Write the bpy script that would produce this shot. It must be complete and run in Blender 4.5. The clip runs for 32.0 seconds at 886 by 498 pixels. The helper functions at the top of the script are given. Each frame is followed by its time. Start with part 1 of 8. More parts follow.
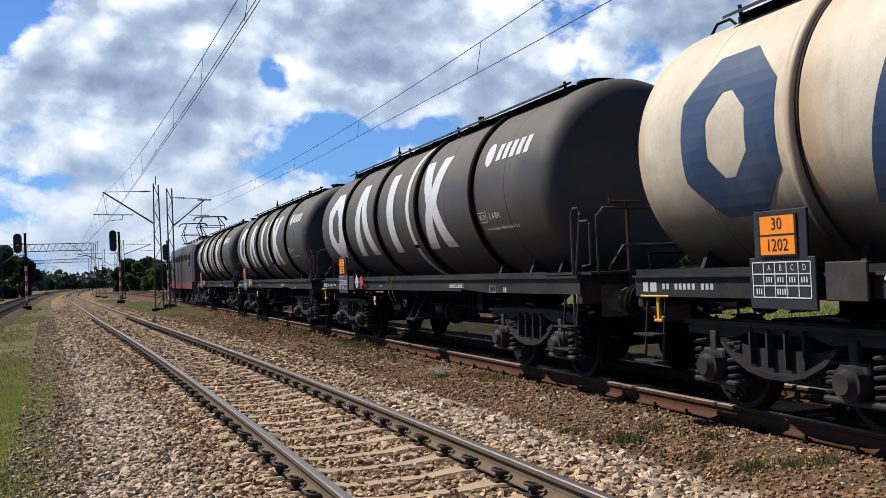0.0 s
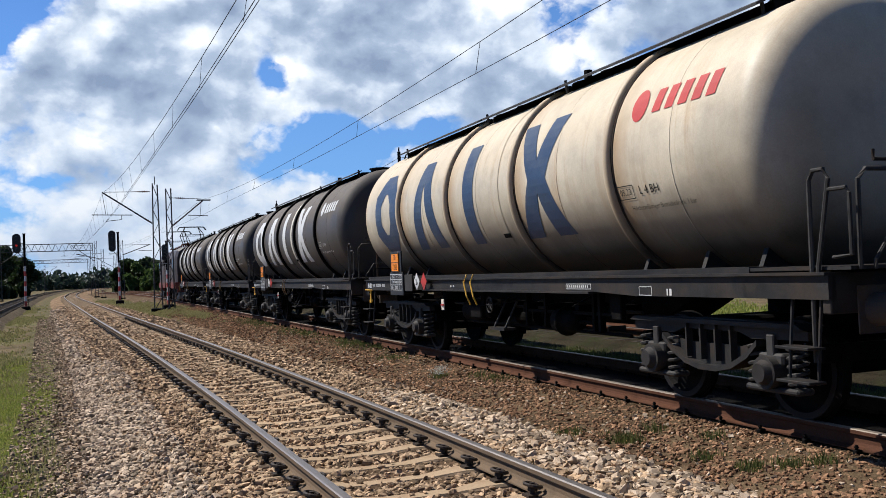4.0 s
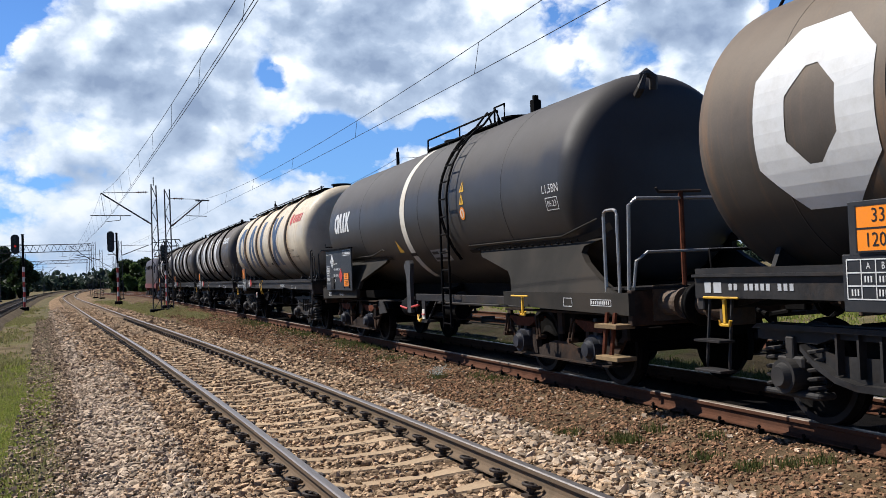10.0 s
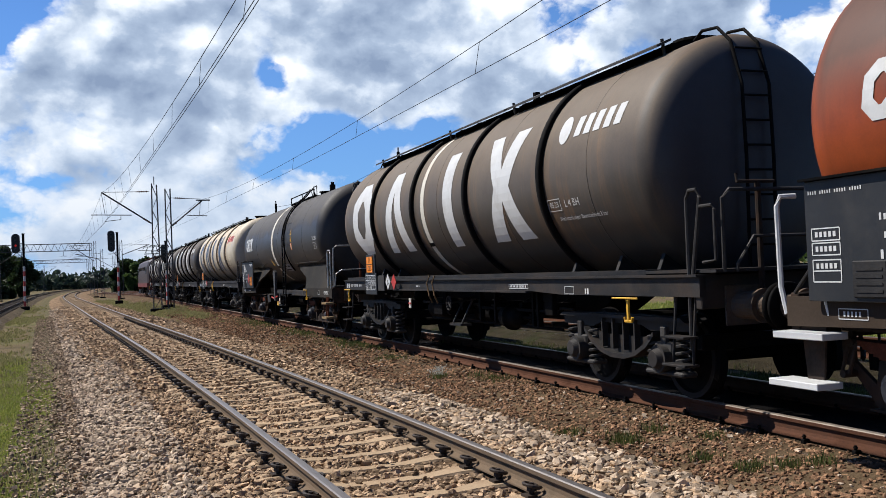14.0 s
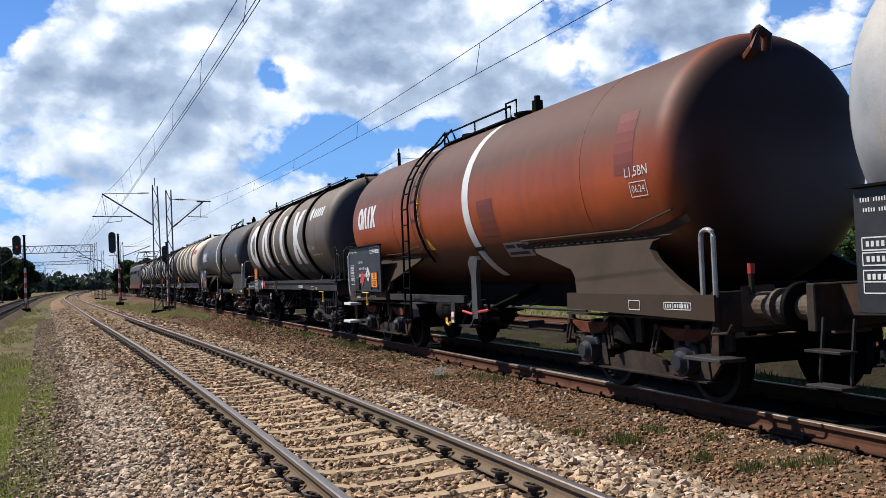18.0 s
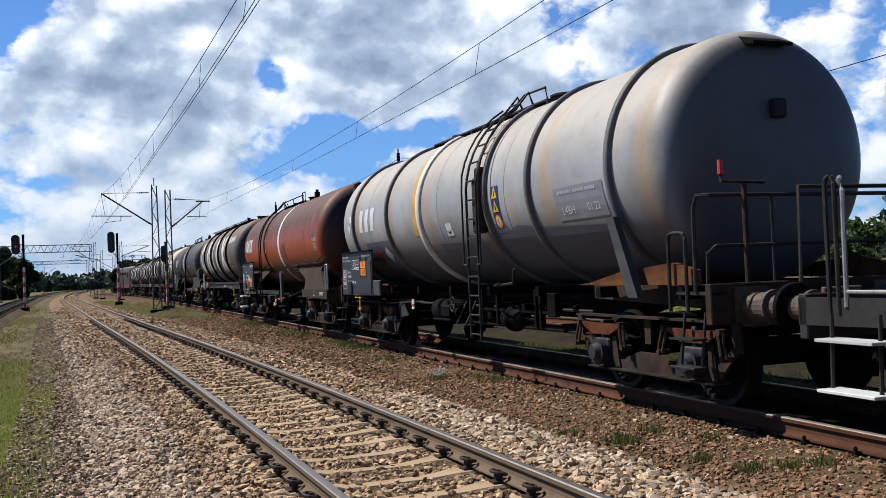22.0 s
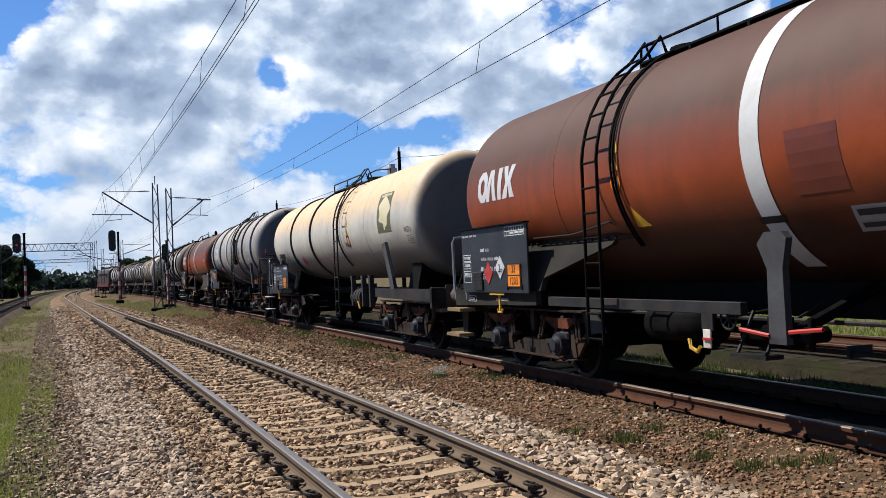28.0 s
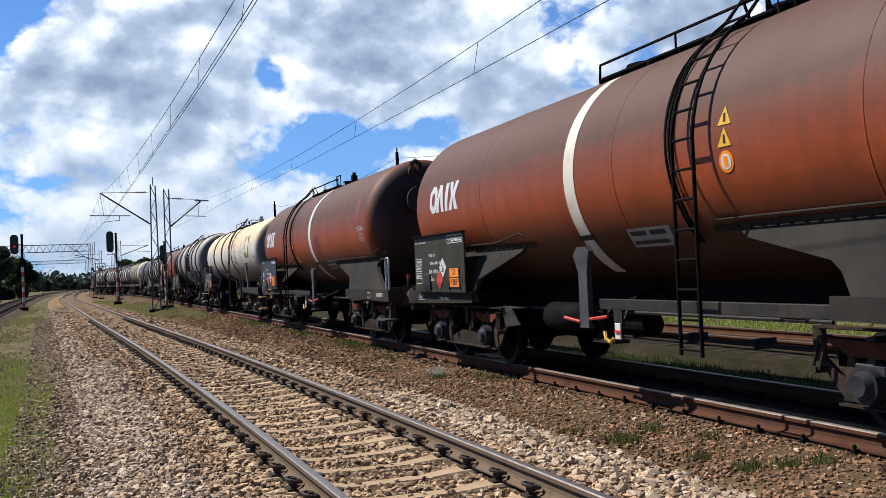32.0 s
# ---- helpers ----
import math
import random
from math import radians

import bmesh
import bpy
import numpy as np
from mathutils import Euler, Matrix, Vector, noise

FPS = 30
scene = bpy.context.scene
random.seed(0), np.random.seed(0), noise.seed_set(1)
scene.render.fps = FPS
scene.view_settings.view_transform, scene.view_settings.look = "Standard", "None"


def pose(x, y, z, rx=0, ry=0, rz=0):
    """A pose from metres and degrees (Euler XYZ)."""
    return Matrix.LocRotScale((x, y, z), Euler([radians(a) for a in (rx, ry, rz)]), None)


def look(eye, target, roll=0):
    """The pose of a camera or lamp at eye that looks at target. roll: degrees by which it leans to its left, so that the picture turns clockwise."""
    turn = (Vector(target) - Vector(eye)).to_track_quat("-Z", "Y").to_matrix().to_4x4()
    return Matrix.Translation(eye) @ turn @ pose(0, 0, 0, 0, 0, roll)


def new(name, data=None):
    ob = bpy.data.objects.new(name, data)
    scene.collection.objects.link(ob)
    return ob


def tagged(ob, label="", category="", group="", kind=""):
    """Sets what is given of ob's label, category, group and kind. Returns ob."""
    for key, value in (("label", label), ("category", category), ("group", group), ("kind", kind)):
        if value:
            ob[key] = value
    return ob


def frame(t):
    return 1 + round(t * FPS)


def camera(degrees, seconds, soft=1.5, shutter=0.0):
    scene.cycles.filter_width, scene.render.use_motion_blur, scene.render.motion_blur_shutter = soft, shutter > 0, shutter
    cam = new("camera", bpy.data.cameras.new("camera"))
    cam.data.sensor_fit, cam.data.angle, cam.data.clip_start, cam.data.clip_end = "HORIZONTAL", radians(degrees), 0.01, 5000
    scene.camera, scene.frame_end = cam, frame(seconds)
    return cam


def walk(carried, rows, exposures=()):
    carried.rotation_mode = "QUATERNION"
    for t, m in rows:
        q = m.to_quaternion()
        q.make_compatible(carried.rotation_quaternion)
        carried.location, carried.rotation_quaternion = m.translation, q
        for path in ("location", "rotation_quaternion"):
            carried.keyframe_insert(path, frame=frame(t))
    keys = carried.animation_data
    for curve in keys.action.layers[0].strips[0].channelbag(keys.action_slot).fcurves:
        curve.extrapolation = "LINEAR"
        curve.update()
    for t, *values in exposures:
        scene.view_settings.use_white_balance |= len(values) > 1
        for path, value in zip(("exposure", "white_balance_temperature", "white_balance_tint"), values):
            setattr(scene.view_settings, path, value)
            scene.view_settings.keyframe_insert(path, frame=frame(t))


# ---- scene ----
import itertools

# ---- camera: a phone held almost still, 1.5 m over the rails ----
EYE = Vector((0, 0, 1.505))
cam = camera(50.54, 32.0, 0.7)


def aim(yaw, pitch, roll):
    """Camera pose: yaw to the right of the track's line (y), pitch up, roll to its left, in degrees."""
    a, b = radians(20.57 + yaw), radians(1.318 + pitch)
    way = Vector((math.sin(a) * math.cos(b), math.cos(a) * math.cos(b), math.sin(b)))
    return look(EYE, EYE + way, -2.325 + roll)


walk(cam, [(t, aim(y, p, r)) for t, y, p, r in (
    (0.0, -0.076, -0.025, 0.03), (3.0, -0.034, -0.027, 0.018), (6.0, 0.004, -0.006, -0.046), (8.0, 0.035, 0.01, -0.07),
    (9.0, -0.01, -0.02, 0.02), (10.0, 0.05, 0.001, -0.03), (11.0, -0.038, -0.058, 0.08), (12.0, -0.075, -0.061, 0.08),
    (13.0, -0.06, -0.07, 0.047), (14.0, 0.021, -0.012, 0.025), (16.5, 0.025, 0.063, -0.048), (17.0, 0.015, 0.085, -0.09),
    (18.0, -0.029, 0.045, -0.069), (19.0, 0.014, 0.045, -0.09), (20.0, 0.055, 0.085, -0.06), (21.0, 0.033, 0.05, 0.04),
    (22.0, 0.028, 0.055, 0.033), (23.0, 0.0, 0.031, 0.031), (24.0, 0.0, 0.031, 0.031), (25.0, 0.0, -0.012, 0.028),
    (28.0, -0.03, -0.045, 0.0), (29.0, 0.003, -0.037, -0.02), (30.0, -0.016, -0.049, 0.06), (31.0, 0.0, -0.045, 0.05),
    (32.0, 0.09, -0.006, -0.07))],
    [(t, 0.737 + e) for t, e in ((0.0, 0.0), (7.5, 0.0), (9.0, 0.12), (10.0, 0.12), (11.5, 0.0), (14.5, 0.0), (16.8, 0.12), (21.0, 0.1), (22.0, 0.02), (30.0, 0.02), (32.0, 0.1))])

# ---- light: high summer sun ahead on the left, broken clouds ----
SUN_AZ, SUN_EL = -52.0, 51.0    # azimuth from the y axis towards +x, elevation
sun_way = Vector((math.sin(radians(SUN_AZ)) * math.cos(radians(SUN_EL)), math.cos(radians(SUN_AZ)) * math.cos(radians(SUN_EL)), math.sin(radians(SUN_EL))))
sun_data = bpy.data.lights.new("sun", "SUN")
sun_data.energy, sun_data.angle, sun_data.color = 5.0, radians(0.53), (1.0, 0.965, 0.915)
new("sun", sun_data).matrix_world = look(sun_way * 50, (0, 0, 0))


def node(nt, kind, **sets):
    n = nt.nodes.new(kind)
    for k, v in sets.items():
        if k.startswith("i_"):
            n.inputs[k[2:].replace("_", " ")].default_value = v
        else:
            setattr(n, k, v)
    return n


def link(nt, a, ao, b, bi):
    nt.links.new(a.outputs[ao], b.inputs[bi])


def math_node(nt, op, a, b=None, clamp=False):
    n = nt.nodes.new("ShaderNodeMath")
    n.operation, n.use_clamp = op, clamp
    for i, v in enumerate((a, b)):
        if v is None:
            continue
        if isinstance(v, (int, float)):
            n.inputs[i].default_value = v
        else:
            nt.links.new(v, n.inputs[i])
    return n.outputs[0]


def ramp(nt, value, stops):
    n = nt.nodes.new("ShaderNodeValToRGB")
    el = n.color_ramp.elements
    while len(el) < len(stops):
        el.new(0.5)
    for e, (p, c) in zip(el, stops):
        e.position = p
        e.color = (c, c, c, 1) if isinstance(c, (int, float)) else (*c, 1)
    nt.links.new(value, n.inputs[0])
    return n.outputs[0]


def mix(nt, fac, a, b, mode="MIX"):
    n = nt.nodes.new("ShaderNodeMix")
    n.data_type, n.blend_type = "RGBA", mode
    for i, v in ((0, fac), (6, a), (7, b)):
        if isinstance(v, (int, float)):
            n.inputs[i].default_value = v
        elif isinstance(v, tuple):
            n.inputs[i].default_value = (*v, 1)
        else:
            nt.links.new(v, n.inputs[i])
    return n.outputs[2]


def sky_dir(az, el):
    a, e = radians(az), radians(el)
    return (math.sin(a) * math.cos(e), math.cos(a) * math.cos(e), math.sin(e))


def make_world():
    w = bpy.data.worlds.new("sky")
    scene.world = w
    w.use_nodes = True
    nt = w.node_tree
    nt.nodes.clear()
    out = node(nt, "ShaderNodeOutputWorld")
    bg = node(nt, "ShaderNodeBackground")
    sky = node(nt, "ShaderNodeTexSky", sky_type="NISHITA", sun_disc=False, sun_elevation=radians(SUN_EL), sun_rotation=radians(SUN_AZ), air_density=1.0, dust_density=0.4, ozone_density=2.5)
    co = node(nt, "ShaderNodeTexCoord")
    sep = node(nt, "ShaderNodeSeparateXYZ")
    link(nt, co, "Generated", sep, 0)

    def field(shift):
        """Cumulus density over the directions of the sky: broad banks with torn, billowing heads; and the banks alone."""
        mp = node(nt, "ShaderNodeMapping")
        mp.inputs["Scale"].default_value = (1.0, 1.0, 1.35)
        mp.inputs["Location"].default_value = shift
        link(nt, co, "Generated", mp, 0)
        big = node(nt, "ShaderNodeTexNoise", i_Scale=6.0, i_Detail=2.0, i_Roughness=0.5)
        puff = node(nt, "ShaderNodeTexNoise", i_Scale=15.0, i_Detail=9.0, i_Roughness=0.60, i_Distortion=0.15)
        mild = node(nt, "ShaderNodeTexNoise", i_Scale=15.0, i_Detail=1.5, i_Roughness=0.5, i_Distortion=0.15)
        for n in (big, puff, mild):
            link(nt, mp, 0, n, "Vector")
        bank = math_node(nt, "MULTIPLY", big.outputs[0], 0.42)
        soft = math_node(nt, "ADD", math_node(nt, "ADD", bank, math_node(nt, "MULTIPLY", mild.outputs[0], 0.34)), 0.135)
        d = math_node(nt, "ADD", bank, math_node(nt, "MULTIPLY", puff.outputs[0], 0.34))
        for scale, weight in ((16.0, 0.15), (38.0, 0.08)):
            head = node(nt, "ShaderNodeTexVoronoi", feature="F1", i_Scale=scale, i_Detail=2.0, i_Roughness=0.5, i_Lacunarity=2.2)
            warp = node(nt, "ShaderNodeVectorMath", operation="MULTIPLY_ADD")
            nt.links.new(puff.outputs[1], warp.inputs[0])
            warp.inputs[1].default_value = (0.05, 0.05, 0.05)
            link(nt, mp, 0, warp, 2)
            link(nt, warp, 0, head, "Vector")
            d = math_node(nt, "ADD", d, math_node(nt, "MULTIPLY", math_node(nt, "SUBTRACT", 1.0, head.outputs["Distance"]), weight))
        return d, soft
    base, soft = field((0.31, 0.12, 0.0))
    above, soft_above = field((0.31 - 0.014, 0.12, 0.032))
    lumps = 0.092
    for az, el, width, amount in CLOUD_LUMPS:
        d = node(nt, "ShaderNodeVectorMath", operation="DOT_PRODUCT")
        link(nt, co, "Generated", d, 0)
        d.inputs[1].default_value = sky_dir(az, el)
        m = node(nt, "ShaderNodeMapRange", interpolation_type="SMOOTHSTEP")
        nt.links.new(d.outputs["Value"], m.inputs[0])
        m.inputs[1].default_value, m.inputs[2].default_value, m.inputs[3].default_value, m.inputs[4].default_value = math.cos(radians(width)), math.cos(radians(width * 0.15)), 0.0, amount
        lumps = math_node(nt, "ADD", m.outputs[0], lumps)
    cover = math_node(nt, "ADD", base, lumps)
    body = math_node(nt, "ADD", soft, lumps)
    # fewer clouds overhead, where one looks up between them
    over = ramp(nt, sep.outputs[2], [(0.30, 0.0), (0.65, 0.13)])
    cover = math_node(nt, "SUBTRACT", cover, over)
    mask = ramp(nt, cover, [(0.530, 0.0), (0.575, 0.42), (0.610, 0.80), (0.670, 1.0)])
    # sunlit upper edges, grey bellies where the cloud is thick
    lit = math_node(nt, "ADD", math_node(nt, "MULTIPLY", math_node(nt, "SUBTRACT", base, above), 1.45), math_node(nt, "MULTIPLY", math_node(nt, "SUBTRACT", soft, soft_above), 2.6))
    thick = math_node(nt, "MINIMUM", math_node(nt, "MULTIPLY", math_node(nt, "SUBTRACT", body, 0.68), 1.6), 0.37)
    shade = math_node(nt, "SUBTRACT", math_node(nt, "ADD", lit, 0.78), math_node(nt, "MAXIMUM", thick, 0.0))
    cloud = ramp(nt, shade, [(0.10, (0.27, 0.36, 0.53)), (0.42, (0.45, 0.56, 0.74)), (0.66, (0.78, 0.88, 1.02)), (0.88, (1.16, 1.17, 1.17))])
    cloud = mix(nt, ramp(nt, sep.outputs[2], [(0.0, 0.75), (0.10, 0.35), (0.18, 0.0)]), cloud, (0.50, 0.61, 0.78))
    blue = mix(nt, 1.0, sky.outputs[0], (0.030, 0.062, 0.118), "MULTIPLY")
    # the sky deepens towards the zenith
    blue = mix(nt, ramp(nt, sep.outputs[2], [(0.25, 0.0), (0.6, 0.6)]), blue, mix(nt, 1.0, sky.outputs[0], (0.016, 0.030, 0.055), "MULTIPLY"))
    haze = ramp(nt, sep.outputs[2], [(0.0, 0.80), (0.08, 0.45), (0.26, 0.27), (0.5, 0.0)])
    blue = mix(nt, haze, blue, (0.30, 0.58, 1.0))
    nt.links.new(mix(nt, mask, blue, cloud), bg.inputs[0])
    bg.inputs[1].default_value = 0.60
    link(nt, bg, 0, out, 0)


# (azimuth, elevation, width in degrees, amount): the banks of cloud ahead and the blue gaps between them
CLOUD_LUMPS = [(18, 7, 42, 0.185), (-5.0, 15.6, 4.6, -0.22), (10.9, 12.0, 1.6, -0.17), (13.5, 8.2, 2.8, -0.19), (10.2, 7.4, 2.4, -0.14), (16.4, 7.2, 3.2, -0.17), (20.6, 8.6, 2.4, -0.10), (28.6, 14.6, 2.2, -0.16), (31.0, 15.4, 1.6, -0.13), (29.4, 11.6, 1.8, -0.11), (33.0, 12.2, 1.8, -0.10), (41.5, 15, 3, -0.12), (-3.4, 5.0, 2.6, -0.08),
               (-1.0, 12.6, 3.4, 0.12), (4.8, 14.6, 5.5, 0.20), (5.0, 10.4, 5.0, 0.13), (14.4, 13.6, 4.4, 0.20), (20.5, 14.0, 5.5, 0.14), (17.5, 10.8, 3.0, 0.10), (25.0, 10.2, 2.6, 0.08), (36.3, 14.0, 4.6, 0.14)]
make_world()

# ---- materials ----
def surface(name, base, rough=0.6, metal=0.0, var=0.18, scale=4.0, bump=0.15, fine=40.0, stain=None, stain_amount=0.4, stain_scale=1.5, piece=0.0, island=0.0, stretch=(1, 1, 1), bump_dist=0.01):
    """A weathered surface: colour varied at two scales, stains of a second colour, fine relief."""
    m = bpy.data.materials.new(name)
    m.use_nodes = True
    nt = m.node_tree
    b = nt.nodes["Principled BSDF"]
    co = node(nt, "ShaderNodeTexCoord")
    mp = node(nt, "ShaderNodeMapping")
    mp.inputs["Scale"].default_value = stretch
    link(nt, co, "Object", mp, 0)
    n1 = node(nt, "ShaderNodeTexNoise", i_Scale=scale, i_Detail=4.0, i_Roughness=0.6)
    n2 = node(nt, "ShaderNodeTexNoise", i_Scale=fine, i_Detail=5.0, i_Roughness=0.65)
    for n in (n1, n2):
        link(nt, mp, 0, n, "Vector")
    lo = tuple(max(0, c * (1 - var)) for c in base)
    hi = tuple(min(1, c * (1 + var)) for c in base)
    col = mix(nt, ramp(nt, n1.outputs[0], [(0.3, 0.0), (0.7, 1.0)]), lo, hi)
    grain = ramp(nt, n2.outputs[0], [(0.25, 1 - var * 0.8), (0.75, 1 + var * 0.5 if var < 0.6 else 1.3)])
    col = mix(nt, 1.0, col, grain, "MULTIPLY")
    if stain:
        n3 = node(nt, "ShaderNodeTexNoise", i_Scale=stain_scale, i_Detail=7.0, i_Roughness=0.68)
        link(nt, mp, 0, n3, "Vector")
        col = mix(nt, ramp(nt, n3.outputs[0], [(0.48, 0.0), (0.66, stain_amount)]), col, stain)
    if piece:
        oi = node(nt, "ShaderNodeObjectInfo")
        f = ramp(nt, oi.outputs["Random"], [(0.0, 1 - piece), (1.0, 1.0 + 0.0 * piece)])
        col = mix(nt, 1.0, col, f, "MULTIPLY")
    if island:
        g = node(nt, "ShaderNodeNewGeometry")
        f = ramp(nt, g.outputs["Random Per Island"], [(0.0, 1 - island), (0.45, 1 - island * 0.50), (0.8, 1 - island * 0.15), (1.0, 1.0)])
        col = mix(nt, 1.0, col, f, "MULTIPLY")
    nt.links.new(col, b.inputs["Base Color"])
    b.inputs["Metallic"].default_value = metal
    b.inputs["Specular IOR Level"].default_value = 0.04 if rough > 0.65 else (0.14 if rough > 0.5 else 0.35)
    r = ramp(nt, n2.outputs[0], [(0.3, max(0.03, rough - 0.08)), (0.7, min(1, rough + 0.08))])
    nt.links.new(r, b.inputs["Roughness"])
    if bump:
        bp = node(nt, "ShaderNodeBump", i_Strength=bump, i_Distance=bump_dist)
        link(nt, n2, 0, bp, "Height")
        link(nt, bp, 0, b, "Normal")
    return m


def tank_paint(name, base, soot, soot_amount, streak, streak_amount, rough=0.5, low=None, low_amount=0.0, coat=0.0, ends=None, crown_at=(2.85, 3.15), hoops=None, belly_at=(1.8, 2.5)):
    """Tank shell paint: soot and dust lying on the crown, run-down streaks, blotches of wear, painted-in shade and
    grime on the underside and ends.
    """
    m = bpy.data.materials.new(name)
    m.use_nodes = True
    nt = m.node_tree
    b = nt.nodes["Principled BSDF"]
    co = node(nt, "ShaderNodeTexCoord")
    sep = node(nt, "ShaderNodeSeparateXYZ")
    link(nt, co, "Object", sep, 0)
    n1 = node(nt, "ShaderNodeTexNoise", i_Scale=0.9, i_Detail=6.0, i_Roughness=0.6)
    link(nt, co, "Object", n1, "Vector")
    mp = node(nt, "ShaderNodeMapping")
    mp.inputs["Scale"].default_value = (0.5, 5.0, 0.35)
    link(nt, co, "Object", mp, 0)
    n2 = node(nt, "ShaderNodeTexNoise", i_Scale=1.0, i_Detail=7.0, i_Roughness=0.7)
    link(nt, mp, 0, n2, "Vector")
    n3 = node(nt, "ShaderNodeTexNoise", i_Scale=60.0, i_Detail=3.0)
    link(nt, co, "Object", n3, "Vector")
    lo, hi = tuple(c * 0.84 for c in base), tuple(min(1, c * 1.1) for c in base)
    col = mix(nt, ramp(nt, n1.outputs[0], [(0.35, 0.0), (0.65, 1.0)]), lo, hi)
    st = math_node(nt, "MULTIPLY", ramp(nt, n2.outputs[0], [(0.50, 0.0), (0.68, 1.0)]), ramp(nt, n1.outputs[0], [(0.4, 0.25), (0.62, 1.0)]))
    col = mix(nt, math_node(nt, "MULTIPLY", st, streak_amount), col, streak)
    if hoops:
        # rust weeping out beside the hoops
        d = math_node(nt, "DIVIDE", math_node(nt, "SUBTRACT", sep.outputs[1], hoops[0]), hoops[1])
        d = math_node(nt, "ABSOLUTE", math_node(nt, "SUBTRACT", math_node(nt, "FRACT", math_node(nt, "ADD", d, 0.5)), 0.5))
        near = ramp(nt, math_node(nt, "ADD", d, math_node(nt, "MULTIPLY", math_node(nt, "SUBTRACT", n2.outputs[0], 0.5), 0.22)), [(0.02, 0.50), (0.11, 0.0)])
        col = mix(nt, near, col, streak)
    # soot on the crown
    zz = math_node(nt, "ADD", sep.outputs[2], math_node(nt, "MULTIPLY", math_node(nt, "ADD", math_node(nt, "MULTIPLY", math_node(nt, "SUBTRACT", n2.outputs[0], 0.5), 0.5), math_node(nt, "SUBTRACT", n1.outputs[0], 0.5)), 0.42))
    sn = node(nt, "ShaderNodeSeparateXYZ")
    link(nt, co, "Normal", sn, 0)
    lean = math_node(nt, "ABSOLUTE", sn.outputs[1])
    crown = ramp(nt, math_node(nt, "DIVIDE", zz, 5.0), [(crown_at[0] / 5, 0.0), (crown_at[1] / 5, 1.0)])
    # the rounded shoulders are washed cleaner
    washed = ramp(nt, lean, [(0.12, 1.0), (0.36, 0.45), (0.62, 1.0)])
    col = mix(nt, math_node(nt, "MULTIPLY", math_node(nt, "MULTIPLY", crown, washed), soot_amount), col, soot)
    # underside darkened: its shade put into the paint, together with grime
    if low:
        belly_shade = ramp(nt, math_node(nt, "DIVIDE", zz, 5.0), [(belly_at[0] / 5, 1.0), (belly_at[1] / 5, 0.0)])
        col = mix(nt, math_node(nt, "MULTIPLY", belly_shade, low_amount), col, low)
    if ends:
        # shade of the sunless dished ends put into the paint, with brake dust
        dish_shade = math_node(nt, "ADD", lean, math_node(nt, "MULTIPLY", math_node(nt, "SUBTRACT", n1.outputs[0], 0.5), 0.5))
        col = mix(nt, math_node(nt, "MULTIPLY", ramp(nt, dish_shade, [(0.56, 0.0), (0.86, 1.0)]), 0.88), col, ends)
    # weathered blotches at the scale of a hand and a metre
    n4 = node(nt, "ShaderNodeTexNoise", i_Scale=3.3, i_Detail=8.0, i_Roughness=0.7)
    link(nt, co, "Object", n4, "Vector")
    col = mix(nt, 1.0, col, ramp(nt, n4.outputs[0], [(0.32, 0.86), (0.5, 1.0), (0.68, 1.06)]), "MULTIPLY")
    grain = ramp(nt, n3.outputs[0], [(0.3, 0.93), (0.7, 1.05)])
    col = mix(nt, 1.0, col, grain, "MULTIPLY")
    nt.links.new(col, b.inputs["Base Color"])
    rr = math_node(nt, "ADD", math_node(nt, "MULTIPLY", crown, 0.25 * soot_amount), math_node(nt, "ADD", math_node(nt, "MULTIPLY", n1.outputs[0], 0.2), rough - 0.1), True)
    nt.links.new(rr, b.inputs["Roughness"])
    b.inputs["Coat Weight"].default_value = coat
    b.inputs["Specular IOR Level"].default_value = 0.30
    bp = node(nt, "ShaderNodeBump", i_Strength=0.10, i_Distance=0.02)
    link(nt, n1, 0, bp, "Height")
    link(nt, bp, 0, b, "Normal")
    return m


def glow(name, colour, strength):
    m = bpy.data.materials.new(name)
    m.use_nodes = True
    b = m.node_tree.nodes["Principled BSDF"]
    b.inputs["Base Color"].default_value = (*colour, 1)
    b.inputs["Emission Color"].default_value = (*colour, 1)
    b.inputs["Emission Strength"].default_value = strength
    return m


def leafy(name, a, bcol, island=0.5):
    m = bpy.data.materials.new(name)
    m.use_nodes = True
    nt = m.node_tree
    b = nt.nodes["Principled BSDF"]
    g = node(nt, "ShaderNodeNewGeometry")
    col = mix(nt, g.outputs["Random Per Island"], a, bcol)
    nt.links.new(col, b.inputs["Base Color"])
    b.inputs["Roughness"].default_value = 0.6
    b.inputs["Specular IOR Level"].default_value = 0.25
    # light that shines through the thin leaf
    tr = node(nt, "ShaderNodeBsdfTranslucent")
    nt.links.new(col, tr.inputs[0])
    ms = node(nt, "ShaderNodeMixShader")
    ms.inputs[0].default_value = 0.4
    link(nt, b, 0, ms, 1)
    link(nt, tr, 0, ms, 2)
    link(nt, ms, 0, nt.nodes["Material Output"], 0)
    return m


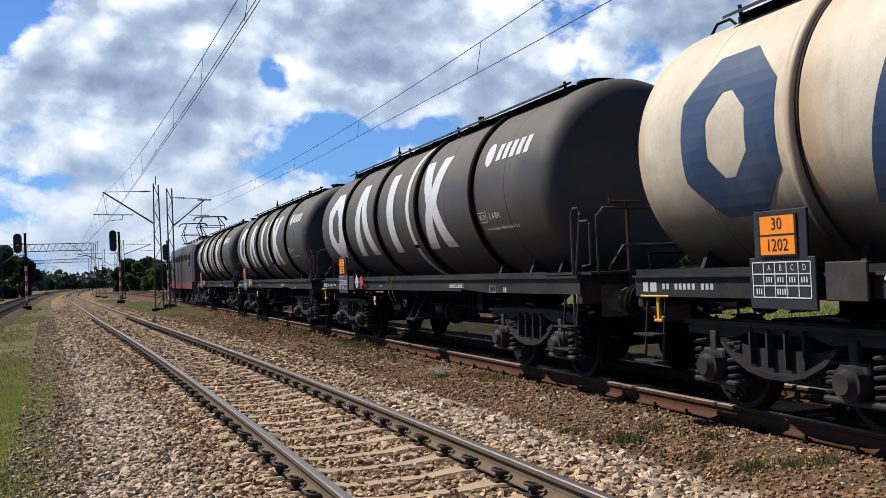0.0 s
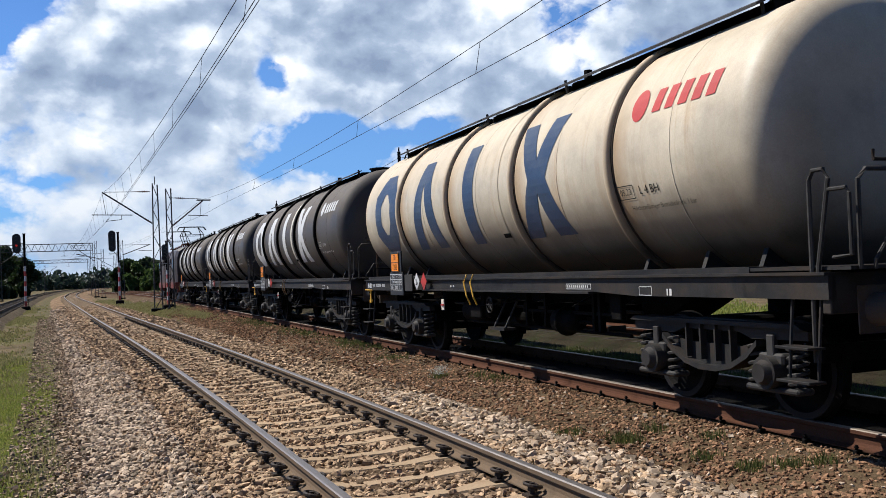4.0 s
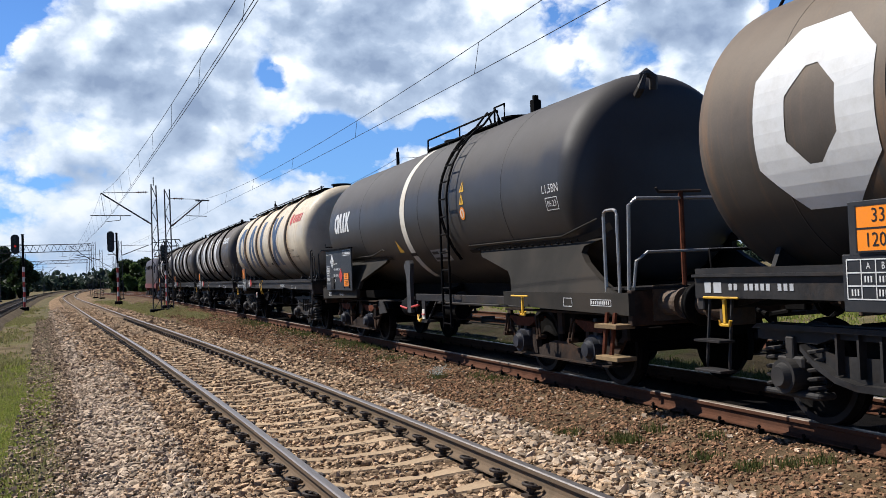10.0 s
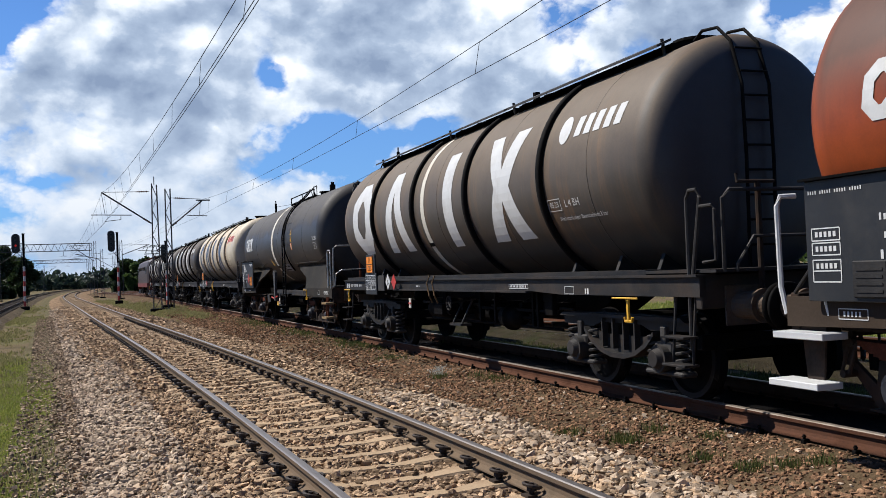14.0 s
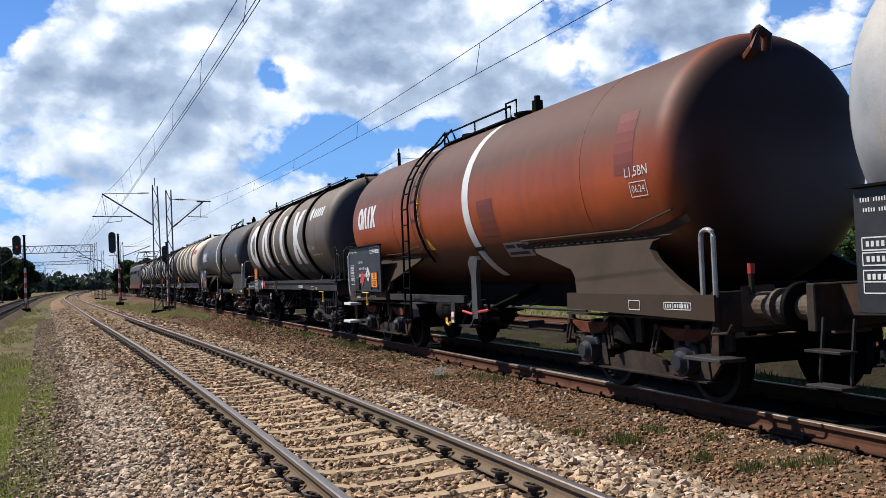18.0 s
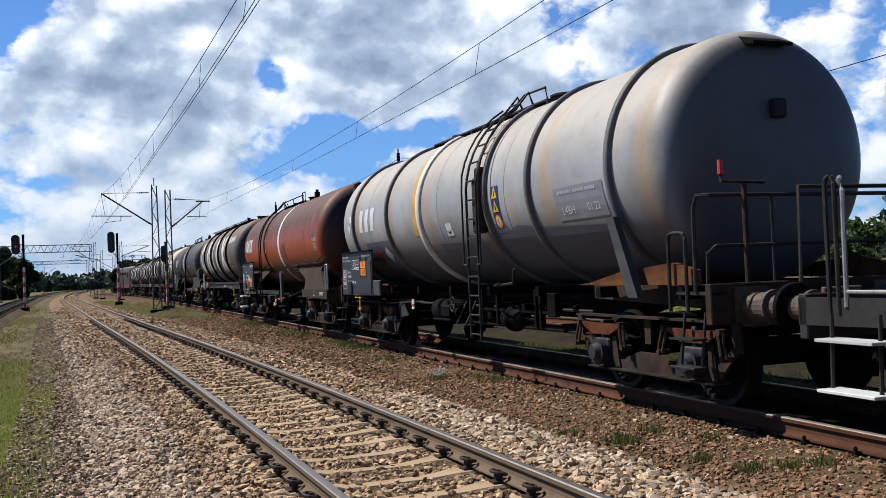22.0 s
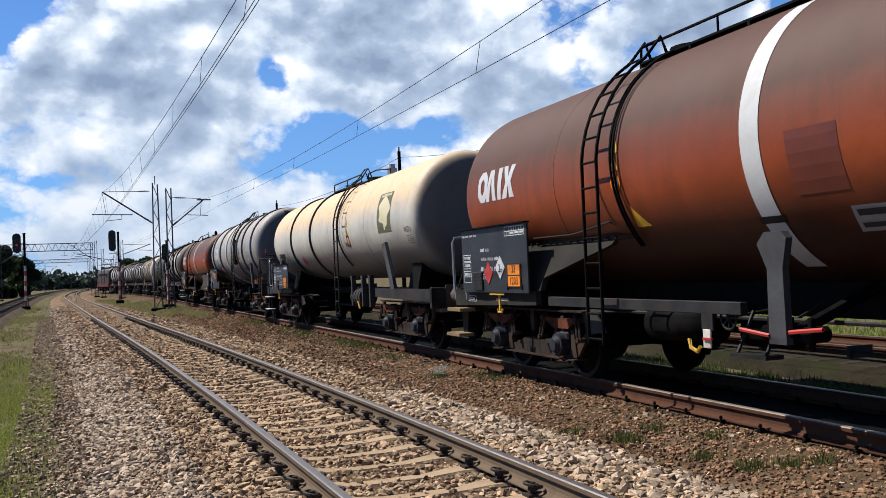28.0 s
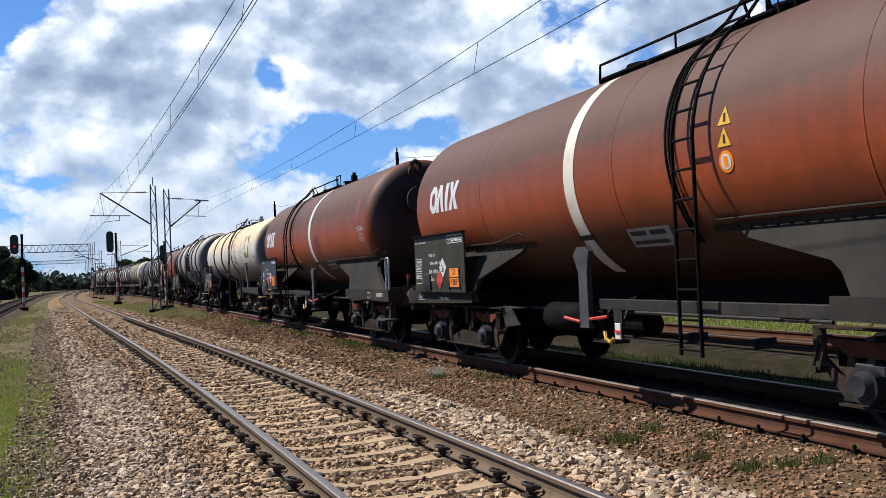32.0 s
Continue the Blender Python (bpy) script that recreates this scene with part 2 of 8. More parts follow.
M = {}
# low and ends colours below carry painted shade as well as dirt
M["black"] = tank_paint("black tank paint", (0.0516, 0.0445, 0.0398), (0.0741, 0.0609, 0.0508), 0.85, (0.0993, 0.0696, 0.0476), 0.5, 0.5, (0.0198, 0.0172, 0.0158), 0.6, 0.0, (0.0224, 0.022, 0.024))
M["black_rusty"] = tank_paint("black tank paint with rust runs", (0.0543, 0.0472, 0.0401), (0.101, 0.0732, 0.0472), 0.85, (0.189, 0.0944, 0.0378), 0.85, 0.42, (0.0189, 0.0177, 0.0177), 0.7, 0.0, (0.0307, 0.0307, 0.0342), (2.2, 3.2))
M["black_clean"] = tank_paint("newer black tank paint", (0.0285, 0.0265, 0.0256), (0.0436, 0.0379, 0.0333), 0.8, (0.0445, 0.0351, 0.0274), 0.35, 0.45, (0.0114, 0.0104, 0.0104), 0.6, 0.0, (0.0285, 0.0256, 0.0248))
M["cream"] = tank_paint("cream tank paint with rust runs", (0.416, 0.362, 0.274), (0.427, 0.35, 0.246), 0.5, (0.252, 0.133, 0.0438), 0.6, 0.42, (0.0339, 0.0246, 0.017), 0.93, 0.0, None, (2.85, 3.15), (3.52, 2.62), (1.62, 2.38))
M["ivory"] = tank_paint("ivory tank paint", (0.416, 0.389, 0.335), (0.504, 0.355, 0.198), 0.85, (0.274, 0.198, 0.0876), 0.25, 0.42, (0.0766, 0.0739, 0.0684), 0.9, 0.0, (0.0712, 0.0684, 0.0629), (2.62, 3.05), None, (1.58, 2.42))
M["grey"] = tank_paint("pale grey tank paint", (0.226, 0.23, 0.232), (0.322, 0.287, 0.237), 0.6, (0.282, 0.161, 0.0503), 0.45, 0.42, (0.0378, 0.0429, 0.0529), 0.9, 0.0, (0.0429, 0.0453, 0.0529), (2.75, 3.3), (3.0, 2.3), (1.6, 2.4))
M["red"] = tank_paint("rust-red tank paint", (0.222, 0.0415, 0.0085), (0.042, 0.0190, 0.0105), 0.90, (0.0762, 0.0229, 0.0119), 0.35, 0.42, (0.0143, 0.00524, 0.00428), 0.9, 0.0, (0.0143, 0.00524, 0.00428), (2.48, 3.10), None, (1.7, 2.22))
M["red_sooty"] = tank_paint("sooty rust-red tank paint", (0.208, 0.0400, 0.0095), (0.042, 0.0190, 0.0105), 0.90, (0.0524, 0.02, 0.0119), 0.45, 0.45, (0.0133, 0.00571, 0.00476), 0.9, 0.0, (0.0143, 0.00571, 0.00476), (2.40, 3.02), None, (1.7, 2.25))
M["steel"] = surface("dark painted steel", (0.019, 0.0179, 0.0174), 0.6, 0.0, 0.35, 3.0, 0.2, 30, (0.042, 0.0291, 0.0202), 0.6, 2.0)
M["steel_brown"] = surface("dusty brown steel", (0.0291, 0.0224, 0.0185), 0.7, 0.0, 0.35, 3.0, 0.2, 30, (0.0616, 0.0325, 0.019), 0.65, 2.5)
M["steel_grey"] = surface("dusty grey steel", (0.033, 0.0307, 0.0287), 0.6, 0.0, 0.3, 2.0, 0.15, 30, (0.0242, 0.0169, 0.0129), 0.5, 1.5)
M["axle_blue"] = surface("blue-black axle box paint", (0.0235, 0.0241, 0.0286), 0.55, 0.0, 0.3, 4.0, 0.2, 30, (0.0168, 0.014, 0.0123), 0.6, 5.0)
M["buffer"] = surface("worn buffer housing", (0.084, 0.0588, 0.0403), 0.55, 0.0, 0.3, 3.0, 0.2, 30, (0.0392, 0.0448, 0.056), 0.7, 3.0)
M["lever_dull"] = surface("grimy ochre lever paint", (0.112, 0.0644, 0.0252), 0.65, 0.0, 0.3, 4.0, 0.2, 30, (0.0336, 0.0224, 0.0168), 0.6, 5.0)
M["red_patch"] = surface("patch of older red paint", (0.112, 0.0224, 0.0112), 0.5, 0.0, 0.2, 1.5, 0.03, 40, (0.056, 0.0168, 0.0112), 0.5, 1.0)
M["step_tan"] = surface("worn tan step board", (0.19, 0.132, 0.0728), 0.8, 0.0, 0.25, 4.0, 0.2, 40, (0.0896, 0.0616, 0.0392), 0.5, 4.0)
M["board_olive"] = surface("olive-faded board", (0.026, 0.0244, 0.0152), 0.55, 0, 0.25, 1.5, 0.05, 40, (0.0378, 0.0315, 0.021), 0.5, 1.5)
M["rust"] = surface("brown rusty iron", (0.085, 0.028, 0.016), 0.85, 0.0, 0.45, 6.0, 0.4, 60, (0.035, 0.017, 0.011), 0.6, 4.0)
M["grease"] = surface("greasy black iron", (0.0042, 0.004, 0.004), 0.7, 0.0, 0.4, 5.0, 0.3, 30, (0.012, 0.0085, 0.006), 0.4, 3.0)
M["clip_iron"] = surface("brown-black rail clip", (0.028, 0.021, 0.0168), 0.55, 0.0, 0.3, 6.0, 0.2, 60)
M["pipe"] = surface("worn bright steel tube", (0.315, 0.307, 0.292), 0.4, 0.6, 0.2, 5.0, 0.05, 50, (0.12, 0.0825, 0.06), 0.6, 5.0)
M["tread"] = surface("worn wheel steel", (0.010, 0.009, 0.009), 0.6, 0.0, 0.15, 6.0, 0.05, 40)
M["railhead"] = surface("polished rail head", (0.22, 0.195, 0.175), 0.46, 0.85, 0.12, 3.0, 0.03, 80, (0.2, 0.16, 0.13), 0.4, 6.0, stretch=(1, 0.15, 1))
M["rail_dull"] = surface("dull brown rail top", (0.0616, 0.0476, 0.0381), 0.65, 0.3, 0.25, 3.0, 0.1, 60)
M["rail_worn"] = surface("worn brown rail head", (0.151, 0.12, 0.0924), 0.5, 0.25, 0.2, 3.0, 0.05, 80, (0.0784, 0.0504, 0.0336), 0.6, 4.0)
M["railside"] = surface("brown rail web", (0.12, 0.0868, 0.0588), 0.8, 0.0, 0.25, 3.0, 0.25, 60, (0.0784, 0.0476, 0.028), 0.5, 3.0)
M["railrust"] = surface("red-brown rail web", (0.0738, 0.0333, 0.02), 0.85, 0.0, 0.35, 3.0, 0.35, 60, (0.0286, 0.0167, 0.0119), 0.6, 3.0)
M["concrete"] = surface("sandy concrete", (0.35, 0.255, 0.163), 0.85, 0.0, 0.2, 3.0, 0.3, 60, (0.204, 0.131, 0.0803), 0.6, 3.0, piece=0.3)
M["timber"] = surface("dark oiled timber", (0.028, 0.0224, 0.0179), 0.8, 0.0, 0.3, 3.0, 0.4, 30)
M["white"] = surface("white paint", (0.438, 0.438, 0.427), 0.45, 0, 0.05, 3.0, 0.03, 60, (0.301, 0.273, 0.241), 0.35, 4.0)
M["white_aged"] = surface("yellowed white paint", (0.483, 0.452, 0.382), 0.5, 0, 0.08, 3.0, 0.03, 60, (0.318, 0.242, 0.153), 0.6, 3.0)
M["blue"] = surface("navy paint", (0.0167, 0.0357, 0.0762), 0.45, 0, 0.15, 2.0, 0.03, 60, (0.0619, 0.0762, 0.0952), 0.6, 1.2)
M["redpaint"] = surface("red paint", (0.33, 0.0264, 0.0198), 0.5, 0, 0.12, 3.0, 0.03, 60)
M["orange"] = surface("orange reflective sheet", (0.627, 0.178, 0.0066), 0.4, 0, 0.04, 3.0, 0.02, 60)
M["black_mark"] = surface("black marking", (0.00672, 0.00672, 0.00672), 0.5, 0, 0.1, 3.0, 0, 60)
M["panelblack"] = surface("black board", (0.0123, 0.0129, 0.014), 0.5, 0, 0.25, 1.5, 0.05, 40, (0.0308, 0.028, 0.0252), 0.5, 2.0)
M["yellow"] = surface("yellow paint", (0.495, 0.277, 0.0198), 0.5, 0, 0.15, 3.0, 0.1, 40, (0.145, 0.0792, 0.033), 0.4, 5.0)
M["green_sign"] = surface("olive green paint", (0.0868, 0.084, 0.0392), 0.5, 0, 0.1, 2.0, 0.02, 40)
M["ivory_mark"] = surface("pale yellow paint", (0.482, 0.426, 0.258), 0.5, 0, 0.08, 2.0, 0.02, 40)
M["galv"] = surface("galvanised steel", (0.255, 0.262, 0.27), 0.5, 0.4, 0.15, 3.0, 0.1, 30)
M["mast"] = surface("grey-brown painted mast", (0.056, 0.056, 0.056), 0.6, 0, 0.25, 3.0, 0.1, 30, (0.084, 0.0504, 0.0336), 0.5, 3.0)
M["wire"] = surface("dark copper wire", (0.0168, 0.0168, 0.0179), 0.6, 0.3, 0.1, 3.0, 0, 30)
M["ballast"] = surface("fines between the crushed stones", (0.103, 0.0656, 0.0394), 0.95, 0, 0.5, 1.2, 0.9, 17, (0.0488, 0.0318, 0.0206), 0.75, 9.0, bump_dist=0.05)
M["ballast_far"] = surface("sandy ballast", (0.177, 0.118, 0.0711), 0.95, 0, 0.45, 0.8, 0.9, 12, (0.0922, 0.0596, 0.037), 0.7, 5.0, bump_dist=0.06)
M["ballast_left"] = surface("dark weedy ballast", (0.080, 0.060, 0.040), 0.95, 0, 0.45, 0.8, 0.9, 12, (0.050, 0.044, 0.024), 0.7, 2.0, bump_dist=0.06)
M["stone"] = surface("crushed stone", (0.462, 0.323, 0.205), 0.9, 0, 0.25, 8.0, 0.4, 60, (0.307, 0.19, 0.108), 0.55, 0.9, island=0.80)
M["stone_grey"] = surface("pale crushed stone", (0.483, 0.373, 0.27), 0.9, 0, 0.2, 8.0, 0.4, 60, (0.351, 0.241, 0.154), 0.6, 0.9, island=0.78)
M["stone_dark"] = surface("rusty brown crushed stone", (0.295, 0.169, 0.0976), 0.9, 0, 0.25, 8.0, 0.4, 60, (0.158, 0.086, 0.0516), 0.6, 0.9, island=0.80)
# near-black colour carries the train's shadow on oil-stained ballast
M["oily_shade"] = surface("oil-stained shade-black ballast", (0.0045, 0.004, 0.004), 0.95, 0, 0.5, 1.5, 1.0, 16, (0.010, 0.008, 0.006), 0.5, 4.0, bump_dist=0.05)
M["bracket"] = surface("dusty brown bracket plate", (0.042, 0.031, 0.023), 0.75, 0.0, 0.25, 1.2, 0.12, 40, (0.028, 0.019, 0.013), 0.6, 1.2)
M["bracket_black"] = surface("dusty black bracket plate", (0.026, 0.024, 0.021), 0.7, 0.0, 0.25, 1.2, 0.12, 40, (0.036, 0.028, 0.021), 0.5, 1.2)
M["path_grit"] = surface("earthy grit", (0.436, 0.323, 0.219), 0.9, 0, 0.25, 8.0, 0.4, 60, (0.167, 0.109, 0.0712), 0.6, 0.9, island=0.8)
# siding ballast darkened so that its colour carries the train's shadow
M["siding_bed"] = surface("shade-dark weedy siding ballast", (0.0259, 0.0207, 0.0121), 0.95, 0, 0.45, 1.0, 1.0, 14, (0.0172, 0.0237, 0.00648), 0.9, 1.3, bump_dist=0.05)
M["leg"] = surface("grey painted leg", (0.0448, 0.0448, 0.0459), 0.55, 0, 0.2, 3.0, 0.1, 30, (0.028, 0.0202, 0.0157), 0.5, 4.0)
M["dirt"] = surface("brown cinder earth", (0.0930, 0.0630, 0.0370), 0.95, 0, 0.45, 0.7, 1.0, 14, (0.0502, 0.0312, 0.018), 0.7, 3.0, bump_dist=0.05)
M["path"] = surface("trodden gravel", (0.092, 0.074, 0.041), 0.95, 0, 0.4, 0.9, 0.9, 16, (0.058, 0.062, 0.024), 0.8, 1.2, bump_dist=0.04)
M["meadow"] = surface("summer grass and bare earth", (0.098, 0.074, 0.042), 0.95, 0, 0.35, 0.8, 0.8, 9, (0.088, 0.098, 0.033), 0.6, 0.25, bump_dist=0.05)
M["grass"] = leafy("green grass blades", (0.139, 0.184, 0.0309), (0.293, 0.293, 0.0771))
# cess tuft green, darkened further as train shade for the siding weeds
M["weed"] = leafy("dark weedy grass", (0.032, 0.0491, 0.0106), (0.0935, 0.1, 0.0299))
M["drygrass"] = leafy("dry grass blades", (0.150, 0.158, 0.052), (0.270, 0.232, 0.110))
M["leaf_dark"] = leafy("dark green leaves", (0.0101, 0.0196, 0.00672), (0.0269, 0.0437, 0.0134))
M["leaf"] = leafy("green leaves", (0.028, 0.056, 0.014), (0.0728, 0.106, 0.028))
M["petal"] = leafy("white petals", (0.42, 0.42, 0.381), (0.336, 0.347, 0.28))
M["bark"] = surface("grey-brown bark", (0.0504, 0.0392, 0.028), 0.9, 0, 0.3, 4.0, 0.5, 20)
M["loco_grey"] = surface("sooty brown loco paint", (0.0336, 0.0246, 0.0224), 0.5, 0, 0.15, 1.0, 0.05, 30, (0.056, 0.0252, 0.0168), 0.5, 1.0)
M["loco_red"] = surface("faded red loco paint", (0.123, 0.0224, 0.0157), 0.5, 0, 0.2, 1.0, 0.05, 30, (0.0504, 0.0196, 0.0157), 0.6, 1.5)
M["glass"] = surface("dark cab glass", (0.01, 0.012, 0.014), 0.08, 0, 0.05, 3.0, 0, 30)
M["red_lamp"] = glow("red signal lens", (0.5, 0.02, 0.015), 0.35)
M["house_wall"] = surface("pale render", (0.28, 0.258, 0.224), 0.9, 0, 0.1, 0.5, 0.1, 10)
M["rooftile"] = surface("brown roof", (0.101, 0.0504, 0.0336), 0.9, 0, 0.2, 0.7, 0.2, 8)


# ---- mesh helpers ----
def mesh_from(name, bm, material, smooth=False):
    me = bpy.data.meshes.new(name)
    bm.to_mesh(me)
    bm.free()
    me.materials.append(material)
    if smooth:
        for p in me.polygons:
            p.use_smooth = True
    return me


def part(name, bm, material, parent=None, label="", smooth=False):
    ob = new(name, mesh_from(name, bm, material, smooth))
    ob.parent = parent
    if label:
        tagged(ob, label)
    return ob


def thing(name, label, category, group="", kind="", at=None):
    ob = new(name)
    ob.empty_display_size = 0.2
    if at is not None:
        ob.matrix_basis = at
    return tagged(ob, label, category, group, kind)


def box(bm, x0, x1, y0, y1, z0, z1, bevel=0.0):
    vs = [bm.verts.new((x, y, z)) for x in (x0, x1) for y in (y0, y1) for z in (z0, z1)]
    fs = [bm.faces.new([vs[i] for i in f]) for f in ((0, 1, 3, 2), (4, 6, 7, 5), (0, 4, 5, 1), (2, 3, 7, 6), (0, 2, 6, 4), (1, 5, 7, 3))]
    if bevel:
        es = list({e for f in fs for e in f.edges})
        bmesh.ops.bevel(bm, geom=es, offset=bevel, segments=1, affect="EDGES", profile=0.7)
    return vs


def prism(bm, pts, axis, a, b):
    """A flat outline drawn in the other two axes, given thickness from a to b along axis (0 x, 1 y, 2 z)."""
    def at3(p, c):
        v = [p[0], p[1]]
        v.insert(axis, c)
        return bm.verts.new(v)
    lo, hi = [at3(p, a) for p in pts], [at3(p, b) for p in pts]
    n = len(pts)
    bm.faces.new(lo)
    bm.faces.new(hi[::-1])
    for i in range(n):
        bm.faces.new((lo[i], hi[i], hi[(i + 1) % n], lo[(i + 1) % n]))
    return lo + hi


def rod(bm, p, q, r, n=8, r2=None, caps=True):
    p, q = Vector(p), Vector(q)
    d = (q - p)
    if d.length < 1e-6:
        return
    a = d.normalized().orthogonal().normalized()
    b = d.normalized().cross(a)
    r2 = r if r2 is None else r2
    A = [bm.verts.new(p + (a * math.cos(t) + b * math.sin(t)) * r) for t in (2 * math.pi * i / n for i in range(n))]
    B = [bm.verts.new(q + (a * math.cos(t) + b * math.sin(t)) * r2) for t in (2 * math.pi * i / n for i in range(n))]
    for i in range(n):
        bm.faces.new((A[i], A[(i + 1) % n], B[(i + 1) % n], B[i]))
    if caps:
        bm.faces.new(A[::-1])
        bm.faces.new(B)


def tube(bm, pts, r, n=6):
    """A bent pipe through the points."""
    pts = [Vector(p) for p in pts]
    rings = []
    ref = Vector((0.31, 0.52, 0.79))
    for i, p in enumerate(pts):
        d = (pts[min(i + 1, len(pts) - 1)] - pts[max(i - 1, 0)]).normalized()
        a = d.cross(ref).normalized()
        b = d.cross(a)
        rings.append([bm.verts.new(p + (a * math.cos(t) + b * math.sin(t)) * r) for t in (2 * math.pi * k / n for k in range(n))])
    for A, B in zip(rings, rings[1:]):
        for k in range(n):
            bm.faces.new((A[k], A[(k + 1) % n], B[(k + 1) % n], B[k]))
    bm.faces.new(rings[0][::-1])
    bm.faces.new(rings[-1])


def lathe(bm, prof, axis, c, n=48, a0=0.0, a1=2 * math.pi):
    """Spin (along, radius) pairs round an axis (0 x, 1 y, 2 z) through c."""
    full = abs(a1 - a0 - 2 * math.pi) < 1e-6
    m = n if full else n + 1
    rings = []
    for s, r in prof:
        ring = []
        for k in range(m):
            t = a0 + (a1 - a0) * k / n
            v = [math.cos(t) * r, math.sin(t) * r]
            v.insert(axis, s)
            ring.append(bm.verts.new(Vector(v) + Vector(c)))
        rings.append(ring)
    for A, B in zip(rings, rings[1:]):
        for k in range(n):
            bm.faces.new((A[k], A[(k + 1) % m], B[(k + 1) % m], B[k]))
    if full:
        for r in (rings[0], rings[-1]):
            if prof[0 if r is rings[0] else -1][1] > 0.001:
                bm.faces.new(r)
    return rings


def fix(bm):
    bmesh.ops.recalc_face_normals(bm, faces=bm.faces)
    return bm


def spline(table, y):
    """Smooth line through (y, x) pairs."""
    ys = [p[0] for p in table]
    if y <= ys[0]:
        return table[0][1] + (table[1][1] - table[0][1]) / (ys[1] - ys[0]) * (y - ys[0])
    if y >= ys[-1]:
        return table[-1][1] + (table[-1][1] - table[-2][1]) / (ys[-1] - ys[-2]) * (y - ys[-1])
    i = max(k for k in range(len(ys) - 1) if ys[k] <= y)

    def slope(k):
        if k == 0 or k == len(ys) - 1:
            j = 0 if k == 0 else k - 1
            return (table[j + 1][1] - table[j][1]) / (ys[j + 1] - ys[j])
        return (table[k + 1][1] - table[k - 1][1]) / (ys[k + 1] - ys[k - 1])
    h = ys[i + 1] - ys[i]
    t = (y - ys[i]) / h
    a, b = table[i][1], table[i + 1][1]
    return a * (2 * t**3 - 3 * t**2 + 1) + slope(i) * h * (t**3 - 2 * t**2 + t) + b * (-2 * t**3 + 3 * t**2) + slope(i + 1) * h * (t**3 - t**2)

# ---- the lines of the tracks: (y, x of the centre) ----
NEAR = [(-60, 2.375), (0, 2.375), (10, 2.255), (20, 1.945), (30, 1.515), (40, 1.045), (56, 0.345), (73, -0.37), (92, -1.2), (112, -2.02), (129, -2.62), (150, -3.07), (190, -3.37), (250, -2.7), (400, 3.5), (900, 60)]
TRAIN = [(-130, 5.2), (-60, 6.0), (0, 6.795), (10, 6.91), (20, 6.94), (30, 6.93), (40, 6.92), (55, 6.86), (75, 6.82), (100, 6.75), (117, 6.5), (134, 5.8), (150, 4.4), (172, 2.3), (190, 1.6), (215, 1.3), (250, 1.6), (400, 7.8), (900, 64)]
LEFT = [(-60, -3.0), (0, -4.6), (60, -6.3), (90, -7.2), (130, -8.4), (200, -9.6), (300, -9.0), (400, -3.5), (900, 53)]
FAR = [(-60, 11.6), (0, 12.3), (30, 12.4), (80, 12.0), (130, 9.4), (180, 6.4), (250, 6.6), (400, 13), (900, 70)]
GAUGE = 1.507


def on_line(table, y):
    x = spline(table, y)
    d = Vector((spline(table, y + 0.5) - spline(table, y - 0.5), 1.0, 0)).normalized()
    return Vector((x, y, 0)), d, Vector((d.y, -d.x, 0))    # place, forward, right


def stretch_of(a, b, near=3.0):
    """Stations along a line, close together near the camera."""
    ys, y = [], a
    while y < b:
        ys.append(y)
        y += 1.5 if -5 < y < 60 else (4.0 if y < 150 else 10.0)
    return ys + [b]


def strip(name, table, profile, a, b, material, wobble=0.0, step=0.0, seed=1):
    """A bed along a track line from a cross profile of (offset to the right, z)."""
    bm = bmesh.new()
    ys = stretch_of(a, b) if not step else [a + step * i for i in range(int((b - a) / step) + 1)]
    rows = []
    for y in ys:
        p, f, r = on_line(table, y)
        row = []
        for i, (o, z) in enumerate(profile):
            edge = wobble if i in (0, len(profile) - 1) else wobble * 0.3
            o2 = o + edge * noise.noise(Vector((y * 0.35, i * 7.3, seed * 3.1)))
            z2 = z + 0.02 * noise.noise(Vector((y * 0.8, o * 1.7, seed))) * (1 if 0 < i < len(profile) - 1 else 0)
            row.append(bm.verts.new(p + r * o2 + Vector((0, 0, z2))))
        rows.append(row)
    for A, B in zip(rows, rows[1:]):
        for i in range(len(profile) - 1):
            bm.faces.new((A[i], A[i + 1], B[i + 1], B[i]))
    ob = part(name, fix(bm), material, None, "", True)
    return ob


def ground_z(x, y):
    return -0.47 + 0.05 * noise.noise(Vector((x * 0.15, y * 0.15, 0)))


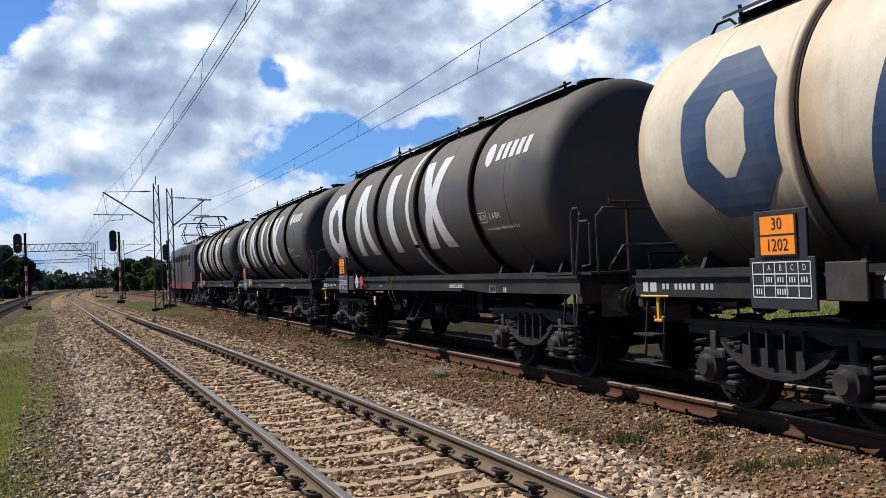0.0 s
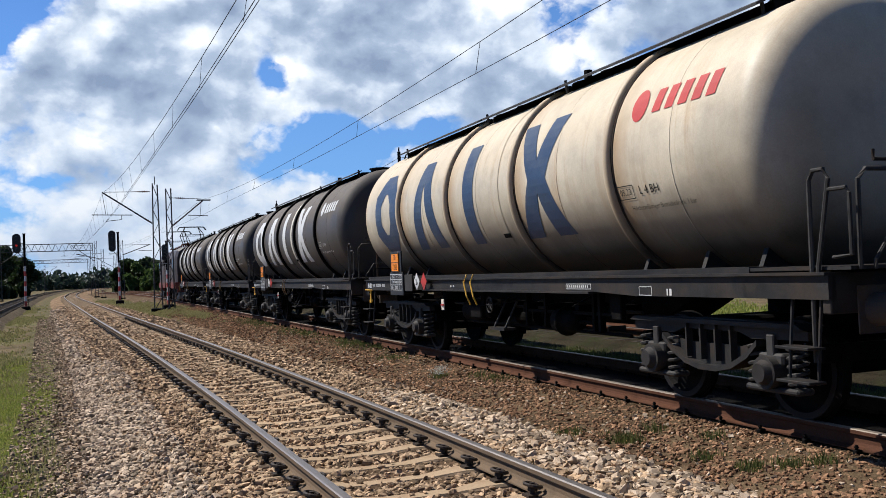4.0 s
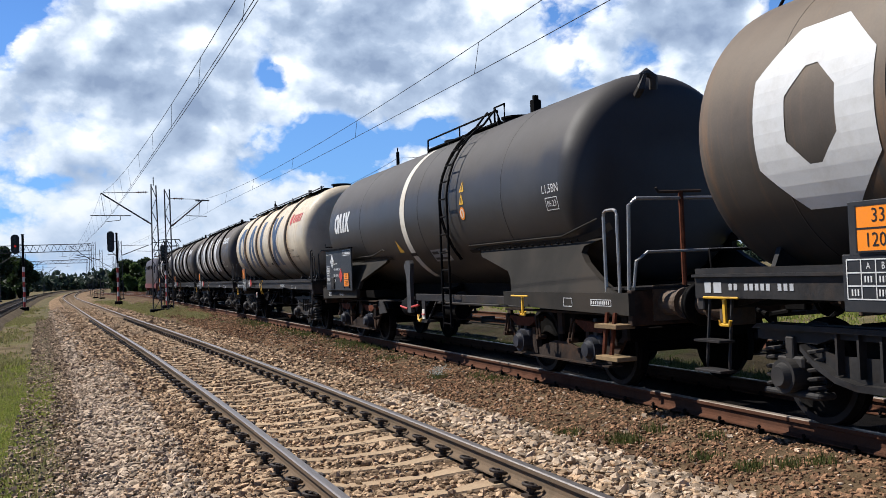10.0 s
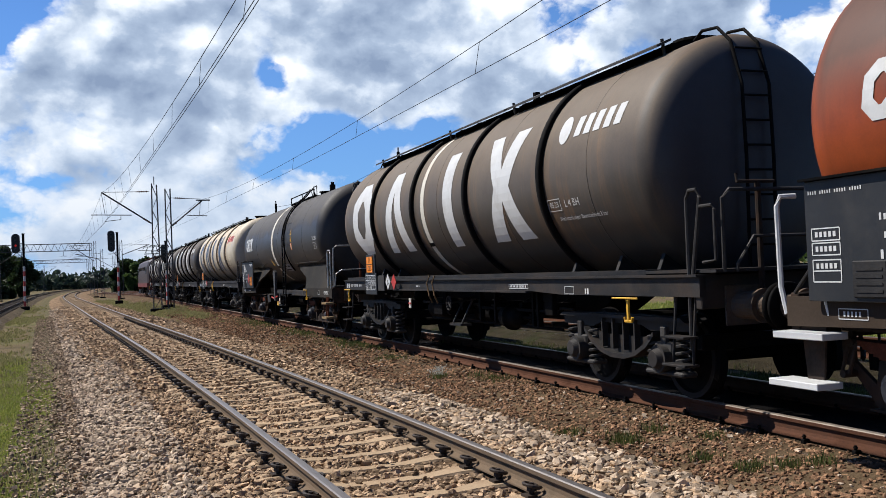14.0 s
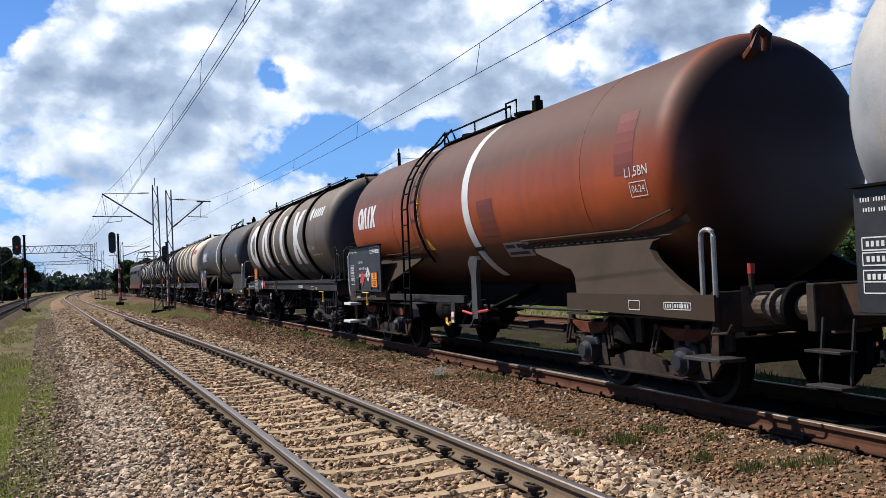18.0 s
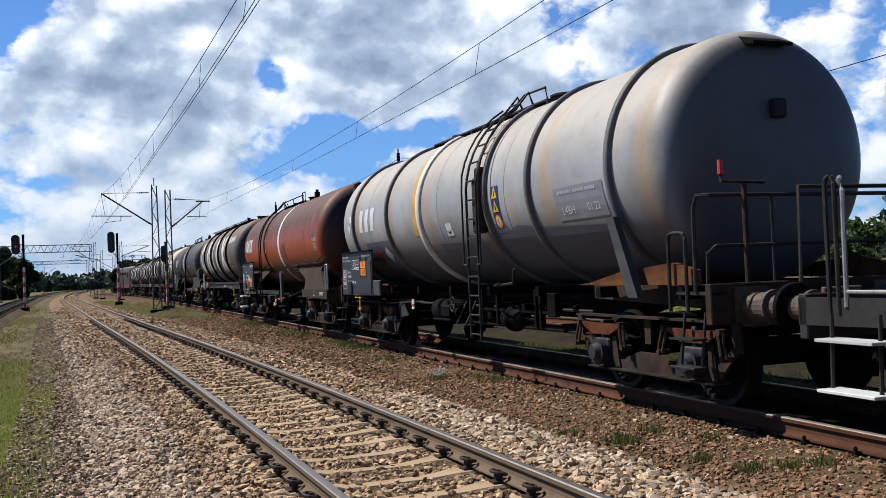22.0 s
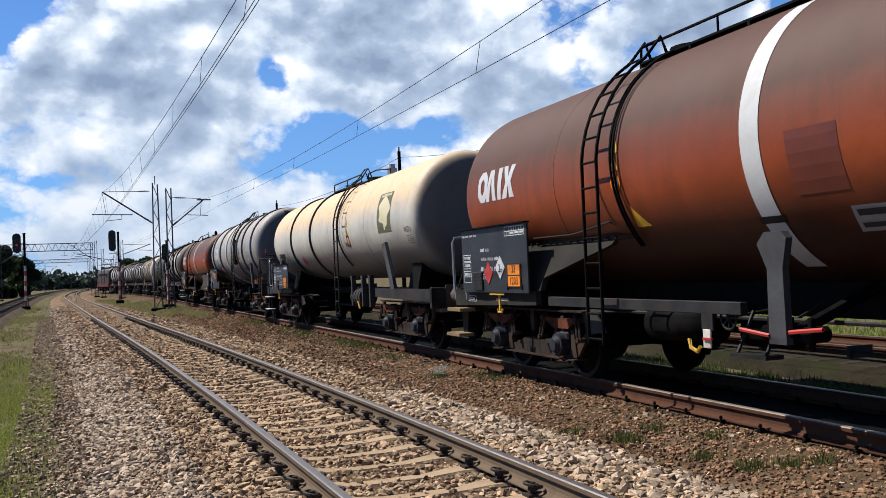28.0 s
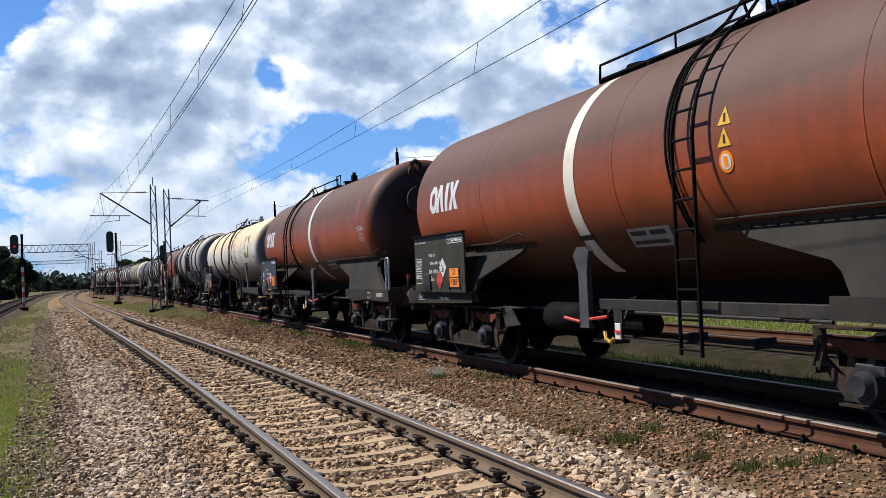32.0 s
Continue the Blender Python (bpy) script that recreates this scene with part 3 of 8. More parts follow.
def make_ground():
    bm = bmesh.new()
    xs = [-3000, -800, -250, -90, -40] + [-20 + 2 * i for i in range(31)] + [55, 90, 250, 800, 3000]
    ys = [-2000, -500, -120, -40] + [-20 + 3 * i for i in range(48)] + [150, 200, 300, 500, 900, 1800, 4000]
    grid = [[bm.verts.new((x, y, ground_z(x, y))) for x in xs] for y in ys]
    for j in range(len(ys) - 1):
        for i in range(len(xs) - 1):
            bm.faces.new((grid[j][i], grid[j][i + 1], grid[j + 1][i + 1], grid[j + 1][i]))
    tagged(part("ground", bm, M["meadow"], None, "", True), "patchy dry grass and earth round the railway", "ground", kind="structure")
    tagged(strip("trackside_path", NEAR, [(-3.9, -0.53), (-3.2, -0.45), (-2.6, -0.42), (-1.9, -0.42)], -20, 190, M["path"], 0.5, seed=2), "trodden brown gravel path beside the ballast", "path", kind="structure")
    tagged(strip("cess", TRAIN, [(-3.1, -0.47), (-2.2, -0.30), (-1.2, -0.205), (0, -0.19), (1.4, -0.205), (2.1, -0.35), (2.9, -0.52)], -20, 190, M["dirt"], 0.35, seed=3), "brown cinder earth beside the freight track", "earth", kind="structure")
    # strip laid under the train, its shadow put into the colour
    tagged(strip("oily_shade_bed", TRAIN, [(-0.72, -0.215), (-0.6, -0.182), (0, -0.175), (0.9, -0.182), (1.45, -0.198), (2.1, -0.335), (2.5, -0.43)], -20, 120, M["oily_shade"], 0.1, seed=9), "black oil-stained and shade-darkened ballast between the freight rails", "ballast", kind="structure")
    tagged(strip("ballast_bed", NEAR, [(-2.75, -0.52), (-2.2, -0.38), (-1.75, -0.215), (-0.85, -0.212), (0, -0.228), (0.85, -0.212), (1.75, -0.215), (2.3, -0.32), (2.95, -0.42), (3.3, -0.50)], -20, 46, M["ballast"], 0.22, seed=4), "brown crushed-stone ballast of the main track", "ballast", kind="structure")
    tagged(strip("ballast_bed", NEAR, [(-2.75, -0.52), (-2.2, -0.37), (-1.75, -0.205), (-0.85, -0.205), (0, -0.235), (0.85, -0.205), (1.75, -0.21), (2.3, -0.31), (2.95, -0.41), (3.3, -0.50)], 46, 400, M["ballast_far"], 0.22, seed=4), "sandy ballast further along the main track", "ballast", kind="structure")
    tagged(strip("ballast_bed", LEFT, [(-2.0, -0.52), (-1.5, -0.22), (0, -0.22), (1.5, -0.22), (2.0, -0.52)], 10, 400, M["ballast_left"], 0.2, seed=5), "dark ballast of the neighbouring track", "ballast", kind="structure")
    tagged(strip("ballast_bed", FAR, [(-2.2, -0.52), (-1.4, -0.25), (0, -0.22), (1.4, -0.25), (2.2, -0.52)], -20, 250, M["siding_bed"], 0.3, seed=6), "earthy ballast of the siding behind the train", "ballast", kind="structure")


def rail_section():
    # half width, z: foot, web, head of a 172 mm rail
    half = [(0.075, -0.172), (0.075, -0.160), (0.018, -0.140), (0.0085, -0.115), (0.0085, -0.055), (0.034, -0.042), (0.036, -0.010), (0.028, -0.001), (0.012, 0.0)]
    return half + [(-w, z) for w, z in half[::-1]]


def make_rail(table, side, a, b, web, parent, top):
    """One rail of a track: web and foot in one colour, the worn running surface in another."""
    sec = rail_section()
    bm = bmesh.new()
    rows = []
    for y in stretch_of(a, b):
        p, f, r = on_line(table, y)
        rows.append([bm.verts.new(p + r * (side * GAUGE / 2 + o) + Vector((0, 0, z))) for o, z in sec])
    n = len(sec)
    me_faces = []
    for A, B in zip(rows, rows[1:]):
        for i in range(n):
            f = bm.faces.new((A[i], A[(i + 1) % n], B[(i + 1) % n], B[i]))
            if sec[i][1] > -0.011 and sec[(i + 1) % n][1] > -0.011:
                f.material_index = 1
    fix(bm)
    me = mesh_from("rail", bm, web, False)
    me.materials.append(top)
    ob = new("rail", me)
    ob.parent = parent
    return ob


def sleeper_mesh():
    """Concrete sleeper, 2.5 m: high rail seats, a lower waist, sloped flanks."""
    bm = bmesh.new()
    st = [(-1.25, -0.250, 0.11), (-1.2, -0.222, 0.115), (-0.95, -0.178, 0.12), (-0.55, -0.182, 0.115), (-0.28, -0.205, 0.085), (0.28, -0.205, 0.085), (0.55, -0.182, 0.115), (0.95, -0.178, 0.12), (1.2, -0.222, 0.115), (1.25, -0.250, 0.11)]
    rows = []
    for x, z, w in st:
        rows.append([bm.verts.new((x, o, zz)) for o, zz in ((-w - 0.02, z - 0.13), (-w, z - 0.02), (-w * 0.86, z), (w * 0.86, z), (w, z - 0.02), (w + 0.02, z - 0.13))])
    for A, B in zip(rows, rows[1:]):
        for i in range(5):
            bm.faces.new((A[i], A[i + 1], B[i + 1], B[i]))
    bm.faces.new(rows[0])
    bm.faces.new(rows[-1][::-1])
    return mesh_from("sleeper", fix(bm), M["concrete"])


def clip_mesh(turn):
    """Rail clip: a bent spring bar held by a bolt with a domed nut, over a base plate."""
    bm = bmesh.new()
    s = turn
    pts = []
    for k in range(17):
        a = math.pi * (0.12 + 1.76 * k / 16)
        pts.append((s * (-0.016 - 0.058 * math.cos(a)), 0.078 * math.sin(a), 0.022 + 0.030 * math.sin(math.pi * k / 16)))
    tube(bm, pts, 0.014, 6)
    rod(bm, (s * -0.01, 0, -0.03), (s * -0.01, 0, 0.060), 0.020, 8)
    rod(bm, (s * -0.01, 0, 0.0), (s * -0.01, 0, 0.034), 0.040, 8, 0.034)
    box(bm, -0.05, 0.05, -0.055, 0.055, -0.045, -0.022)
    return mesh_from("clip", fix(bm), M["clip_iron"])


def make_main_track():
    track = thing("railway_track", "main track with brown worn rails on sandy concrete sleepers", "railway track", "tracks", "structure")
    for side in (-1, 1):
        make_rail(NEAR, side, -25, 420, M["railside"], track, M["railhead"])
    sl, cl, cr = sleeper_mesh(), clip_mesh(1), clip_mesh(-1)
    y = 6.27 - 0.6 * 34
    k = 0
    while y < 75:
        p, f, r = on_line(NEAR, y)
        ob = new("sleeper", sl)
        ob.parent = track
        ob.matrix_basis = Matrix.Translation(p + Vector((0, 0, 0.004 * math.sin(y * 9.1)))) @ pose(0, 0, 0, 0, 0, -math.degrees(math.atan2(f.x, f.y)) + 0.7 * math.sin(y * 5.3))
        if -4 < y < 47:
            for off, me in ((-GAUGE / 2 - 0.105, cr), (-GAUGE / 2 + 0.105, cl), (GAUGE / 2 - 0.105, cr), (GAUGE / 2 + 0.105, cl)):
                c = new("clip", me)
                c.parent = ob
                c.matrix_basis = pose(off, 0, -0.140)
        y += 0.6
        k += 1
    bm = bmesh.new()
    while y < 300:
        p, f, r = on_line(NEAR, y)
        vs = box(bm, -1.25, 1.25, -0.13, 0.13, -0.3, -0.175)
        a = math.atan2(f.x, f.y)
        bmesh.ops.transform(bm, matrix=Matrix.Translation(p) @ Matrix.Rotation(-a, 4, "Z"), verts=vs)
        y += 0.6
    tagged(part("distant_sleeper", bm, M["concrete"], track), kind="stuff")


def make_plain_track(table, label, web, a, b, group="tracks", step=0.62, rise=-0.178):
    track = thing("railway_track", label, "railway track", group, "structure")
    for side in (-1, 1):
        make_rail(table, side, a, b, web, track, M["rail_worn"] if table is TRAIN else M["rail_dull"])
    bm = bmesh.new()
    box(bm, -1.25, 1.25, -0.125, 0.125, -0.33, rise, 0.012)
    me = mesh_from("sleeper", bm, M["timber"])
    y = max(a, -8.0)
    n = 0
    while y < min(b, 150) and n < 260:
        p, f, r = on_line(table, y)
        ob = new("sleeper", me)
        ob.parent = track
        ob.matrix_basis = Matrix.Translation(p) @ pose(0, 0, 0, 0, 0, -math.degrees(math.atan2(f.x, f.y)) + 1.5 * math.sin(y * 5.3))
        y += step
        n += 1
    return track


def make_spikes():
    """Rail screws beside the freight rail, a pair at every sleeper."""
    bm = bmesh.new()
    box(bm, -0.035, 0.035, -0.024, 0.024, -0.20, -0.155, 0.006)
    rod(bm, (-0.01, 0, -0.17), (-0.01, 0, -0.115), 0.014, 6)
    rod(bm, (-0.01, 0, -0.14), (-0.01, 0, -0.128), 0.022, 6)
    me = mesh_from("rail_screw", fix(bm), M["grease"])
    y = -8.0
    while y < 42:
        p, f, r = on_line(TRAIN, y)
        if y > 1:
            for o in (-GAUGE / 2 - 0.10, GAUGE / 2 - 0.10):
                ob = new("rail_screw", me)
                ob.parent = FREIGHT
                ob.matrix_basis = Matrix.Translation(p + r * o)
        y += 0.62


make_ground()
make_main_track()
FREIGHT = make_plain_track(TRAIN, "freight track with red-brown rails on dark timber sleepers", M["railrust"], -60, 420, rise=-0.235)
make_plain_track(LEFT, "neighbouring main track on dark ballast", M["railside"], 30, 420)
make_plain_track(FAR, "rusty siding rails in the grass behind the train", M["railrust"], -20, 200, rise=-0.235)
make_spikes()

# ---- masts, wires, signals ----
def lattice_mast(name, label, x, y, z0, h, w0, w1, depth, cat="mast"):
    """Two channel legs with zigzag lacing, tapering upwards, on a concrete foot."""
    t = thing(name, label, cat, "overhead line masts", at=pose(x, y, z0))
    for s in (-1, 1):
        for d in (-1, 1):
            bm = bmesh.new()
            rod(bm, (s * w0 / 2, d * depth / 2, 0), (s * w1 / 2, d * depth / 2, h), 0.045, 4)
            part("leg", bm, M["mast"], t)
    n = max(4, int(h / 0.75))
    bm = bmesh.new()
    for d in (-1, 1):
        for k in range(n):
            a, b = k / n, (k + 1) / n
            s = 1 if k % 2 else -1
            wa, wb = w0 + (w1 - w0) * a, w0 + (w1 - w0) * b
            rod(bm, (s * wa / 2, d * depth / 2, h * a), (-s * wb / 2, d * depth / 2, h * b), 0.018, 4)
    for s in (-1, 1):
        for k in range(n):
            a = (k + 0.5) / n
            wa = w0 + (w1 - w0) * a
            rod(bm, (s * wa / 2, -depth / 2, h * a), (s * wa / 2, depth / 2, h * a), 0.016, 4)
    tagged(part("lacing", bm, M["mast"], t), kind="stuff")
    bm = bmesh.new()
    box(bm, -w0 * 0.9, w0 * 0.9, -depth - 0.1, depth + 0.1, -0.35, 0.12, 0.03)
    part("foot", bm, M["grease"], t)
    return t


def bar(parent, p, q, r=0.035, material=None, name="arm"):
    bm = bmesh.new()
    rod(bm, p, q, r, 6)
    return part(name, bm, material or M["mast"], parent)


def insulator(parent, p, q):
    p, q = Vector(p), Vector(q)
    bm = bmesh.new()
    rod(bm, p, q, 0.03, 6)
    for k in range(4):
        c = p.lerp(q, (k + 0.7) / 5)
        d = (q - p).normalized() * 0.015
        rod(bm, c - d, c + d, 0.075, 8)
    return part("insulator", fix(bm), M["rust"], parent)


def make_masts():
    # mast of the main track, leaning a little, with its raked arm towards the track
    m = lattice_mast("catenary_mast", "grey lattice catenary mast with a raked arm over the main track", 4.02, 64, -0.35, 8.2, 0.52, 0.30, 0.3)
    o = Vector((4.02, 64, -0.35))
    L = lambda x, z: Vector((x, 64, z)) - o
    bar(m, L(3.80, 5.33), L(0.76, 7.39), 0.05)
    bar(m, L(3.70, 7.42), L(0.90, 7.40), 0.02)
    insulator(m, L(3.62, 7.42), L(2.9, 7.41))
    insulator(m, L(3.70, 5.40), L(3.2, 5.74))
    bar(m, L(0.10, 5.95), L(2.57, 5.90), 0.03)
    bar(m, L(1.91, 5.88), L(1.91, 5.62), 0.02)
    bar(m, L(1.91, 5.62), L(0.95, 5.52), 0.02)
    bar(m, L(0.76, 7.35), L(0.95, 5.95), 0.015)
    bm = bmesh.new()
    rod(bm, (0.0, 0, 8.2), (0.0, 0, 8.75), 0.03, 5)
    rod(bm, (-0.15, 0, 7.6), (-0.15, 0, 8.3), 0.04, 5)
    part("finial", fix(bm), M["mast"], m)
    # mast of the freight track
    m = lattice_mast("catenary_mast", "dark narrow lattice mast with an arm over the freight track", 4.82, 63.5, -0.35, 7.9, 0.36, 0.32, 0.25)
    o = Vector((4.82, 63.5, -0.35))
    L = lambda x, z: Vector((x, 63.5, z)) - o
    bar(m, L(5.02, 5.11), L(7.0, 6.75), 0.05)
    bar(m, L(6.6, 6.78), L(7.5, 6.78), 0.045)
    bar(m, L(4.95, 6.95), L(6.9, 6.86), 0.018)
    insulator(m, L(5.2, 6.94), L(5.9, 6.91))
    insulator(m, L(5.0, 5.15), L(5.4, 5.4))
    bar(m, L(6.0, 5.80), L(7.3, 5.74), 0.025)
    bar(m, L(6.9, 6.8), L(6.8, 5.75), 0.014)
    # masts further along
    for x, y, h, s in ((0.62, 150, 8.4, -1), (3.49, 122, 7.2, 1), (1.44, 140, 6.8, -1), (-12.5, 150, 8.2, 1), (-13.5, 230, 8.2, 1), (4.6, 215, 8.0, -1), (-13.0, 300, 8.2, 1), (6.5, 290, 8.0, -1)):
        m = lattice_mast("catenary_mast", "grey lattice catenary mast beside the line", x, y, -0.4, h, 0.42, 0.32, 0.3)
        bar(m, (s * 0.15, 0, 5.4), (s * 3.4, 0, h - 0.6), 0.05)
        bar(m, (s * 0.15, 0, h - 0.6), (s * 3.4, 0, h - 0.6), 0.025)
        bar(m, (s * 2.0, 0, 5.9), (s * 3.6, 0, 5.8), 0.03)


def sagged(p, q, sag, n=24):
    p, q = Vector(p), Vector(q)
    return [p.lerp(q, i / n) - Vector((0, 0, sag * 4 * (i / n) * (1 - i / n))) for i in range(n + 1)]


def catenary(label, supports, drop_z, sag, contact, step, gap=0.0):
    """Carrying wire hung between supports, contact wires below it, droppers between. contact: (y, x, z) rows."""
    t = thing("overhead_line", label, "overhead line", "overhead lines")
    tab_x = [(y, x) for y, x, z in contact]
    tab_z = [(y, z) for y, x, z in contact]
    ends = []
    for p, q in zip(supports, supports[1:]):
        pts = sagged(p, q, sag)
        ends.append(pts)
        bm = bmesh.new()
        tube(bm, pts, 0.0075, 5)
        part("carrying_wire", fix(bm), M["wire"], t)
    for o in ((-gap, gap) if gap else (0.0,)):
        bm = bmesh.new()
        ys = np.linspace(contact[0][0], contact[-1][0], 60)
        tube(bm, [(spline(tab_x, y) + o, y, spline(tab_z, y)) for y in ys], 0.007, 5)
        part("contact_wire", fix(bm), M["wire"], t)
    for pts in ends:
        y0, y1 = pts[0].y, pts[-1].y
        n = int((y1 - y0) / step)
        for k in range(n):
            y = y0 + (k + 0.5) * (y1 - y0) / n
            f = (y - y0) / (y1 - y0) * (len(pts) - 1)
            i = min(int(f), len(pts) - 2)
            a = pts[i].lerp(pts[i + 1], f - i)
            bm = bmesh.new()
            rod(bm, a, (spline(tab_x, y), y, spline(tab_z, y)), 0.006, 4)
            part("dropper", bm, M["wire"], t)


def make_wires():
    catenary("dark overhead line above the main track", [(3.4, -14, 7.4), (0.78, 64, 7.38), (-2.9, 150, 7.6)], 5.5, 1.3,
             [(-14, 2.75, 5.55), (13, 2.35, 5.50), (25, 2.06, 5.45), (64, 0.95, 5.5), (150, -2.9, 5.6)], 5.2, 0.03)
    catenary("dark overhead line above the freight track", [(7.0, -14, 6.9), (6.9, 63.5, 6.8), (2.3, 150, 7.4)], 5.2, 1.15,
             [(-14, 6.8, 5.3), (11, 6.82, 5.14), (22, 6.88, 5.22), (31, 6.88, 5.3), (52, 6.8, 5.6), (63.5, 6.8, 5.72), (150, 2.3, 5.7)], 8.5)
    # a pole line across the meadow
    t = thing("pole_line", "grey poles across the meadow carrying one dark wire", "pole line")
    for x, y, h in ((18.4, -20, 9.0), (19.6, 60, 10.1), (17.2, 92, 9.2)):
        bm = bmesh.new()
        rod(bm, (x, y, -0.5), (x, y, h - 0.5), 0.15, 10, 0.11)
        rod(bm, (x, y, h - 0.5), (x, y, h - 0.2), 0.05, 8)
        part("pole", fix(bm), M["grease"], t)
    for p, q, sg in (((18.4, -20, 8.3), (19.6, 60, 9.2), 2.2), ((19.6, 60, 9.2), (17.2, 92, 8.4), 0.6)):
        bm = bmesh.new()
        tube(bm, sagged(p, q, sg), 0.014, 5)
        part("wire", fix(bm), M["wire"], t)


def signal(label, x, y, z0, h, head_x, head_z, hw, hh, lit, stripes=True, tube_h=0.0):
    t = thing("railway_signal", label, "signal", "signals", at=pose(x, y, z0))
    n = 8
    for k in range(n):
        bm = bmesh.new()
        a, b = 0.35 + (h * 0.58 - 0.35) * k / n, 0.35 + (h * 0.58 - 0.35) * (k + 1) / n
        rod(bm, (0, 0, a), (0, 0, b), 0.095, 12)
        part("mast_band", bm, M["white"] if k % 2 else M["redpaint"], t)
    bm = bmesh.new()
    rod(bm, (0, 0, h * 0.58), (0, 0, h), 0.10, 12)
    rod(bm, (0, 0, h), (0, 0, h + 0.06), 0.14, 12)
    part("upper_mast", fix(bm), M["grease"], t)
    bm = bmesh.new()
    box(bm, -0.35, 0.35, -0.3, 0.3, -0.3, 0.35, 0.06)
    part("base", bm, M["grease"], t)
    hx, hz = head_x - x, head_z - z0
    # oval screen
    bm = bmesh.new()
    pts = []
    for i in range(24):
        a = 2 * math.pi * i / 24
        pts.append((hx + hw * math.cos(a), hz + (hh - hw) * (1 if math.sin(a) >= 0 else -1) + hw * math.sin(a)))
    prism(bm, pts, 1, -0.16, -0.10)
    part("screen", fix(bm), M["black_mark"], t, "black oval signal screen")
    bm = bmesh.new()
    box(bm, hx - hw * 0.6, hx + hw * 0.6, -0.10, 0.14, hz - hh * 0.92, hz + hh * 0.92, 0.03)
    part("lamp_case", bm, M["grease"], t)
    for k in range(4):
        z = hz + hh * (0.62 - 0.41 * k)
        bm = bmesh.new()
        lathe(bm, [(-0.16, 0.11), (-0.34, 0.12), (-0.34, 0.105), (-0.17, 0.10)], 1, (hx, 0, z), 14, math.radians(-20), math.radians(200))
        part("hood", fix(bm), M["black_mark"], t)
        bm = bmesh.new()
        rod(bm, (hx, -0.165, z), (hx, -0.175, z), 0.085, 14)
        part("lens", bm, M["red_lamp"] if k == lit else M["glass"], t)
    bm = bmesh.new()
    rod(bm, (hx, 0, hz - hh * 0.8), (0, 0, hz - hh - 0.5), 0.03, 6)
    rod(bm, (hx, 0, hz), (0, 0, hz), 0.03, 6)
    part("bracket", fix(bm), M["grease"], t)
    bm = bmesh.new()
    box(bm, hx - 0.3, hx + 0.5, -0.25, 0.25, hz - hh - 0.22, hz - hh - 0.18)
    part("work_platform", bm, M["galv"], t)
    bm = bmesh.new()
    for s in (-0.17, 0.17):
        rod(bm, (s, 0.16, 0.3), (s, 0.16, hz - hh), 0.018, 5)
    for k in range(12):
        rod(bm, (-0.17, 0.16, 0.5 + 0.3 * k), (0.17, 0.16, 0.5 + 0.3 * k), 0.012, 4)
    part("ladder", fix(bm), M["grease"], t)
    return t


def make_signals():
    signal("main signal on a red and white banded mast, unlit", 2.40, 94, -0.45, 6.75, 1.86, 5.52, 0.33, 1.0, 9)
    signal("main signal beside the neighbouring track, showing red", -5.25, 86, -0.45, 6.4, -5.83, 5.17, 0.33, 0.82, 2)
    signal("small dark signal beside the freight track", 4.80, 66, -0.4, 4.6, 4.62, 3.46, 0.19, 0.55, 9)


def gantry(label, y, x0, x1, z, h, legs):
    t = thing("signal_gantry", label, "gantry", "gantries")
    n = int((x1 - x0) / 1.1)
    for zz in (z, z + h):
        for d in (-0.3, 0.3):
            bar(t, (x0, y + d, zz), (x1, y + d, zz), 0.06, M["mast"], "chord")
    bm = bmesh.new()
    for k in range(n):
        a, b = x0 + (x1 - x0) * k / n, x0 + (x1 - x0) * (k + 1) / n
        m = (a + b) / 2
        for d in (-0.3, 0.3):
            rod(bm, (a, y + d, z), (m, y + d, z + h), 0.035, 4)
            rod(bm, (m, y + d, z + h), (b, y + d, z), 0.035, 4)
    tagged(part("lattice", bm, M["mast"], t), kind="stuff")
    for x in legs:
        bm = bmesh.new()
        for d in (-0.3, 0.3):
            for e in (-0.2, 0.2):
                rod(bm, (x + e, y + d, -0.5), (x + e, y + d, z + h), 0.06, 4)
        for k in range(int(z)):
            rod(bm, (x - 0.2, y - 0.3, k), (x + 0.2, y - 0.3, k + 1), 0.025, 4)
        part("leg", fix(bm), M["mast"], t)
    for k in range(3):
        x = x0 + (x1 - x0) * (k + 0.6) / 3.3
        bar(t, (x, y, z), (x, y, z - 0.9), 0.03, M["mast"], "hanger")
        bar(t, (x - 0.6, y, z - 0.9), (x + 0.6, y, z - 0.9), 0.03, M["mast"], "hanger")


make_masts()
make_wires()
make_signals()
gantry("long lattice gantry across the tracks", 178, -22, 0.25, 7.6, 1.25, (-21.5, 0.05))
gantry("distant lattice gantry across the tracks", 262, -24, -0.6, 7.4, 0.8, (-23.5, -0.8))


# ---- plants ----
def leaf_cloud(rng, lumps, count, size):
    """Triangles and quads scattered through lumps (centre, radii): vertices and faces of a crown."""
    c = np.array([l[0] for l in lumps], float)
    r = np.array([l[1] for l in lumps], float)
    k = rng.integers(0, len(lumps), count)
    d = rng.normal(size=(count, 3))
    d /= np.linalg.norm(d, axis=1)[:, None]
    d *= (rng.random(count) ** 0.35)[:, None]
    p = c[k] + d * r[k]
    a = rng.normal(size=(count, 3))
    a /= np.linalg.norm(a, axis=1)[:, None]
    b = np.cross(a, rng.normal(size=(count, 3)))
    b /= np.linalg.norm(b, axis=1)[:, None]
    s = size * (0.6 + 0.8 * rng.random(count))[:, None]
    v = np.stack([p - a * s, p + b * s * 0.55, p + a * s, p - b * s * 0.55], 1).reshape(-1, 3)
    f = np.arange(count * 4).reshape(-1, 4)
    return v, f


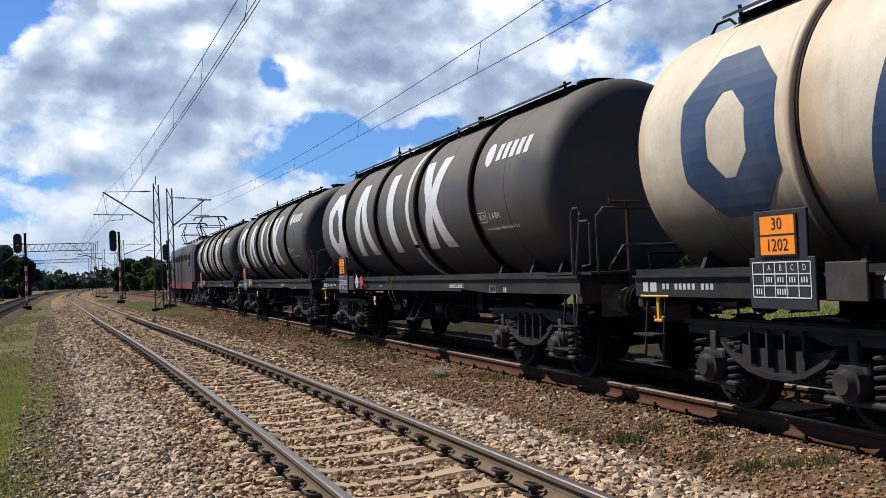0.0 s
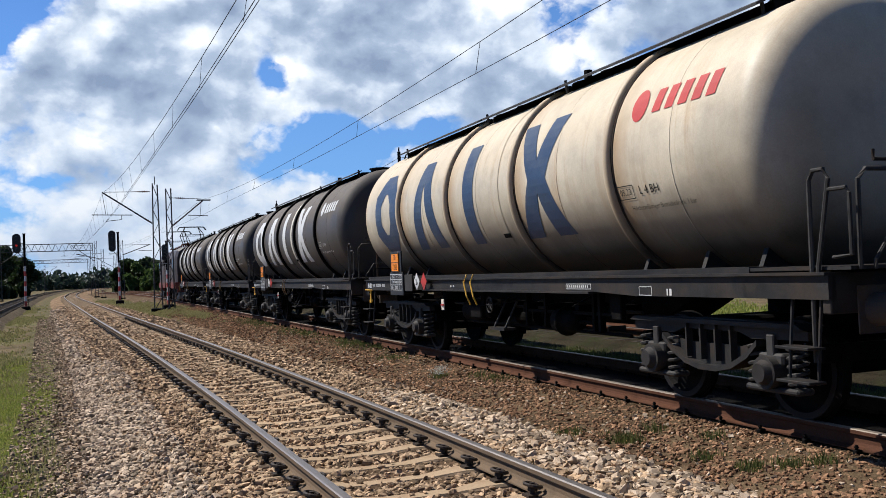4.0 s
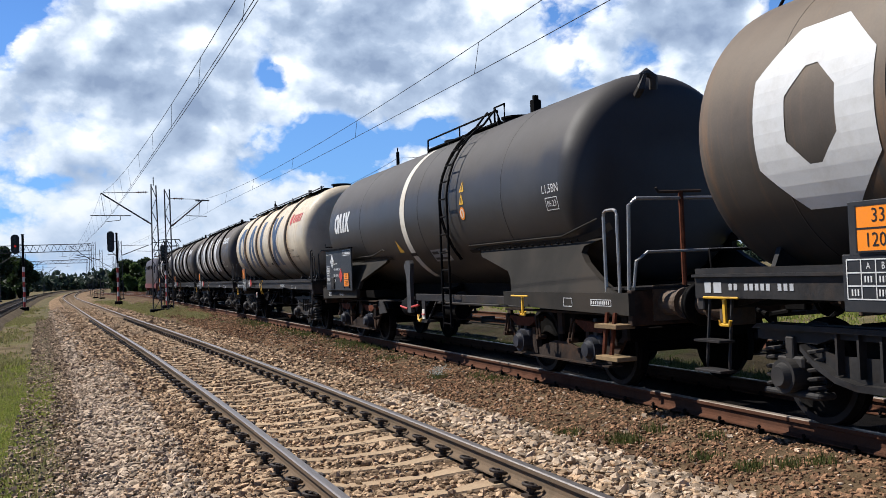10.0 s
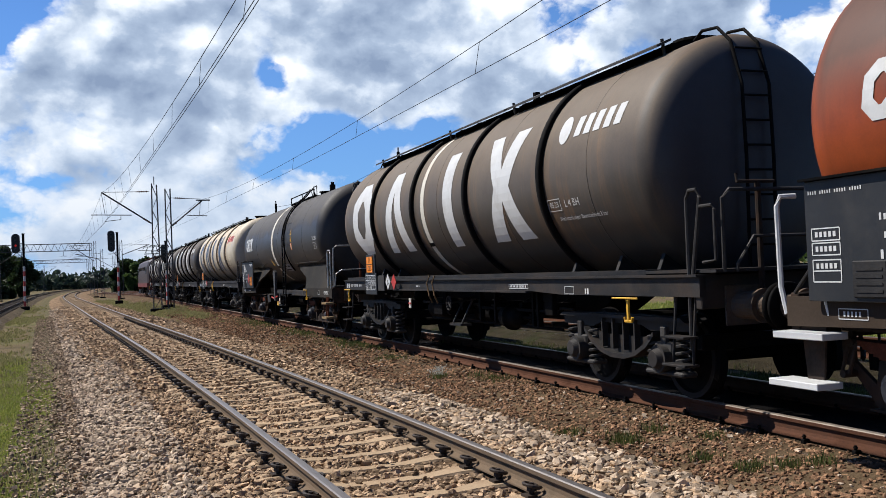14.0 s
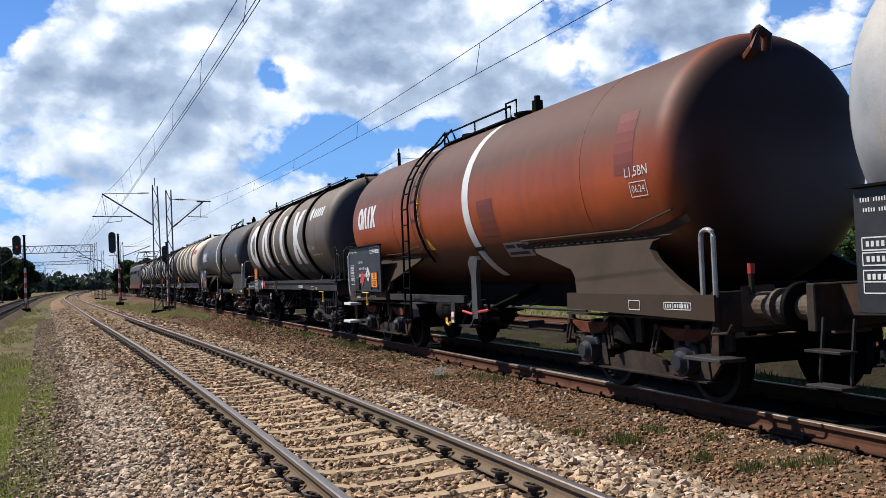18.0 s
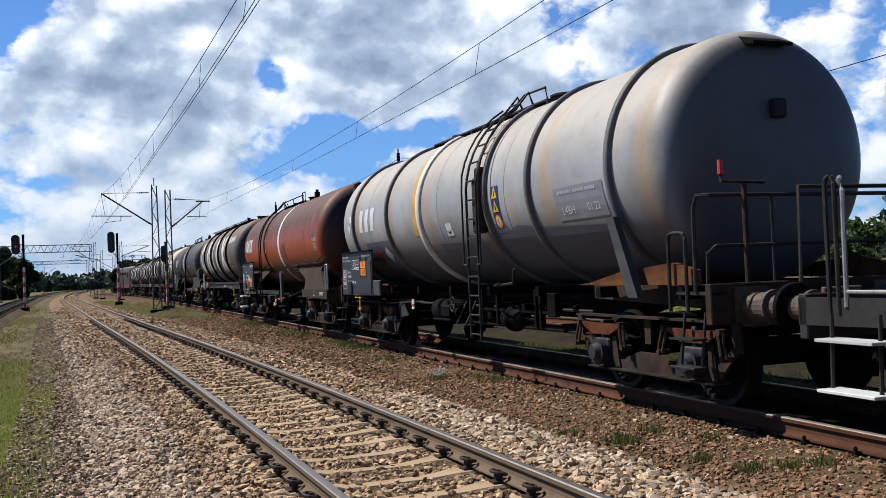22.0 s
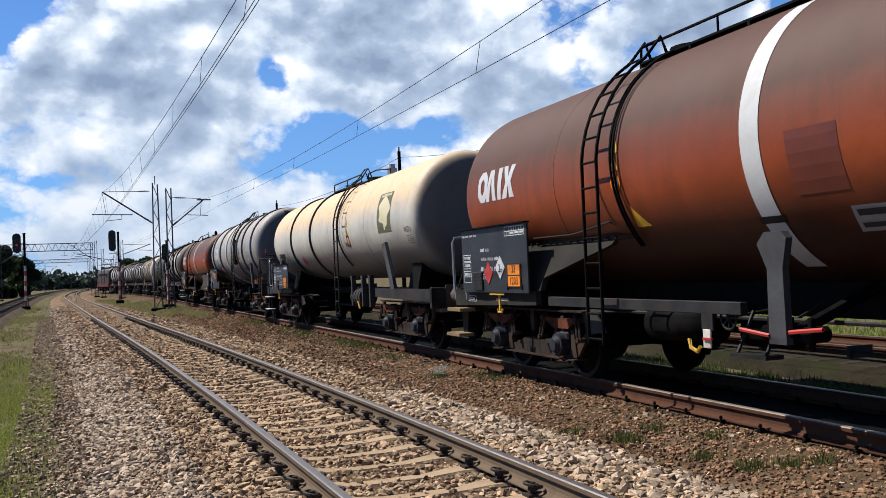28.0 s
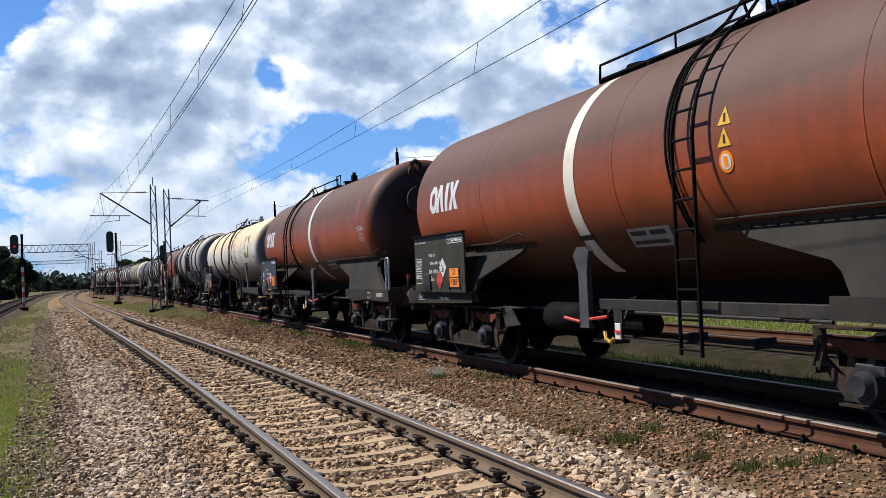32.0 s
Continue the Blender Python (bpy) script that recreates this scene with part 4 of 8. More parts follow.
def raw_mesh(name, v, f, material):
    me = bpy.data.meshes.new(name)
    n = f.shape[1]
    me.vertices.add(len(v))
    me.vertices.foreach_set("co", np.asarray(v, np.float32).ravel())
    me.loops.add(f.size)
    me.loops.foreach_set("vertex_index", f.astype(np.int32).ravel())
    me.polygons.add(len(f))
    me.polygons.foreach_set("loop_start", np.arange(0, f.size, n, dtype=np.int32))
    me.update(calc_edges=True)
    me.shade_flat()
    me.materials.append(material)
    return me


def tree(x, y, h, spread, seed, material, label, trunk=True, leaf=0.28, count=1800):
    rng = np.random.default_rng(seed)
    t = thing("tree" if trunk else "bush", label, "tree" if trunk else "bush", "trees" if trunk else "bushes", at=pose(x, y, -0.5))
    lumps = []
    n = 14 if trunk else 9
    base = h * 0.22 if trunk else 0.1 * h
    for k in range(n):
        a = rng.random() * 2 * math.pi
        u = rng.random()
        z = base + (h - base) * (0.15 + 0.75 * u)
        rad = spread * (0.75 - 0.5 * abs(u - 0.35)) * rng.random() ** 0.5
        s = spread * (0.30 + 0.22 * rng.random())
        lumps.append(((rad * math.cos(a), rad * math.sin(a), z), (s, s, s * 0.85)))
    if trunk:
        bm = bmesh.new()
        rod(bm, (0, 0, 0), (0.1, 0.05, h * 0.45), 0.03 * h, 9, 0.018 * h)
        rod(bm, (0.1, 0.05, h * 0.45), (0.2, 0, h * 0.85), 0.018 * h, 7, 0.004 * h)
        for (lx, ly, lz), _ in lumps[:8]:
            rod(bm, (0.08, 0.03, h * (0.28 + 0.2 * rng.random())), (lx * 0.8, ly * 0.8, lz), 0.010 * h, 6, 0.003 * h)
        part("trunk", fix(bm), M["bark"], t)
    v, f = leaf_cloud(rng, lumps, count, leaf)
    v[:, 2] = np.maximum(v[:, 2], 0.05)
    if not trunk:
        low = v[:, 2] < 0.9
        v[low, 2] *= 0.4
    ob = new("crown", raw_mesh("crown", v, f, material))
    ob.parent = t
    return t


def make_trees():
    rng = random.Random(5)
    for k in range(13):
        x = -12.6 - 2.2 * k + rng.uniform(-0.6, 0.6)
        y = 196 + rng.uniform(-8, 14) - 3.0 * k
        tree(x, y, 8.8 + rng.uniform(-1.2, 1.2) - (1.8 if k == 0 else 0), 3.2 + rng.uniform(-0.4, 0.6), 40 + k, M["leaf_dark"], "dark green leafy tree beside the line", True, 0.50, 3200)
    for k in range(9):
        tree(-11.8 - 1.9 * k + rng.uniform(-0.5, 0.5), 183 + rng.uniform(-4, 4), 3.0 + rng.uniform(-0.6, 0.8), 1.7, 70 + k, M["leaf_dark"], "dark green bush below the trees", False, 0.34, 1500)
    for k in range(10):
        tree(5.2 + 1.6 * k + rng.uniform(-0.5, 0.5), 205 + rng.uniform(-8, 12), 4.6 + rng.uniform(-1.2, 1.4) + 0.12 * k, 2.2, 90 + k, M["leaf"] if k % 3 else M["leaf_dark"], "green bush by the bend of the line", False, 0.40, 2000)
    for k in range(6):
        tree(8 + 2.6 * k + rng.uniform(-0.8, 0.8), 240 + rng.uniform(-6, 10), 7.4 + rng.uniform(-1, 1), 2.8, 110 + k, M["leaf_dark"], "green tree behind the bushes", True, 0.46, 2600)
    # hedge and trees across the meadow behind the train
    for k in range(26):
        y = -22 + 6.2 * k
        x = 66 + 5 * math.sin(k * 1.7) + rng.uniform(-2, 2)
        tree(x, y, 4.4 + rng.uniform(-1.0, 1.8), 3.0, 130 + k, M["leaf"], "green hedge bush across the meadow", False, 0.34, 1300)
    for k in range(8):
        tree(84 + rng.uniform(-4, 6), -15 + 19 * k, 8.0 + rng.uniform(-1.5, 2), 3.6, 170 + k, M["leaf_dark"], "green tree across the meadow", True, 0.42, 1700)
    # woods on the horizon
    r2 = np.random.default_rng(8)
    lumps = []
    for k in range(420):
        a = radians(-30 + 110 * k / 420)
        d = 430 + 120 * r2.random()
        h = 7 + 5 * r2.random()
        lumps.append(((d * math.sin(a), d * math.cos(a), h * 0.45 - 1), (4 + 3 * r2.random(), 4, h * 0.55)))
    v, f = leaf_cloud(r2, lumps, 52000, 1.3)
    v[:, 2] = np.maximum(v[:, 2], -0.45)
    tagged(new("distant_woods", raw_mesh("distant_woods", v, f, M["leaf_far"])), "hazy green woods along the horizon", "woods", kind="stuff")


def blades(rng, pts, hmin, hmax, width, material, name, label):
    """Single grass blades: bent narrow triangles standing on the points."""
    n = len(pts)
    a = rng.random(n) * 2 * math.pi
    h = hmin + (hmax - hmin) * rng.random(n)
    lean = 0.45 * h * rng.random(n)
    side = np.stack([np.cos(a), np.sin(a), np.zeros(n)], 1) * (width * (0.6 + 0.8 * rng.random(n)))[:, None]
    b = a + rng.normal(size=n)
    bend = np.stack([np.cos(b) * lean, np.sin(b) * lean, h], 1)
    mid = np.stack([np.cos(b) * lean * 0.3, np.sin(b) * lean * 0.3, h * 0.6], 1)
    v = np.stack([pts - side, pts + side, pts + mid + side * 0.6, pts + mid - side * 0.6, pts + bend], 1).reshape(-1, 3)
    base = np.arange(n)[:, None] * 5
    f = np.concatenate([base + np.array([[0, 1, 2]]), base + np.array([[0, 2, 3]]), base + np.array([[3, 2, 4]])], 0)
    tagged(new(name, raw_mesh(name, v, f, material)), label, "grass", kind="stuff")


def surface_z(x, y):
    """Height of the uppermost bed at a place near the tracks."""
    z = ground_z(x, y)
    o = x - np.interp(y, LINE_Y, NEAR_X)
    z = max(z, np.interp(o, [-3.9, -3.2, -2.6, -1.9], [-0.53, -0.45, -0.42, -0.42]) if -3.9 < o < -1.9 else -9)
    z = max(z, np.interp(o, [-2.75, -2.2, -1.75, -0.85, 0.85, 1.75, 2.3, 2.95, 3.3], [-0.52, -0.38, -0.22, -0.22, -0.22, -0.22, -0.32, -0.42, -0.50]) if -2.75 < o < 3.3 else -9)
    o = x - np.interp(y, LINE_Y, TRAIN_X)
    return max(z, np.interp(o, [-3.1, -2.2, -1.2, 0, 1.4, 2.1, 2.9], [-0.47, -0.30, -0.205, -0.19, -0.205, -0.35, -0.52]) if -3.1 < o < 2.9 else -9)


LINE_Y = np.arange(-30, 260, 1.0)
NEAR_X = np.array([spline(NEAR, y) for y in LINE_Y])
TRAIN_X = np.array([spline(TRAIN, y) for y in LINE_Y])


def make_grass():
    rng = np.random.default_rng(3)

    def patch(cx, cy, rx, ry, n, z):
        k = max(1, n // 9)
        c = np.stack([cx + rx * rng.normal(size=k) * 0.5, cy + ry * rng.normal(size=k) * 0.5], 1)
        i = rng.integers(0, k, n)
        q = c[i] + rng.normal(size=(n, 2)) * 0.06
        zs = np.array([surface_z(a, b) for a, b in q]) - 0.008
        return np.concatenate([q, zs[:, None]], 1)
    # verge on the left: green swathes with bare earth between
    pts = [patch(-1.05, 8.9, 0.40, 1.5, 15000, -0.46), patch(-1.40, 12.6, 0.5, 1.7, 20000, -0.46), patch(-1.55, 17.5, 0.8, 3.0, 34000, -0.46), patch(-2.2, 24, 0.9, 3.0, 24000, -0.46), patch(-4.2, 58, 1.2, 4.0, 5000, -0.46)]
    blades(rng, np.concatenate(pts), 0.012, 0.050, 0.010, M["grass"], "verge_grass", "green grass in patches along the verge")
    pts = [patch(-1.1, 10, 0.9, 3, 1500, -0.46), patch(-1.6, 20, 1.0, 6, 2500, -0.46), patch(-3.0, 40, 1.6, 14, 1500, -0.46), patch(4.3, 66, 1.6, 12, 9000, -0.42), patch(3.3, 84, 1.5, 12, 9000, -0.42), patch(2.0, 105, 1.4, 10, 8000, -0.42), patch(-6.5, 75, 2.0, 14, 5000, -0.47)]
    blades(rng, np.concatenate(pts), 0.03, 0.11, 0.008, M["drygrass"], "dry_grass", "pale dry grass along the tracks")
    # coarser swathes further off
    pts = [patch(-2.6, 27, 0.8, 4.0, 3500, -0.46), patch(-3.4, 42, 1.3, 8.0, 1800, -0.46), patch(-4.4, 60, 1.4, 6.0, 8000, -0.46), patch(-5.6, 85, 1.6, 14.0, 6000, -0.46)]
    blades(rng, np.concatenate(pts), 0.04, 0.12, 0.022, M["drygrass"], "verge_grass", "dry olive grass further along the verge")
    pts = [patch(4.0, 62, 1.2, 9, 4000, -0.42), patch(3.2, 80, 1.4, 12, 5000, -0.42), patch(1.8, 104, 1.5, 14, 6000, -0.42), patch(5.0, 50, 0.5, 6, 3000, -0.4)]
    blades(rng, np.concatenate(pts), 0.04, 0.12, 0.024, M["drygrass"], "track_grass", "pale olive grass between the tracks by the masts")
    # tufts in the cess between the tracks
    pts = [patch(4.72, 8.9, 0.12, 0.18, 150, -0.42), patch(4.95, 8.25, 0.10, 0.22, 280, -0.42), patch(5.35, 8.35, 0.08, 0.12, 110, -0.38), patch(5.05, 7.1, 0.08, 0.16, 130, -0.42), patch(5.55, 7.6, 0.07, 0.12, 110, -0.38), patch(5.10, 6.5, 0.07, 0.10, 170, -0.42), patch(5.35, 6.3, 0.07, 0.09, 170, -0.4), patch(5.6, 6.2, 0.08, 0.08, 140, -0.36),
           patch(5.95, 22.0, 0.5, 2.2, 2400, -0.36), patch(5.6, 18.0, 0.3, 0.7, 300, -0.38), patch(5.75, 13.5, 0.2, 0.8, 300, -0.36), patch(5.3, 14.5, 0.10, 0.15, 260, -0.4), patch(5.85, 28, 0.5, 3.0, 1600, -0.36), patch(5.75, 36, 0.6, 4.0, 2200, -0.36)]
    blades(rng, np.concatenate(pts), 0.03, 0.12, 0.005, M["weed"], "cess_grass", "thin green tufts between the tracks")
    p = patch(5.3, 14.5, 0.14, 0.2, 150, -0.3)
    p[:, 2] += 0.06 + rng.random(150) * 0.12
    blades(rng, p, 0.012, 0.02, 0.012, M["petal"], "wild_flowers", "small white wild flowers beside the freight track")
    # weeds behind the freight track, the train's shade put into their dark green
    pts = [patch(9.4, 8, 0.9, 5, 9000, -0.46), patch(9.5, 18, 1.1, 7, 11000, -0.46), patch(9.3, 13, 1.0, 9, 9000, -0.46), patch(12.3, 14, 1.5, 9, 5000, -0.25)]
    blades(rng, np.concatenate(pts), 0.04, 0.16, 0.010, M["weed"], "siding_weeds", "shade-dark weeds between the freight track and the siding")
    # meadow behind the train
    pts = [patch(14.6, 12, 1.0, 9, 14000, -0.46), patch(16, 20, 2.6, 14, 24000, -0.46), patch(22, 34, 4, 18, 20000, -0.46), patch(15, 6, 2.6, 6, 10000, -0.46)]
    blades(rng, np.concatenate(pts), 0.05, 0.20, 0.018, M["grass"], "meadow_grass", "green meadow grass behind the train")


# ---- loose stones ----
def stones(name, label, material, area, count, size, seed, flat=0.75, round_off=False):
    """Angular crushed stones; area gives random places (x, y, z) on a bed."""
    rng = np.random.default_rng(seed)
    ico = np.array([(x, y, z) for x in (-1, 1) for y in (-1, 1) for z in (-1, 1)]) * 0.72
    tri = np.array([(0, 1, 3), (0, 3, 2), (4, 6, 7), (4, 7, 5), (0, 4, 5), (0, 5, 1), (2, 3, 7), (2, 7, 6), (0, 2, 6), (0, 6, 4), (1, 5, 7), (1, 7, 3)])
    if round_off:
        g = (1 + 5 ** 0.5) / 2
        ico = np.array([(a * 1.0, b * g, 0.0) for a in (-1, 1) for b in (-1, 1)] + [(0.0, a * 1.0, b * g) for a in (-1, 1) for b in (-1, 1)] + [(b * g, 0.0, a * 1.0) for a in (-1, 1) for b in (-1, 1)]) * 0.56
        tri = np.array([t for t in itertools.combinations(range(12), 3) if all(np.linalg.norm(ico[p] - ico[q]) < 1.2 for p, q in itertools.combinations(t, 2))])
        flip = np.einsum("ij,ij->i", np.cross(ico[tri[:, 1]] - ico[tri[:, 0]], ico[tri[:, 2]] - ico[tri[:, 0]]), ico[tri[:, 0]]) < 0
        tri[flip] = tri[flip][:, ::-1]
    c = len(ico)
    p = area(rng, count)
    n = len(p)
    a = rng.random(n) * 2 * math.pi
    s = size * (0.55 + 0.9 * rng.random(n) ** 1.6)
    v = ico[None] * (1 + 0.5 * (rng.random((n, c, 1)) - 0.5)) + (0.15 if round_off else 0.17) * rng.normal(size=(n, c, 3))
    v *= np.stack([0.8 + 0.6 * rng.random(n), 0.6 + 0.5 * rng.random(n), flat * (0.5 + 0.5 * rng.random(n))], 1)[:, None]
    tl = rng.normal(size=n) * 0.7
    y, z = v[..., 1] * np.cos(tl)[:, None] - v[..., 2] * np.sin(tl)[:, None], v[..., 1] * np.sin(tl)[:, None] + v[..., 2] * np.cos(tl)[:, None]
    x = v[..., 0]
    v = np.stack([x * np.cos(a)[:, None] - y * np.sin(a)[:, None], x * np.sin(a)[:, None] + y * np.cos(a)[:, None], z], -1) * s[:, None, None]
    v += p[:, None]
    f = (np.arange(n)[:, None, None] * c + tri[None]).reshape(-1, 3)
    return tagged(new(name, raw_mesh(name, v.reshape(-1, 3), f, material)), label, "stones", kind="stuff")


def near_bed(y0, y1, o0, o1, lift=0.0):
    def area(rng, n):
        y = y0 + (y1 - y0) * rng.random(n)
        o = o0 + (o1 - o0) * rng.random(n)
        prof = np.interp(o, [-2.75, -2.2, -1.75, -0.9, 0, 0.9, 1.75, 2.3, 2.95, 3.3], [-0.50, -0.36, -0.205, -0.205, -0.222, -0.205, -0.205, -0.31, -0.42, -0.48])
        keep = np.abs(np.abs(o) - GAUGE / 2) > 0.085
        ph = (y - 6.27 + 0.3) % 0.6 - 0.3
        on = (np.abs(ph) < 0.092 + 0.03 * rng.random(n)) & (o > -1.0) & (o < 1.05)
        keep &= ~on | (rng.random(n) < np.where(np.abs(o) < 0.35, 0.06, np.where(o < -0.8, 0.15, 0.02)))
        lifted = np.where(on, 0.035, 0.0)
        x = np.interp(y, LINE_Y, NEAR_X) + o
        p = np.stack([x, y, prof + lifted + lift - 0.010 + 0.014 * rng.normal(size=n)], 1)
        return p[keep]
    return area


def cess_bed(y0, y1, o0, o1):
    def area(rng, n):
        y = y0 + (y1 - y0) * rng.random(n)
        o = o0 + (o1 - o0) * rng.random(n)
        prof = np.interp(o, [-3.1, -2.2, -1.2, 0, 1.4, 2.1, 2.9], CESS_Z)
        keep = np.abs(np.abs(o) - GAUGE / 2) > 0.09
        x = np.interp(y, LINE_Y, TRAIN_X) + o
        return np.stack([x, y, prof + 0.005 * rng.normal(size=n)], 1)[keep]
    return area


def make_stones():
    stones("ballast_stones", "sandy crushed ballast stones between the sleepers", M["stone"], near_bed(4.5, 15.0, -1.95, 2.2), 34000, 0.029, 11, 0.8, True)
    stones("ballast_stones", "sandy crushed ballast stones beside the sleepers", M["stone"], near_bed(-12.0, 4.5, -2.2, 2.9), 9000, 0.045, 22)
    stones("ballast_stones", "sandy crushed ballast stones along the track", M["stone"], near_bed(15.0, 34.0, -2.0, 2.5), 30000, 0.036, 12)
    stones("ballast_stones", "sandy crushed ballast stones further along the track", M["stone"], near_bed(34.0, 80.0, -2.2, 2.7), 18000, 0.052, 13)
    stones("shoulder_stones", "pale grey ballast stones on the shoulder", M["stone_grey"], near_bed(4.5, 13.0, 1.3, 3.05), 8000, 0.040, 14, 0.75, True)
    stones("shoulder_stones", "pale ballast stones on the shoulder", M["stone"], near_bed(13.0, 40.0, 1.5, 3.2), 9000, 0.042, 15)
    stones("path_gravel", "pale gravel beside the ballast", M["stone_grey"], near_bed(6.5, 22.0, -2.85, -1.45, 0.02), 19000, 0.030, 16, 0.75, True)
    stones("path_gravel", "earthy grit on the trodden path", M["path_grit"], near_bed(6.5, 62.0, -3.2, -2.4, 0.075), 15000, 0.022, 21)
    stones("path_gravel", "pale gravel beside the ballast", M["stone_grey"], near_bed(22.0, 80.0, -2.85, -1.75), 12000, 0.042, 17)
    stones("cess_stones", "rusty brown stones beside the freight rail", M["stone_dark"], cess_bed(3.0, 16.0, -2.9, -0.8), 12000, 0.019, 18, 0.9, True)
    stones("cess_stones", "rusty brown stones beside the freight rail", M["stone_dark"], cess_bed(16.0, 60.0, -2.9, -0.8), 12000, 0.028, 19)
    stones("cess_stones", "scattered pale stones on the brown earth", M["stone_grey"], cess_bed(3.0, 30.0, -2.9, -1.0), 900, 0.024, 20)


CESS_Z = [-0.46, -0.29, -0.20, -0.185, -0.20, -0.34, -0.50]
M["leaf_far"] = leafy("hazy far leaves", (0.0196, 0.0336, 0.0252), (0.0364, 0.0532, 0.0336))
make_trees()
make_grass()
make_stones()

# ---- tank wagons. In a wagon's space y points the way it runs, -x is the side that is seen, z = 0 is the rail ----
WHEEL_R = 0.46
WHEELSETS = []


def dome(R, depth, n=9):
    """(along, radius) pairs of a dished end, from the shoulder to the centre."""
    out = []
    k = 0.22 * R     # knuckle radius
    for i in range(n + 1):
        a = math.pi / 2 * i / n
        out.append((depth * math.sin(a) ** 0.9, R * (math.cos(a)) ** 0.42 if i < n else 0.0005))
    return out


def make_shell(w, R, zc, y_front, y_back, paint, depth=0.55, seams=()):
    prof = [(y_front + s, r) for s, r in dome(R, depth)][::-1]
    n = max(2, int((y_front - y_back) / 0.8))
    for i in range(1, n):
        prof.append((y_front + (y_back - y_front) * i / n, R))
    prof += [(y_back - s, r) for s, r in dome(R, depth)]
    bm = bmesh.new()
    lathe(bm, prof, 1, (0, 0, zc), 72)
    bmesh.ops.remove_doubles(bm, verts=bm.verts, dist=0.002)
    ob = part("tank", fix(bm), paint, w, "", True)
    for y in seams:
        b2 = bmesh.new()
        lathe(b2, [(y - 0.012, R - 0.01), (y - 0.008, R + 0.004), (y + 0.008, R + 0.004), (y + 0.012, R - 0.01)], 1, (0, 0, zc), 64)
        part("weld_seam", fix(b2), paint, w, "", True)
    return ob


def ring(w, y, R, zc, material, width=0.055, high=0.065, name="stiffening_ring"):
    """A closed hat-section hoop round the shell."""
    bm = bmesh.new()
    prof = [(y - width, R - 0.01), (y - width, R + high * 0.6), (y - width * 0.7, R + high), (y + width * 0.7, R + high), (y + width, R + high * 0.6), (y + width, R - 0.01)]
    lathe(bm, prof, 1, (0, 0, zc), 72)
    return part(name, fix(bm), material, w, "", True)


def band(w, y0, y1, R, zc, material, a0, a1, name="marking_band", label=""):
    """A painted or sheet band on the seen side, from angle a0 to a1 above the level of the axis (degrees)."""
    bm = bmesh.new()
    n = max(6, int(abs(a1 - a0) / 4))
    rows = []
    for i in range(n + 1):
        a = radians(a0 + (a1 - a0) * i / n)
        rows.append([bm.verts.new((-math.cos(a) * R, y, zc + math.sin(a) * R)) for y in (y0, y1)])
    for A, B in zip(rows, rows[1:]):
        bm.faces.new((A[0], A[1], B[1], B[0]))
    return part(name, fix(bm), material, w, label, True)


def wrap(bm, R, zc, y0, arc0):
    """Lay a flat drawing (right, up) on the seen side of a shell: right runs backwards along y, up runs round it."""
    for v in bm.verts:
        a = (arc0 + v.co.y) / R
        v.co = Vector((-math.cos(a) * (R + 0.006), y0 - v.co.x, zc + math.sin(a) * (R + 0.006)))
    return bm


def shape(polys, cut=0.12):
    bm = bmesh.new()
    for p in polys:
        bm.faces.new([bm.verts.new((x, y, 0)) for x, y in p])
    ys = [v.co.y for v in bm.verts]
    y = min(ys) + cut
    while y < max(ys):
        bmesh.ops.bisect_plane(bm, geom=list(bm.verts) + list(bm.edges) + list(bm.faces), plane_co=(0, y, 0), plane_no=(0, 1, 0))
        y += cut
    bmesh.ops.remove_doubles(bm, verts=bm.verts, dist=0.0005)
    return bm


def octagon_mark(w, h, t):
    """An eight-cornered frame."""
    def oct8(a, b, c):
        return [(-a, -b + c), (-a + c, -b), (a - c, -b), (a, -b + c), (a, b - c), (a - c, b), (-a + c, b), (-a, b - c)]
    o, i = oct8(w / 2, h / 2, w * 0.3), oct8(w / 2 - t, h / 2 - t, w * 0.16)
    return [[o[k], o[(k + 1) % 8], i[(k + 1) % 8], i[k]] for k in range(8)]


def chevron_mark(w, h, t):
    """Two leaning bars that meet at the top."""
    a, b = w / 2, h / 2
    return [[(-a, -b), (-a + t, -b), (0, b - t * 0.9), (0, b), (-t * 0.55, b)], [(a - t, -b), (a, -b), (t * 0.55, b), (0, b), (0, b - t * 0.9)]]


def bar_mark(w, h):
    a, b = w / 2, h / 2
    return [[(-a * 0.85, -b), (a * 0.85, -b), (a, b), (-a, b)]]


def hourglass_mark(w, h, t):
    a, b = w / 2, h / 2
    return [[(-a, -b), (-a + t * 1.15, -b), (0.0, -h * 0.12), (a - t * 1.15, -b), (a, -b), (t * 0.62, 0.0), (a * 0.95, b), (a * 0.95 - t, b), (0.0, h * 0.16), (-a * 0.95 + t, b), (-a * 0.95, b), (-t * 0.62, 0.0)]]


def moved(polys, dx, dy, sx=1.0, sy=1.0, lean=0.0):
    return [[(dx + x * sx + lean * y * sy, dy + y * sy) for x, y in p] for p in polys]


def mark(wagon, name, polys, R, zc, y, z, material, label=""):
    """Painted shapes centred at y and height z on the shell."""
    arc0 = math.asin(max(-0.99, min(0.99, (z - zc) / R))) * R
    bm = wrap(shape(polys), R, zc, y, arc0)
    return part(name, fix(bm), material, wagon, label, False)


TEXTS = {}


